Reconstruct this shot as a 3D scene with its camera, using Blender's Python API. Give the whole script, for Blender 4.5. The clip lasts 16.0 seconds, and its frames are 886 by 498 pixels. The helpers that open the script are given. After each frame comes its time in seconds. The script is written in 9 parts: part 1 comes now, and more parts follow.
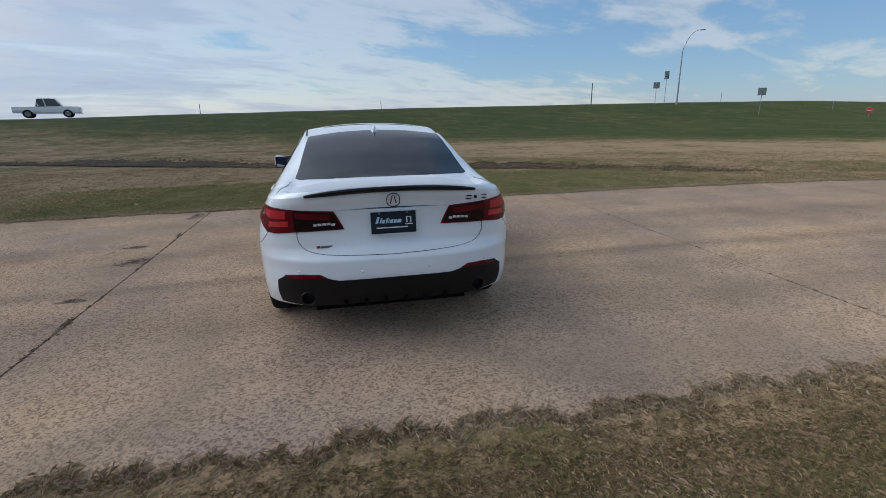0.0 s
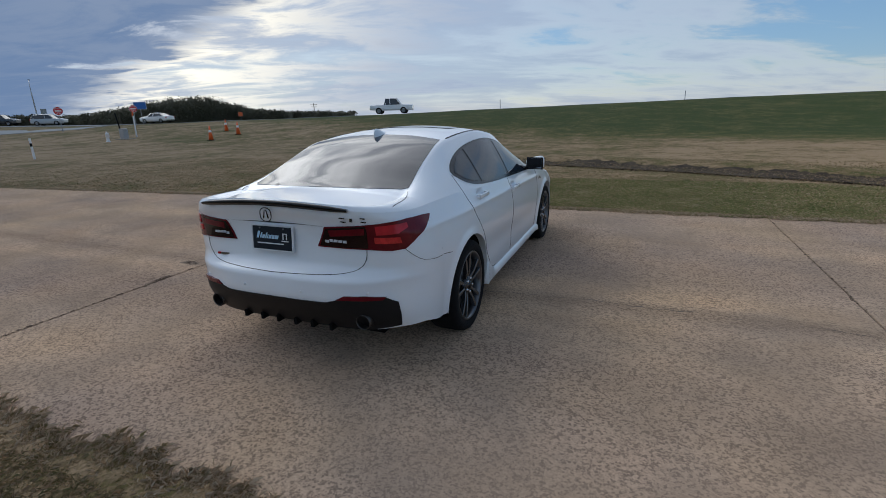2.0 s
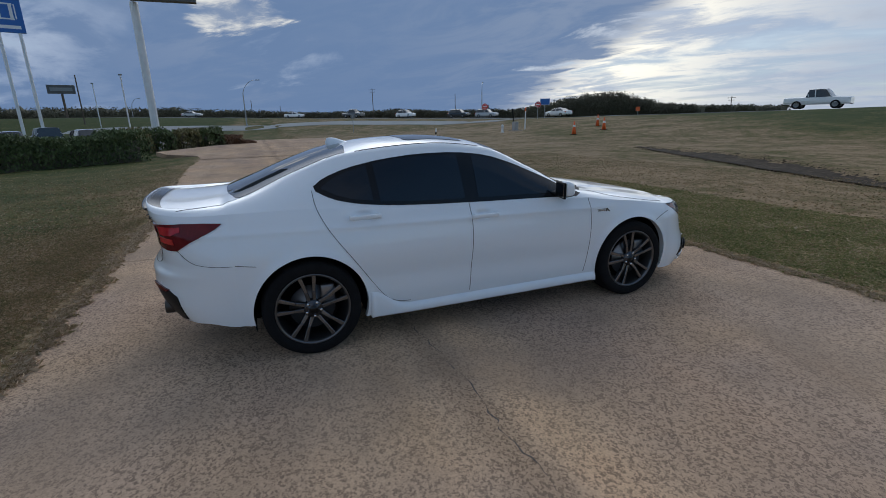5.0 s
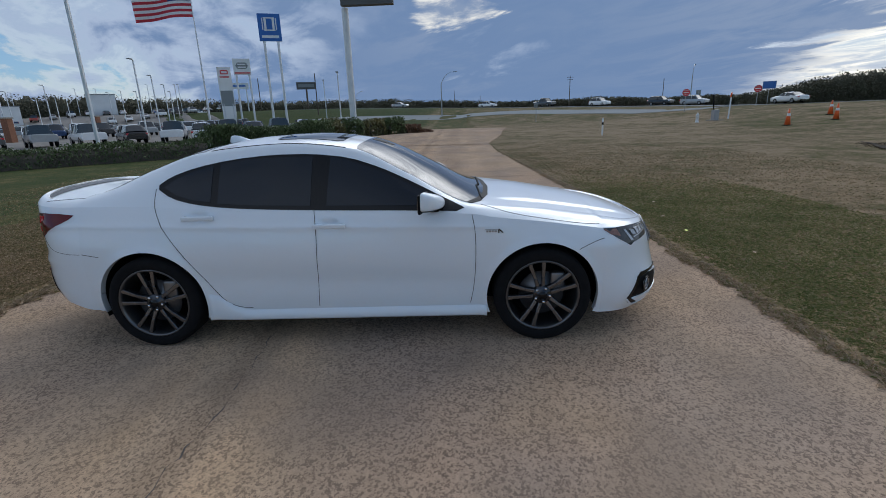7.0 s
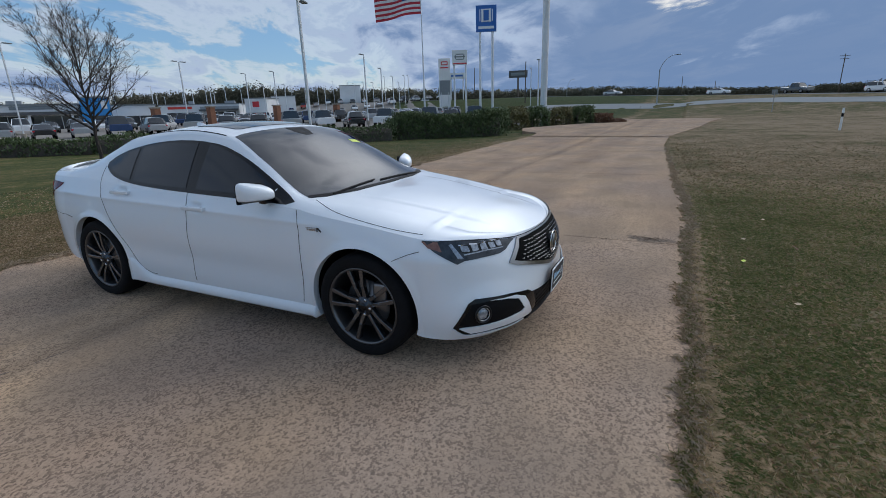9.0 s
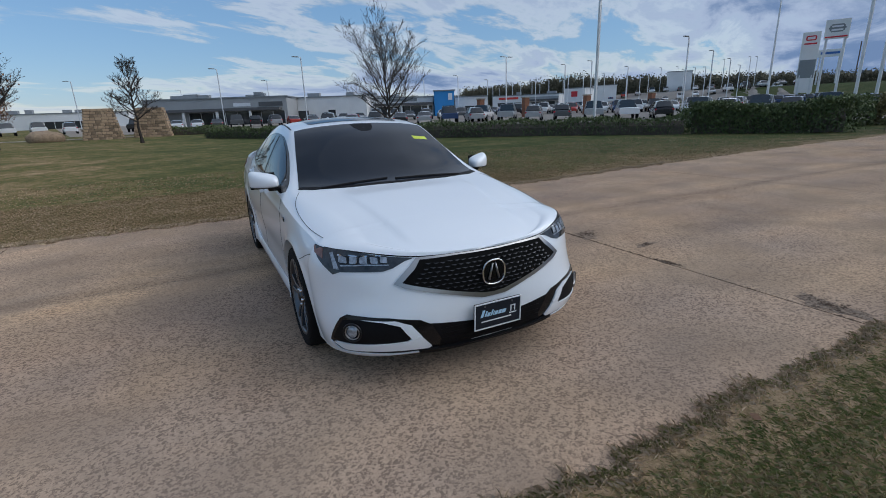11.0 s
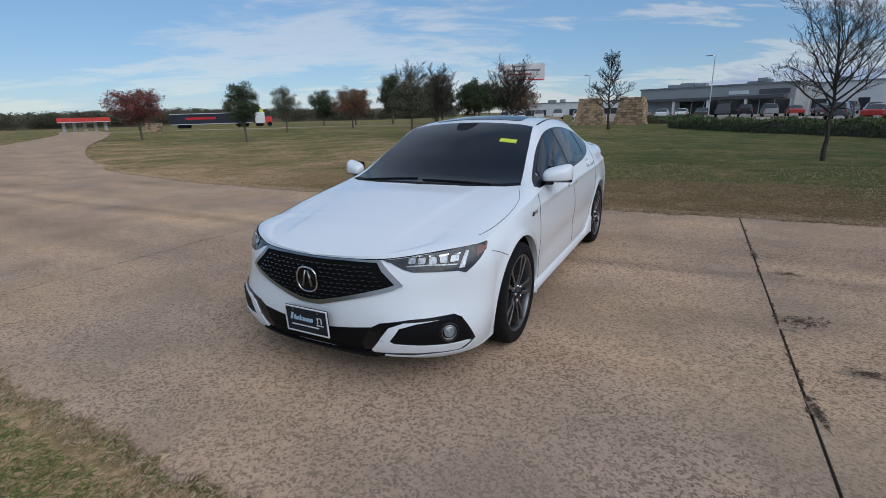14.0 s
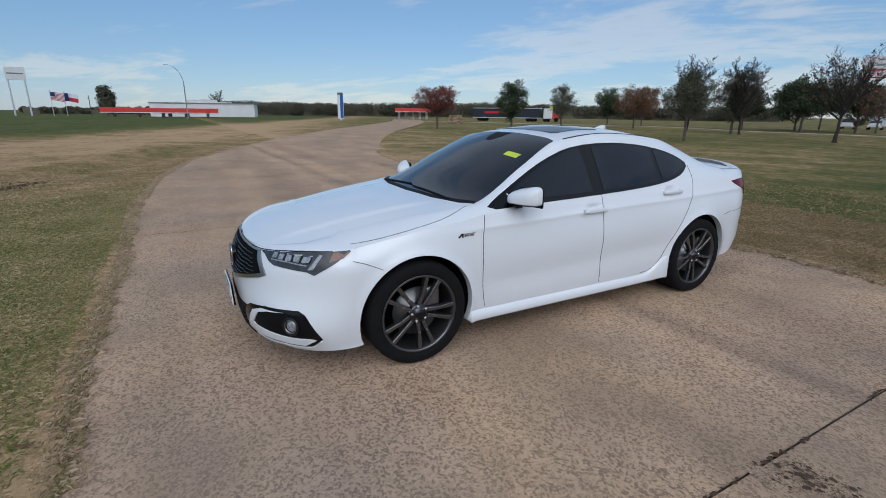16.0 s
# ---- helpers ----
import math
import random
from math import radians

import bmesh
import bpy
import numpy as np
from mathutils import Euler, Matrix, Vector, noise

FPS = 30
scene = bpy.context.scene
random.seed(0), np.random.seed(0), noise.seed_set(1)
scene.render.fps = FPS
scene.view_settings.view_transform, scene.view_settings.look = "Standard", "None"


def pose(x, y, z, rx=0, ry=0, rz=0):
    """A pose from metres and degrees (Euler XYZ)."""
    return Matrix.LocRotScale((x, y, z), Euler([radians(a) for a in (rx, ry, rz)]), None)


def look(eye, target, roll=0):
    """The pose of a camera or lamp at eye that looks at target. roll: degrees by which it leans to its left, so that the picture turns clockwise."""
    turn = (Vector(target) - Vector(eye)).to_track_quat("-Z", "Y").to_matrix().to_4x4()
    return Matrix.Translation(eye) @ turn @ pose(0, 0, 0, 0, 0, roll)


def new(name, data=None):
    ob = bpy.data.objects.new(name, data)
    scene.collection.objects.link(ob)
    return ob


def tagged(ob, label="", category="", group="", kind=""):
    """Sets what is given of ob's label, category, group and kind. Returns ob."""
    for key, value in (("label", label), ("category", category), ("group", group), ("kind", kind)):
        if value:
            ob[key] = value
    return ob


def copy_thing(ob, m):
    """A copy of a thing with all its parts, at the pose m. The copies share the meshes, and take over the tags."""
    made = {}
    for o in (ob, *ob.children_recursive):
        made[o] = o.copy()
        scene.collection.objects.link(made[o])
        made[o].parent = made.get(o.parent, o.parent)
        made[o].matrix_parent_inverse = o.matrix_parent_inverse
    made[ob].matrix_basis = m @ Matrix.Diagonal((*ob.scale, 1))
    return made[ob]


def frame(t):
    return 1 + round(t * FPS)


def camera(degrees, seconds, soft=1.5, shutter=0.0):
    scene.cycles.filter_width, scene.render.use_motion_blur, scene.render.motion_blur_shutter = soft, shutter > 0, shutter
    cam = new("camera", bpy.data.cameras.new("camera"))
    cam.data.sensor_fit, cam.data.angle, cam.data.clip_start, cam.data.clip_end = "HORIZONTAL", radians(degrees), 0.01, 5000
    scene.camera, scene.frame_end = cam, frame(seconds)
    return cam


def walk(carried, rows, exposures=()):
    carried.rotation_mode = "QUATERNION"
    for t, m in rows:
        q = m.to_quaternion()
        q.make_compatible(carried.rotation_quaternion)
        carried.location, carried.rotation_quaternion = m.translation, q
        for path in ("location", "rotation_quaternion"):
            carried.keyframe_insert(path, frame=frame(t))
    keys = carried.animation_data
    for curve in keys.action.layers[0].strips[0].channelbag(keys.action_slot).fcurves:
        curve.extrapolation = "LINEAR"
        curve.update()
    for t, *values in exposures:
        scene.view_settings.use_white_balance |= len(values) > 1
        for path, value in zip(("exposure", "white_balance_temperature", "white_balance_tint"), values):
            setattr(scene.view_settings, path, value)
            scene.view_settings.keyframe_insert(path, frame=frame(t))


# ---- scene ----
cam = camera(86.2, 16.0, soft=0.9)
PATH = [
    (0, (-0.311, -5.338, 1.557), (0.088, -3.458, 1.003), -0.9),
    (0.5, (0.298, -5.295, 1.554), (0.386, -3.375, 1.001), -0.9),
    (1, (0.873, -5.098, 1.543), (0.654, -3.191, 0.982), -1.4),
    (1.5, (1.461, -4.833, 1.564), (0.962, -2.978, 1.006), -1.8),
    (2, (2.035, -4.499, 1.577), (1.278, -2.732, 1.023), -1.9),
    (2.5, (2.589, -4.151, 1.613), (1.578, -2.518, 1.054), -1.9),
    (3, (3.036, -3.739, 1.587), (1.795, -2.268, 1.042), -2.0),
    (3.5, (3.421, -3.277, 1.578), (1.994, -1.986, 1.035), -1.9),
    (4, (3.707, -2.779, 1.56), (2.12, -1.677, 1.042), -1.7),
    (4.5, (3.936, -2.226, 1.568), (2.227, -1.322, 1.057), -1.6),
    (5, (4.096, -1.646, 1.592), (2.297, -0.951, 1.062), -1.5),
    (5.2, (4.125, -1.429, 1.589), (2.301, -0.799, 1.061), -1.6),
    (7.5, (3.915, 1.417, 1.584), (2.014, 1.171, 1.013), -2.1),
    (8, (3.666, 1.986, 1.561), (1.798, 1.58, 0.974), -2.2),
    (8.2, (3.57, 2.234, 1.551), (1.72, 1.748, 0.967), -2.1),
    (10.3, (2.11, 4.087, 1.499), (0.884, 2.616, 0.923), -1.8),
    (10.5, (1.906, 4.209, 1.512), (0.778, 2.664, 0.93), -1.9),
    (11, (1.373, 4.465, 1.509), (0.512, 2.751, 0.942), -2.1),
    (11.5, (0.835, 4.697, 1.529), (0.265, 2.863, 0.968), -2.0),
    (12, (0.283, 4.791, 1.54), (0.007, 2.895, 0.969), -1.7),
    (12.5, (-0.274, 4.787, 1.497), (-0.245, 2.867, 0.938), -2.3),
    (13, (-0.763, 4.61, 1.481), (-0.437, 2.719, 0.917), -2.2),
    (13.5, (-1.303, 4.457, 1.477), (-0.678, 2.64, 0.923), -2.0),
    (14, (-1.845, 4.215, 1.493), (-0.947, 2.514, 0.945), -1.7),
    (14.5, (-2.36, 3.922, 1.49), (-1.224, 2.371, 0.938), -1.2),
    (15, (-2.756, 3.544, 1.502), (-1.408, 2.175, 0.947), -0.6),
    (15.5, (-3.113, 3.116, 1.527), (-1.585, 1.951, 0.971), 0.2),
    (16, (-3.379, 2.611, 1.551), (-1.701, 1.67, 1.003), 0.6),
]
walk(cam, [(t, look(eye, target, roll)) for t, eye, target, roll in PATH], [(0.0, 0.57, 6140, 10), (2.5, 0.43, 6140, 10), (5.0, 0.40, 6080, 10), (8.0, 0.62, 6120, 10), (11.0, 0.55, 6060, 11), (16.0, 0.46, 6060, 11)])

# ---- sky, sun ----
SUN_YAW, SUN_EL = 58.0, 30.0
world = bpy.data.worlds.new("sky")
scene.world = world
world.use_nodes = True
wn, wl = world.node_tree.nodes, world.node_tree.links
wn.clear()


def wnode(kind, **sets):
    n = wn.new(kind)
    for key, value in sets.items():
        n.inputs[key].default_value = value
    return n


def wmath(op, a, b=None):
    n = wn.new("ShaderNodeMath")
    n.operation = op
    for slot, v in ((0, a), (1, b)):
        if v is None:
            continue
        if isinstance(v, (int, float)):
            n.inputs[slot].default_value = v
        else:
            wl.new(v, n.inputs[slot])
    return n.outputs[0]


def wramp(fac, stops, ease="EASE"):
    n = wn.new("ShaderNodeValToRGB")
    n.color_ramp.interpolation = ease
    els = n.color_ramp.elements
    while len(els) < len(stops):
        els.new(0.5)
    for e, (p, c) in zip(els, stops):
        e.position, e.color = p, (*c, 1)
    wl.new(fac, n.inputs["Fac"])
    return n.outputs["Color"]


sky = wn.new("ShaderNodeTexSky")
sky.sky_type = "NISHITA"
sky.sun_disc = False
sky.sun_elevation, sky.sun_rotation = radians(SUN_EL), radians(-SUN_YAW)
sky.air_density, sky.dust_density, sky.ozone_density = 1.0, 0.15, 2.5
way = wn.new("ShaderNodeTexCoord").outputs["Generated"]
axes = wn.new("ShaderNodeSeparateXYZ")
wl.new(way, axes.inputs[0])
dx, dy, dz = axes.outputs
up = wmath("ADD", wmath("MAXIMUM", dz, 0.0), 0.15)
# the cloud deck lies flat overhead, so its pattern tightens towards the horizon; streaks run about east to west
flat = wn.new("ShaderNodeCombineXYZ")
wl.new(wmath("DIVIDE", wmath("ADD", wmath("MULTIPLY", dx, 0.85), wmath("MULTIPLY", dy, 0.52)), up), flat.inputs[0])
wl.new(wmath("DIVIDE", wmath("ADD", wmath("MULTIPLY", dx, -0.9), wmath("MULTIPLY", dy, 1.5)), up), flat.inputs[1])
big = wnode("ShaderNodeTexNoise", Scale=0.34, Detail=9.0, Roughness=0.58, Distortion=0.35)
fine = wnode("ShaderNodeTexNoise", Scale=1.3, Detail=8.0, Roughness=0.62, Distortion=0.5)
for n in (big, fine):
    wl.new(flat.outputs[0], n.inputs["Vector"])
# nearness to the sun, and to the west where the deck is thick
sx, sy, sz = -math.sin(radians(SUN_YAW)) * math.cos(radians(SUN_EL)), math.cos(radians(SUN_YAW)) * math.cos(radians(SUN_EL)), math.sin(radians(SUN_EL))
near_sun = wmath("ADD", wmath("ADD", wmath("MULTIPLY", dx, sx), wmath("MULTIPLY", dy, sy)), wmath("MULTIPLY", dz, sz))
west = wmath("ADD", wmath("MULTIPLY", dx, -0.98), wmath("MULTIPLY", dy, -0.17))
cover = wmath("ADD", wmath("MULTIPLY", west, 0.12), wmath("MULTIPLY", wmath("MAXIMUM", near_sun, 0.0), 0.12))
# a heavy bank stands over the west-north-west, its near edge sloping down to the horizon
bearing = wmath("ARCTAN2", wmath("MULTIPLY", dx, -1.0), dy)
height = wmath("MINIMUM", dz, 0.5)


def wstep(v, lo, hi):
    k = wn.new("ShaderNodeMapRange")
    k.interpolation_type = "SMOOTHSTEP"
    wl.new(v, k.inputs[0])
    k.inputs[1].default_value, k.inputs[2].default_value = lo, hi
    return k.outputs[0]


fray = wmath("ADD", wmath("MULTIPLY", wmath("SUBTRACT", fine.outputs["Fac"], 0.5), 0.55), wmath("MULTIPLY", wmath("SUBTRACT", big.outputs["Fac"], 0.5), 0.3))
bank = wstep(wmath("ADD", wmath("ADD", bearing, wmath("MULTIPLY", height, 1.5)), fray), 1.02, 1.14)
bank = wmath("MULTIPLY", bank, wmath("SUBTRACT", 1.0, wstep(wmath("ADD", bearing, wmath("MULTIPLY", fray, 1.6)), 1.48, 1.88)))
bank = wmath("MULTIPLY", bank, wmath("SUBTRACT", 1.0, wstep(dz, 0.26, 0.42)))
cover = wmath("ADD", wmath("SUBTRACT", cover, 0.05), wmath("MULTIPLY", bank, 0.34))
# to the south-west the deck is broken, with blue showing between its streaks
south_west = wstep(wmath("ADD", wmath("MULTIPLY", dx, -0.68), wmath("MULTIPLY", dy, -0.73)), 0.35, 0.85)
ragged = wmath("ADD", wmath("MULTIPLY", wmath("SUBTRACT", big.outputs["Fac"], 0.5), 1.05), wmath("MULTIPLY", wmath("SUBTRACT", fine.outputs["Fac"], 0.5), 0.55))
low_deck = wmath("MULTIPLY", wmath("SUBTRACT", 1.0, wstep(dz, 0.04, 0.20)), wstep(west, 0.35, 0.75))
cover = wmath("ADD", cover, wmath("MULTIPLY", south_west, wmath("ADD", wmath("SUBTRACT", ragged, 0.055), wmath("MULTIPLY", low_deck, 0.13))))
density = wmath("ADD", wmath("ADD", wmath("MULTIPLY", big.outputs["Fac"], 0.78), wmath("MULTIPLY", fine.outputs["Fac"], 0.42)), cover)
mask = wramp(density, [(0.46, (0.38, 0.38, 0.38)), (0.62, (0.72, 0.72, 0.72)), (0.78, (1, 1, 1))])
# thick cloud is blue-grey, thin cloud white; the sun shines through near its place
thick = wramp(density, [(0.44, (0.28, 0.55, 0.90)), (0.53, (0.70, 0.77, 0.85)), (0.68, (0.47, 0.55, 0.69)), (0.98, (0.18, 0.27, 0.44))])
gy_, ge_ = radians(54), radians(11)
gap = wmath("ADD", wmath("ADD", wmath("MULTIPLY", dx, -math.sin(gy_) * math.cos(ge_)), wmath("MULTIPLY", dy, math.cos(gy_) * math.cos(ge_))), wmath("MULTIPLY", dz, math.sin(ge_)))
glow = wmath("ADD", wmath("MULTIPLY", wmath("POWER", wmath("MAXIMUM", near_sun, 0.0), 10.0), 0.8), wmath("MULTIPLY", wmath("POWER", wmath("MAXIMUM", gap, 0.0), 26.0), 1.0))
glow = wmath("MULTIPLY", glow, wmath("SUBTRACT", 1.0, wmath("MULTIPLY", bank, 0.95)))
# a small hole in the bank lets light through
hole_y, hole_e = radians(90), radians(9.2)
hole = wmath("ADD", wmath("ADD", wmath("MULTIPLY", dx, -math.sin(hole_y) * math.cos(hole_e)), wmath("MULTIPLY", dy, math.cos(hole_y) * math.cos(hole_e))), wmath("MULTIPLY", wmath("ADD", wmath("MULTIPLY", wmath("SUBTRACT", dz, math.sin(hole_e)), 2.2), math.sin(hole_e)), math.sin(hole_e)))
hole = wmath("SUBTRACT", hole, wmath("MULTIPLY", wmath("POWER", wmath("SUBTRACT", dz, math.sin(hole_e)), 2.0), 3.0))
glow = wmath("ADD", glow, wmath("MULTIPLY", wstep(wmath("ADD", hole, wmath("MULTIPLY", wmath("SUBTRACT", fine.outputs["Fac"], 0.5), 0.02)), 0.9975, 1.0005), 0.6))
glow = wmath("MULTIPLY", glow, wramp(fine.outputs["Fac"], [(0.40, (0.12, 0.12, 0.12)), (0.60, (1, 1, 1))]))
lit = wn.new("ShaderNodeMix")
lit.data_type = "RGBA"
lit.clamp_factor = True
wl.new(glow, lit.inputs["Factor"])
wl.new(thick, lit.inputs["A"])
lit.inputs["B"].default_value = (1.45, 1.34, 1.10, 1)
# the veiled sun itself stands higher, behind thin bright cloud
hy, he = radians(70), radians(42)
veil = wmath("ADD", wmath("ADD", wmath("MULTIPLY", dx, -math.sin(hy) * math.cos(he)), wmath("MULTIPLY", dy, math.cos(hy) * math.cos(he))), wmath("MULTIPLY", dz, math.sin(he)))
veil = wmath("MULTIPLY", wmath("POWER", wmath("MAXIMUM", veil, 0.0), 7.0), wstep(dz, 0.24, 0.46))
veil = wmath("MULTIPLY", veil, wramp(fine.outputs["Fac"], [(0.38, (0.42, 0.42, 0.42)), (0.60, (1, 1, 1))]))
bright = wn.new("ShaderNodeMix")
bright.data_type = "RGBA"
wl.new(veil, bright.inputs["Factor"])
wl.new(lit.outputs["Result"], bright.inputs["A"])
bright.inputs["B"].default_value = (6.2, 6.2, 6.1, 1)
clear_bg = wnode("ShaderNodeBackground", Strength=0.055)
cloud_bg = wnode("ShaderNodeBackground", Strength=0.62)
wl.new(sky.outputs[0], clear_bg.inputs["Color"])
wl.new(bright.outputs["Result"], cloud_bg.inputs["Color"])
both = wn.new("ShaderNodeMixShader")
wl.new(wmath("MULTIPLY", mask, wmath("SUBTRACT", 1.0, wmath("MULTIPLY", wstep(dz, 0.6, 0.95), 0.6))), both.inputs[0])
wl.new(clear_bg.outputs[0], both.inputs[1])
wl.new(cloud_bg.outputs[0], both.inputs[2])
wl.new(both.outputs[0], wn.new("ShaderNodeOutputWorld").inputs["Surface"])

sun_data = bpy.data.lights.new("sun", "SUN")
sun_data.energy, sun_data.angle, sun_data.color = 0.12, radians(150), (1.0, 0.98, 0.95)
sun = new("sun", sun_data)
sun.matrix_world = look((0, 0, 60), (-60 * sx, -60 * sy, 60 - 60 * sz))

# ---- materials ----
def nodes_of(name):
    m = bpy.data.materials.new(name)
    m.use_nodes = True
    return m, m.node_tree.nodes, m.node_tree.links, m.node_tree.nodes["Principled BSDF"]


def mat(name, color, rough=0.6, metal=0.0, var=0.12, scale=6.0, bump=0.0, bump_scale=60.0, coat=0.0, spec=0.5, piece=0.0, island=0.0):
    """A surface with broad and fine variation of its colour and gloss, fine relief, and a change from piece to piece."""
    m, n, l, p = nodes_of(name)
    place = n.new("ShaderNodeNewGeometry")
    broad, grain = n.new("ShaderNodeTexNoise"), n.new("ShaderNodeTexNoise")
    broad.inputs["Scale"].default_value, broad.inputs["Detail"].default_value = scale, 5
    grain.inputs["Scale"].default_value, grain.inputs["Detail"].default_value = bump_scale, 4
    for t in (broad, grain):
        l.new(place.outputs["Position"], t.inputs["Vector"])
    mixn = n.new("ShaderNodeMath")
    mixn.operation = "MULTIPLY_ADD"
    l.new(grain.outputs["Fac"], mixn.inputs[0])
    mixn.inputs[1].default_value = 0.5
    l.new(broad.outputs["Fac"], mixn.inputs[2])
    fac = mixn.outputs[0]
    if piece or island:
        src = n.new("ShaderNodeObjectInfo").outputs["Random"] if piece else place.outputs["Random Per Island"]
        add = n.new("ShaderNodeMath")
        add.operation = "MULTIPLY_ADD"
        l.new(src, add.inputs[0])
        add.inputs[1].default_value = 2 * (piece or island)
        l.new(fac, add.inputs[2])
        sub = n.new("ShaderNodeMath")
        sub.operation = "SUBTRACT"
        l.new(add.outputs[0], sub.inputs[0])
        sub.inputs[1].default_value = piece or island
        fac = sub.outputs[0]
    ramp = n.new("ShaderNodeValToRGB")
    ramp.color_ramp.elements[0].position, ramp.color_ramp.elements[1].position = 0.35, 1.15
    ramp.color_ramp.elements[1].position = 1.0
    ramp.color_ramp.elements[0].color = (*[c * (1 - var) for c in color], 1)
    ramp.color_ramp.elements[1].color = (*[min(1, c * (1 + var)) for c in color], 1)
    l.new(fac, ramp.inputs[0])
    l.new(ramp.outputs[0], p.inputs["Base Color"])
    p.inputs["Roughness"].default_value, p.inputs["Metallic"].default_value = rough, metal
    p.inputs["Coat Weight"].default_value, p.inputs["Coat Roughness"].default_value = coat, 0.03
    p.inputs["Specular IOR Level"].default_value = spec
    if bump:
        b = n.new("ShaderNodeBump")
        b.inputs["Strength"].default_value, b.inputs["Distance"].default_value = bump, 0.01
        l.new(grain.outputs["Fac"], b.inputs["Height"])
        l.new(b.outputs[0], p.inputs["Normal"])
    return m


def blend_mat(name, stops, scales, rough=0.9, bump=0.4, bump_scale=90.0, zones=None):
    """Ground-like surface: a colour ramp over noise of several sizes; zones shifts the ramp by place."""
    m, n, l, p = nodes_of(name)
    place = n.new("ShaderNodeNewGeometry").outputs["Position"]
    total = None
    for scale, weight in scales:
        t = n.new("ShaderNodeTexNoise")
        t.inputs["Scale"].default_value, t.inputs["Detail"].default_value, t.inputs["Roughness"].default_value = scale, 6, 0.62
        l.new(place, t.inputs["Vector"])
        w = n.new("ShaderNodeMath")
        w.operation = "MULTIPLY"
        l.new(t.outputs["Fac"], w.inputs[0])
        w.inputs[1].default_value = weight
        if total is None:
            total = w.outputs[0]
        else:
            a = n.new("ShaderNodeMath")
            l.new(total, a.inputs[0])
            l.new(w.outputs[0], a.inputs[1])
            total = a.outputs[0]
    if zones:
        total = zones(n, l, place, total)
    ramp = n.new("ShaderNodeValToRGB")
    els = ramp.color_ramp.elements
    while len(els) < len(stops):
        els.new(0.5)
    for e, (pos, c) in zip(els, stops):
        e.position, e.color = pos, (*c, 1)
    l.new(total, ramp.inputs[0])
    l.new(ramp.outputs[0], p.inputs["Base Color"])
    p.inputs["Roughness"].default_value = rough
    p.inputs["Specular IOR Level"].default_value = 0.08
    p.inputs["Diffuse Roughness"].default_value = 1.0
    if bump:
        t = n.new("ShaderNodeTexNoise")
        t.inputs["Scale"].default_value, t.inputs["Detail"].default_value = bump_scale, 5
        l.new(place, t.inputs["Vector"])
        b = n.new("ShaderNodeBump")
        b.inputs["Strength"].default_value, b.inputs["Distance"].default_value = bump, 0.02
        l.new(t.outputs["Fac"], b.inputs["Height"])
        l.new(b.outputs[0], p.inputs["Normal"])
    return m


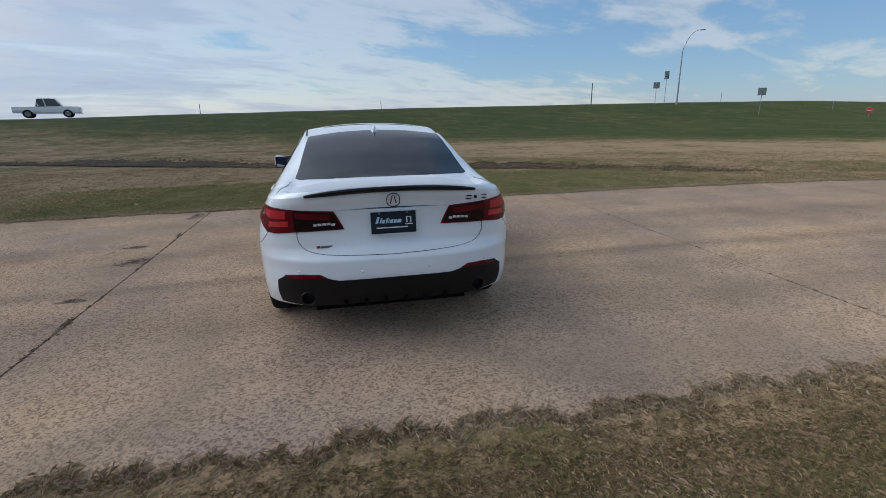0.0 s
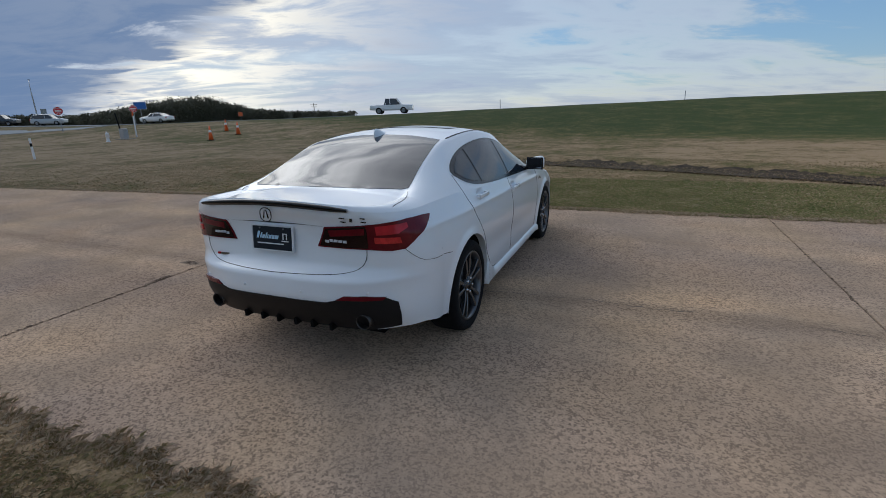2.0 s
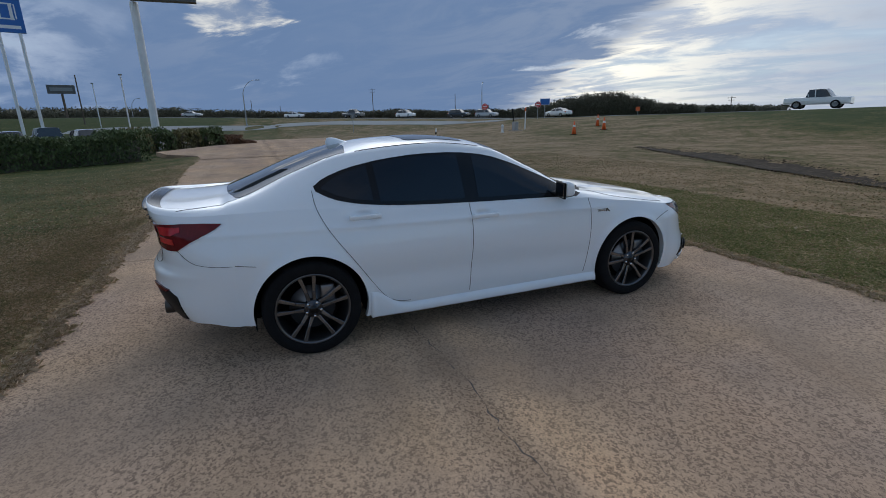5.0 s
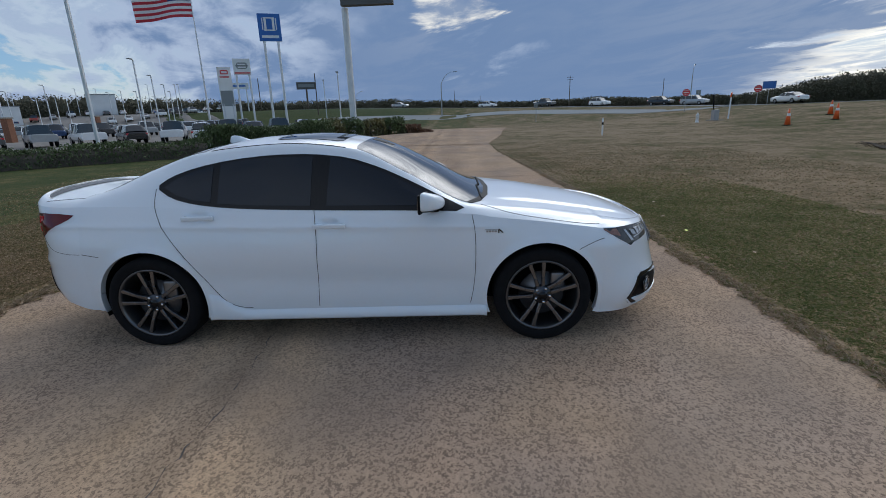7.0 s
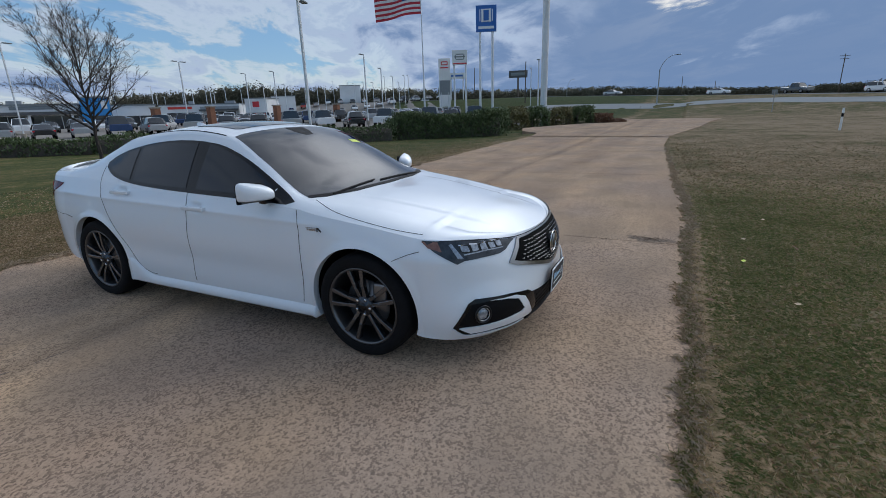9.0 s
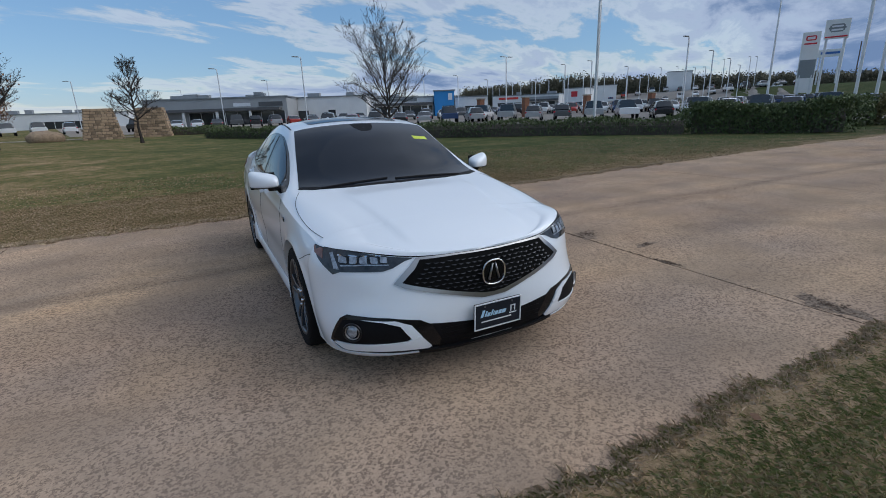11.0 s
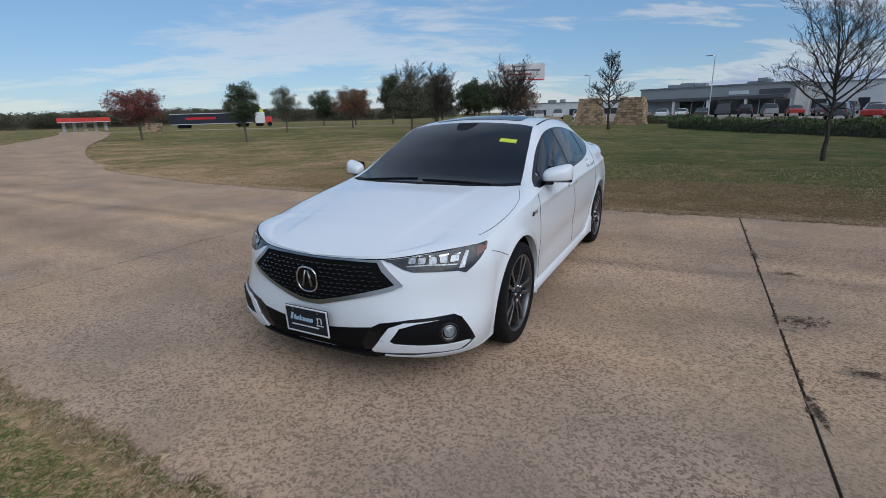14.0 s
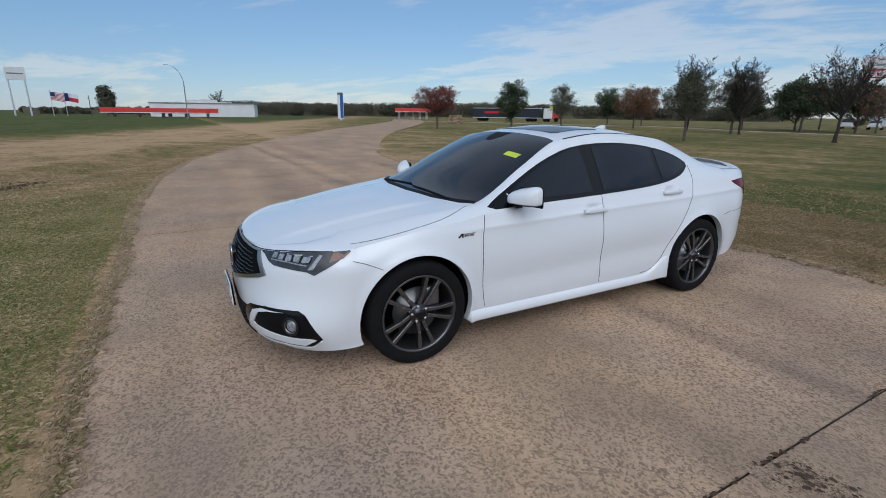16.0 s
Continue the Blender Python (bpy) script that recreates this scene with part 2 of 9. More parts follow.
def field_zones(n, l, place, total):
    """Greener on the embankment to the north and in the strip beside the drive, browner on the disturbed soil by the ditch."""
    sep = n.new("ShaderNodeSeparateXYZ")
    l.new(place, sep.inputs[0])

    def do(op, a, b=0.0, c=0.0):
        k = n.new("ShaderNodeMath")
        k.operation = op
        for i, v in enumerate((a, b, c)):
            if isinstance(v, (int, float)):
                k.inputs[i].default_value = v
            else:
                l.new(v, k.inputs[i])
        return k.outputs[0]

    def step(v, lo, hi):
        k = n.new("ShaderNodeMapRange")
        k.interpolation_type = "SMOOTHSTEP"
        l.new(v, k.inputs[0])
        k.inputs[1].default_value, k.inputs[2].default_value = lo, hi
        return k.outputs[0]

    along = do("ADD", sep.outputs["Y"], do("MULTIPLY", sep.outputs["X"], 0.42))     # across the ditch
    brown = do("MULTIPLY", step(along, 6.5, 11.0), do("SUBTRACT", 1.0, step(along, 18.0, 28.0)))
    near = do("MULTIPLY", step(sep.outputs["Y"], 2.0, 3.2), do("SUBTRACT", 1.0, step(along, 6.0, 9.5)))
    total = do("ADD", total, do("MULTIPLY", near, do("MULTIPLY_ADD", step(sep.outputs["X"], -1.0, 4.0), 0.075, -0.09)))
    green = step(along, 18.0, 31.0)
    lawn = step(do("MULTIPLY", sep.outputs["Y"], -1.0), 3.0, 5.5)
    total = do("ADD", total, -0.598)
    total = do("ADD", total, do("MULTIPLY", brown, -0.04))
    total = do("ADD", total, do("MULTIPLY", green, 0.21))
    total = do("ADD", total, do("ADD", do("MULTIPLY", do("MULTIPLY", lawn, step(do("MULTIPLY", sep.outputs["X"], -1.0), -9.0, 5.0)), 0.10), do("MULTIPLY", lawn, 0.07)))
    rim = do("MULTIPLY", step(do("MULTIPLY", sep.outputs["Y"], -1.0), 2.4, 3.2), do("SUBTRACT", 1.0, step(do("MULTIPLY", sep.outputs["Y"], -1.0), 4.0, 9.0)))
    total = do("ADD", total, do("MULTIPLY", rim, -0.10))
    # bare tan earth past the ditch to the north-east, greener slopes under the highway to the west
    bare = do("MULTIPLY", do("MULTIPLY", step(along, 11.0, 14.0), do("SUBTRACT", 1.0, step(along, 20.0, 27.0))), step(sep.outputs["X"], -1.0, 6.0))
    total = do("ADD", total, do("MULTIPLY", bare, -0.09))
    # dormant brown turf inside the bend of the drive to the south-east
    south = do("MULTIPLY", sep.outputs["Y"], -1.0)
    dormant = do("MULTIPLY", do("MULTIPLY", step(south, 2.4, 3.2), do("SUBTRACT", 1.0, step(south, 12.0, 26.0))), step(sep.outputs["X"], 0.0, 7.0))
    total = do("ADD", total, do("MULTIPLY", dormant, -0.075))
    return do("ADD", total, do("MULTIPLY", step(do("MULTIPLY", sep.outputs["X"], -1.0), 46.0, 68.0), 0.09))


M_GRASS = blend_mat("grass_ground", [(0.34, (0.40, 0.28, 0.165)), (0.45, (0.255, 0.182, 0.096)), (0.53, (0.165, 0.138, 0.054)), (0.61, (0.112, 0.110, 0.040)), (0.72, (0.062, 0.082, 0.026))],
                    [(0.08, 0.34), (0.5, 0.58), (2.6, 0.50), (11.0, 0.42), (42.0, 0.34)], rough=0.95, bump=1.0, bump_scale=38.0, zones=field_zones)
M_SOIL = blend_mat("dark_soil", [(0.35, (0.036, 0.027, 0.020)), (0.5, (0.075, 0.056, 0.040)), (0.66, (0.15, 0.112, 0.075))], [(0.9, 0.5), (7.0, 0.5)], bump=1.0, bump_scale=20)


def concrete_mat(name, tint=1.0):
    """Tan exposed-aggregate concrete: pale and dark pebbles in a worn matrix, broad stains, brushed relief."""
    m, n, l, p = nodes_of(name)
    place = n.new("ShaderNodeNewGeometry").outputs["Position"]

    def tex(kind, scale, detail=5.0):
        t = n.new(kind)
        t.inputs["Scale"].default_value = scale
        if "Detail" in t.inputs:
            t.inputs["Detail"].default_value = detail
        l.new(place, t.inputs["Vector"])
        return t

    def mix(kind, fac, a, b):
        k = n.new("ShaderNodeMix")
        k.data_type, k.blend_type = "RGBA", kind
        for sock, v in (("Factor", fac), ("A", a), ("B", b)):
            if isinstance(v, (int, float)):
                k.inputs[sock].default_value = v
            elif isinstance(v, tuple):
                k.inputs[sock].default_value = (*v, 1)
            else:
                l.new(v, k.inputs[sock])
        return k.outputs["Result"]

    def ramp(fac, stops):
        k = n.new("ShaderNodeValToRGB")
        els = k.color_ramp.elements
        while len(els) < len(stops):
            els.new(0.5)
        for e, (pos, c) in zip(els, stops):
            e.position, e.color = pos, (*c, 1)
        l.new(fac, k.inputs[0])
        return k.outputs[0]

    broad = tex("ShaderNodeTexNoise", 0.33).outputs["Fac"]
    mid = tex("ShaderNodeTexNoise", 2.3).outputs["Fac"]
    grit = tex("ShaderNodeTexNoise", 75.0).outputs["Fac"]
    jitter = tex("ShaderNodeTexNoise", 48.0, 3.0)
    bent = n.new("ShaderNodeVectorMath")
    bent.operation = "MULTIPLY_ADD"
    l.new(jitter.outputs["Color"], bent.inputs[0])
    bent.inputs[1].default_value = (0.012, 0.012, 0.012)
    l.new(place, bent.inputs[2])
    cells = tex("ShaderNodeTexVoronoi", 74.0)
    l.new(bent.outputs[0], cells.inputs["Vector"])

    def one_of(t):
        k = n.new("ShaderNodeSeparateColor")
        l.new(t.outputs["Color"], k.inputs[0])
        return k.outputs["Red"]

    base = ramp(broad, [(0.30, (0.368, 0.282, 0.224)), (0.5, (0.408, 0.315, 0.243)), (0.72, (0.450, 0.350, 0.264))])
    base = mix("MULTIPLY", 0.28, base, ramp(mid, [(0.30, (0.84, 0.83, 0.82)), (0.55, (1.0, 1.0, 1.0)), (0.8, (1.06, 1.04, 1.01))]))
    squash = n.new("ShaderNodeMapping")
    squash.inputs["Scale"].default_value = (0.22, 1.5, 1.0)
    l.new(place, squash.inputs["Vector"])
    smear = tex("ShaderNodeTexNoise", 1.0)
    l.new(squash.outputs[0], smear.inputs["Vector"])
    base = mix("MULTIPLY", 1.0, base, ramp(smear.outputs["Fac"], [(0.32, (0.87, 0.86, 0.86)), (0.5, (0.98, 0.975, 0.97)), (0.66, (1.06, 1.04, 1.02))]))
    blotch = tex("ShaderNodeTexNoise", 0.9, 8.0).outputs["Fac"]
    base = mix("MULTIPLY", 0.8, base, ramp(blotch, [(0.30, (0.74, 0.71, 0.71)), (0.44, (0.97, 0.95, 0.95)), (0.56, (1.04, 1.02, 1.0)), (0.72, (1.14, 1.10, 1.05))]))
    # tyres have worn pale sandy paths along the drive, with a darker line between them
    axes_ = n.new("ShaderNodeSeparateXYZ")
    l.new(place, axes_.inputs[0])

    def do(op, a, b):
        k = n.new("ShaderNodeMath")
        k.operation = op
        for i, v in enumerate((a, b)):
            if isinstance(v, (int, float)):
                k.inputs[i].default_value = v
            else:
                l.new(v, k.inputs[i])
        return k.outputs[0]

    drift = do("ADD", axes_.outputs["Y"], do("MULTIPLY", do("SUBTRACT", smear.outputs["Fac"], 0.5), 0.7))
    for mid_y, wide, gain in ((-1.02, 0.20, (1.13, 1.10, 1.05)), (-0.30, 0.20, (1.12, 1.09, 1.04)), (-0.64, 0.12, (0.84, 0.83, 0.82)), (-1.75, 0.40, (0.94, 0.93, 0.93)), (0.55, 0.40, (0.92, 0.91, 0.91)), (1.45, 0.22, (1.08, 1.06, 1.03)), (-2.7, 0.35, (1.08, 1.06, 1.03))):
        off = do("DIVIDE", do("SUBTRACT", drift, mid_y), wide)
        near_ = do("POWER", 2.718, do("MULTIPLY", do("MULTIPLY", off, off), -1.0))
        base = mix("MULTIPLY", near_, base, gain)
    hue = tex("ShaderNodeTexNoise", 0.62, 6.0).outputs["Fac"]
    base = mix("MULTIPLY", 1.0, base, ramp(hue, [(0.34, (0.90, 0.92, 0.97)), (0.48, (0.99, 0.98, 0.98)), (0.60, (1.03, 1.0, 0.955)), (0.72, (1.06, 1.02, 0.95))]))
    worn = ramp(blotch, [(0.36, (1.0, 1.0, 1.0)), (0.5, (0.72, 0.72, 0.72)), (0.62, (0.35, 0.35, 0.35))])
    pebble = ramp(one_of(cells), [(0.0, (0.88, 0.85, 0.82)), (0.12, (0.93, 0.89, 0.86)), (0.55, (1.0, 0.96, 0.93)), (0.76, (1.30, 1.22, 1.14)), (1.0, (2.15, 2.04, 1.88))])
    base = mix("MULTIPLY", worn, base, pebble)
    stones = tex("ShaderNodeTexVoronoi", 27.0)
    l.new(bent.outputs[0], stones.inputs["Vector"])
    base = mix("MULTIPLY", 0.22, base, ramp(one_of(stones), [(0.0, (0.78, 0.77, 0.76)), (0.5, (1.0, 1.0, 1.0)), (1.0, (1.3, 1.28, 1.25))]))
    base = mix("MULTIPLY", 0.30, base, ramp(grit, [(0.36, (0.62, 0.60, 0.59)), (0.62, (1.24, 1.23, 1.22))]))
    l.new(mix("MULTIPLY", 1.0, base, (tint * 0.985, tint * 1.01, tint * 1.02)), p.inputs["Base Color"])
    p.inputs["Roughness"].default_value, p.inputs["Specular IOR Level"].default_value = 0.95, 0.03
    p.inputs["Diffuse Roughness"].default_value = 0.3
    b = n.new("ShaderNodeBump")
    b.inputs["Strength"].default_value, b.inputs["Distance"].default_value = 0.3, 0.004
    l.new(mix("SUBTRACT", 0.6, grit, cells.outputs["Distance"]), b.inputs["Height"])
    l.new(b.outputs[0], p.inputs["Normal"])
    return m


M_SLAB = concrete_mat("tan_concrete", 0.645)
M_JOINT = mat("joint_filler", (0.035, 0.03, 0.027), 0.95, var=0.4, scale=9)
M_SPALL = blend_mat("broken_concrete", [(0.40, (0.12, 0.086, 0.062)), (0.46, (0.25, 0.18, 0.13)), (0.52, (0.36, 0.265, 0.19)), (0.60, (0.46, 0.345, 0.25))], [(34.0, 0.45), (110.0, 0.55)], bump=0.3, bump_scale=60)
M_PAINT = mat("white_paint", (0.80, 0.842, 0.885), 0.3, var=0.012, scale=1.5, coat=0.9)
M_GLOSS = mat("gloss_black", (0.006, 0.006, 0.007), 0.15, var=0.2, spec=0.35)
M_GLASS = mat("tinted_glass", (0.006, 0.010, 0.017), 0.025, var=0.15, scale=1.2, spec=0.5, coat=0.0)
M_TRIM = mat("matt_black_trim", (0.006, 0.006, 0.007), 0.55, var=0.3, spec=0.12)
M_VOID = mat("dark_underside", (0.006, 0.006, 0.006), 0.9, var=0.3, spec=0.08)
M_RUBBER = mat("tyre_rubber", (0.008, 0.008, 0.009), 0.9, var=0.3, scale=18, bump=0.3, bump_scale=150, spec=0.2)
M_SPOKE = mat("machined_grey_alloy", (0.155, 0.157, 0.165), 0.24, 0.9, var=0.12)
M_RIM = mat("dark_grey_alloy", (0.125, 0.127, 0.133), 0.28, 0.85, var=0.15)
M_BADGE = mat("black_chrome", (0.07, 0.072, 0.08), 0.25, 0.9, var=0.1)
M_STEEL = mat("brushed_steel", (0.20, 0.20, 0.205), 0.35, 0.9, var=0.15)
M_CHROME = mat("dark_chrome", (0.36, 0.36, 0.365), 0.28, 1.0, var=0.08)
M_BRIGHT = mat("bright_chrome", (0.72, 0.72, 0.73), 0.16, 1.0, var=0.05)
M_LENS = mat("clear_lens", (0.30, 0.325, 0.36), 0.16, 0.35, var=0.5, scale=60)
M_SMOKE = mat("smoked_lens", (0.012, 0.004, 0.005), 0.1, var=0.3, scale=14, spec=0.4)
M_BRAKE = mat("bright_red_lens", (0.50, 0.03, 0.03), 0.15, var=0.3, scale=30)
M_RED = mat("red_lens", (0.42, 0.018, 0.028), 0.14, var=0.25, scale=14, spec=0.35)
M_DARKRED = mat("smoked_red_lens", (0.11, 0.006, 0.011), 0.12, var=0.3, scale=14, spec=0.3)
M_AMBER = mat("amber_lens", (0.20, 0.105, 0.085), 0.15, var=0.3, scale=30)
M_LAMP = mat("headlight_dark_lens", (0.036, 0.041, 0.048), 0.1, var=0.7, scale=16, spec=0.45)
M_BULB = mat("lamp_reflector", (0.55, 0.58, 0.62), 0.38, 0.1, var=0.15)
M_GRILLE = mat("satin_black_bars", (0.012, 0.012, 0.013), 0.3, var=0.2, spec=0.35)
M_DIFF = mat("satin_black_panel", (0.010, 0.010, 0.011), 0.5, var=0.2, spec=0.2)
M_EXHAUST = mat("sooty_dark_steel", (0.06, 0.058, 0.056), 0.35, 0.8, var=0.3)
M_PIT = mat("dark_pitted_concrete", (0.082, 0.056, 0.040), 0.95, var=0.5, scale=40, bump=0.6, bump_scale=120, spec=0.1)
M_CRACK = mat("sandy_crack", (0.11, 0.09, 0.075), 0.95, var=0.4, scale=12)
M_PLATE = mat("plate_slate", (0.011, 0.016, 0.024), 0.4, var=0.15, spec=0.25)
M_WHITE = mat("white_print", (0.72, 0.74, 0.76), 0.5, var=0.08)
M_BLUEINK = mat("light_blue_print", (0.42, 0.62, 0.78), 0.5, var=0.08)
M_GRILLEBIT = mat("dark_satin_grille_wings", (0.045, 0.046, 0.050), 0.26, 0.5, var=0.3, spec=0.45)
M_SEAM = mat("panel_gap", (0.05, 0.05, 0.055), 0.8, var=0.2)
M_LIME = mat("yellow_green_sticker", (0.62, 0.72, 0.06), 0.5, var=0.08)
# the dark base colour stands in for the dark reflection in the door mirrors
M_MIRROR = mat("mirror_glass", (0.20, 0.215, 0.235), 0.02, 1.0, var=0.02)


# ---- building helpers ----
def thing(name, label, category, group="", at=(0, 0, 0)):
    ob = new(name)
    ob.location = at
    ob.empty_display_size = 0.2
    return tagged(ob, label, category, group)


def part(name, bm, material, parent=None, label="", smooth=False):
    me = bpy.data.meshes.new(name)
    if smooth:
        for fc in bm.faces:
            fc.smooth = True
    bm.to_mesh(me)
    bm.free()
    me.materials.append(material)
    ob = new(name, me)
    if parent is not None:
        ob.parent = parent
    if label:
        ob["label"] = label
    return ob


def raw(name, verts, faces, material, parent=None, label="", smooth=False):
    me = bpy.data.meshes.new(name)
    me.from_pydata([tuple(v) for v in verts], [], [tuple(f) for f in faces])
    if smooth:
        me.polygons.foreach_set("use_smooth", [True] * len(me.polygons))
    me.materials.append(material)
    ob = new(name, me)
    if parent is not None:
        ob.parent = parent
    if label:
        ob["label"] = label
    return ob


def box(bm, cx, cy, cz, sx, sy, sz, bevel=0.0, turn=0.0, lean=None):
    m = Matrix.Translation((cx, cy, cz)) @ Matrix.Rotation(radians(turn), 4, "Z")
    if lean is not None:
        m = m @ lean
    made = bmesh.ops.create_cube(bm, size=1.0, matrix=m @ Matrix.Diagonal((sx, sy, sz, 1)))["verts"]
    if bevel:
        edges = list({e for v in made for e in v.link_edges})
        bmesh.ops.bevel(bm, geom=edges, offset=bevel, segments=2, affect="EDGES", profile=0.6)
    return bm


def tube(bm, a, b, r0, r1, sides=10, caps=True):
    a, b = Vector(a), Vector(b)
    d = b - a
    m = Matrix.Translation((a + b) / 2) @ d.to_track_quat("Z", "Y").to_matrix().to_4x4()
    bmesh.ops.create_cone(bm, cap_ends=caps, segments=sides, radius1=r0, radius2=r1, depth=d.length, matrix=m)
    return bm


def lathe(bm, profile, axis_x=0.0, sides=48, m=Matrix()):
    """Turn a profile of (radius, x) round the x axis."""
    rings = []
    for r, x in profile:
        rings.append([bm.verts.new(m @ Vector((x, r * math.cos(2 * math.pi * k / sides), r * math.sin(2 * math.pi * k / sides)))) for k in range(sides)])
    for p, q in zip(rings, rings[1:]):
        for k in range(sides):
            bm.faces.new((p[k], p[(k + 1) % sides], q[(k + 1) % sides], q[k]))
    return bm


def pchip(*pts):
    """A smooth curve through a few points that never overshoots."""
    pts = sorted(pts)
    x, y = np.array([p[0] for p in pts], float), np.array([p[1] for p in pts], float)
    h, d = np.diff(x), np.diff(y) / np.diff(x)
    m = np.zeros(len(x))
    m[0], m[-1] = d[0], d[-1]
    for i in range(1, len(x) - 1):
        if d[i - 1] * d[i] > 0:
            w1, w2 = 2 * h[i] + h[i - 1], h[i] + 2 * h[i - 1]
            m[i] = (w1 + w2) / (w1 / d[i - 1] + w2 / d[i])

    def at(v):
        v = np.clip(np.asarray(v, float), x[0], x[-1])
        i = np.clip(np.searchsorted(x, v) - 1, 0, len(x) - 2)
        t = (v - x[i]) / h[i]
        return (y[i] * (1 + 2 * t) * (1 - t) ** 2 + m[i] * h[i] * t * (1 - t) ** 2 + y[i + 1] * t * t * (3 - 2 * t) + m[i + 1] * h[i] * t * t * (t - 1))
    return at

# ---- ground ----
def smooth(v, lo, hi):
    t = np.clip((np.asarray(v, float) - lo) / (hi - lo), 0, 1)
    return t * t * (3 - 2 * t)


def to_line(x, y, line):
    """Distance to a polyline of (x, y, z) and the z of the nearest place on it."""
    best, height = np.full(np.shape(x), 1e9), np.zeros(np.shape(x))
    for (ax, ay, az), (bx, by, bz) in zip(line, line[1:]):
        dx, dy = bx - ax, by - ay
        t = np.clip(((x - ax) * dx + (y - ay) * dy) / (dx * dx + dy * dy), 0, 1)
        d = np.hypot(x - ax - t * dx, y - ay - t * dy)
        height = np.where(d < best, az + t * (bz - az), height)
        best = np.minimum(best, d)
    return best, height


# drive: centre line; half width 3.25
DRIVE = [(-36, -0.45), (-26, -0.75), (-17, -0.8), (-12, -0.55), (-8, -0.32), (-5, -0.10), (-3.2, -0.05), (6, -0.05), (9, -0.25), (14, -1.1), (20, -3.2), (28, -6.7), (40, -13.0), (56, -22.5), (80, -36.0), (110, -50.0)]
# the embankment and the highway on it
CREST = [(200, 135, 2.3), (110, 101, 3.0), (65, 85, 2.75), (8, 65, 2.15), (-31, 51, 1.50), (-75, 46, 1.25), (-118, 14, 2.45), (-135, -30, 3.9), (-150, -90, 4.4), (-175, -200, 5.0)]


def drive_y(x):
    return np.interp(x, [p[0] for p in DRIVE], [p[1] for p in DRIVE])


def ground_z(x, y):
    x, y = np.asarray(x, float), np.asarray(y, float)
    d, h = to_line(x, y, CREST)
    z = h * (1 - smooth(d, 6, 38)) * np.maximum(smooth(y + 1.15 * np.maximum(0, -x - 60), 6, 30), smooth(-x, 104, 124))
    # lawn falls a little to the south-west
    z = z - 0.28 * smooth(-x - y, 12, 40) * (1 - smooth(-x - y, 60, 140)) * (y < 3)
    # ditch with a soil bank
    off = (y + 0.42 * x - 10.1) / 1.085
    live = smooth(x, -16, -11) * (1 - smooth(x, 17, 24))
    wob = 0.03 * np.sin(x * 0.9) + 0.02 * np.sin(x * 2.3 + 1)
    z = z - 0.10 * live * np.exp(-((off + wob) / 0.75) ** 2) + 0.06 * live * np.exp(-((off + wob - 1.4) / 0.9) ** 2)
    # small unevenness off the drive, and the bed under the slabs
    z = z + 0.03 * np.sin(x * 0.31 + 0.7) * np.sin(y * 0.27) + 0.012 * np.sin(x * 1.7) * np.sin(y * 1.9 + 1)
    side = np.abs(y - drive_y(x))
    near = np.where((x > -38) & (x < 110), 1.0, 0.0)
    flat = near * (1 - smooth(side, 3.25, 6.0))
    z = z * (1 - flat) + flat * 0.012
    return z - 0.12 * near * (side < 3.45)


def rag(side, x):
    """How far the turf creeps in over the drive's edge (minus) or stands back from it (plus)."""
    x = np.asarray(x, float)
    wild = 1.0 if side < 0 else 0.6
    return wild * (0.022 * np.sin(1.3 * x + side) + 0.024 * np.sin(3.7 * x + 2 * side) + 0.030 * np.sin(8.9 * x + 0.7) + 0.030 * np.sin(19.0 * x + side) + 0.02 * np.sin(41.0 * x + 2.1) + 0.014 * np.sin(83.0 * x))


def axis(fine_lo, fine_hi, step, far, extra=()):
    v = list(np.arange(fine_lo, fine_hi + 1e-6, step)) + list(extra)
    s, a, b = step, fine_lo, fine_hi
    while b < far:
        s *= 1.09
        a, b = a - s, b + s
        v += [a, b]
    return np.unique(np.round(v, 4))


gx, gy = axis(-22, 24, 0.4, 2600), axis(-9, 24, 0.3, 2600, (-3.60, -3.54, -3.50, -3.46, 3.34, 3.39, 3.43, 3.50))
GX, GY = np.meshgrid(gx, gy)
GZ = ground_z(GX, GY)
nx = len(gx)
faces = [(j * nx + i, j * nx + i + 1, (j + 1) * nx + i + 1, (j + 1) * nx + i) for j in range(len(gy) - 1) for i in range(nx - 1)]
ground = raw("ground", np.c_[GX.ravel(), GY.ravel(), GZ.ravel()], faces, M_GRASS, smooth=True)
tagged(ground, "dormant brown-green mown grass field rising to an embankment", "ground", kind="structure")


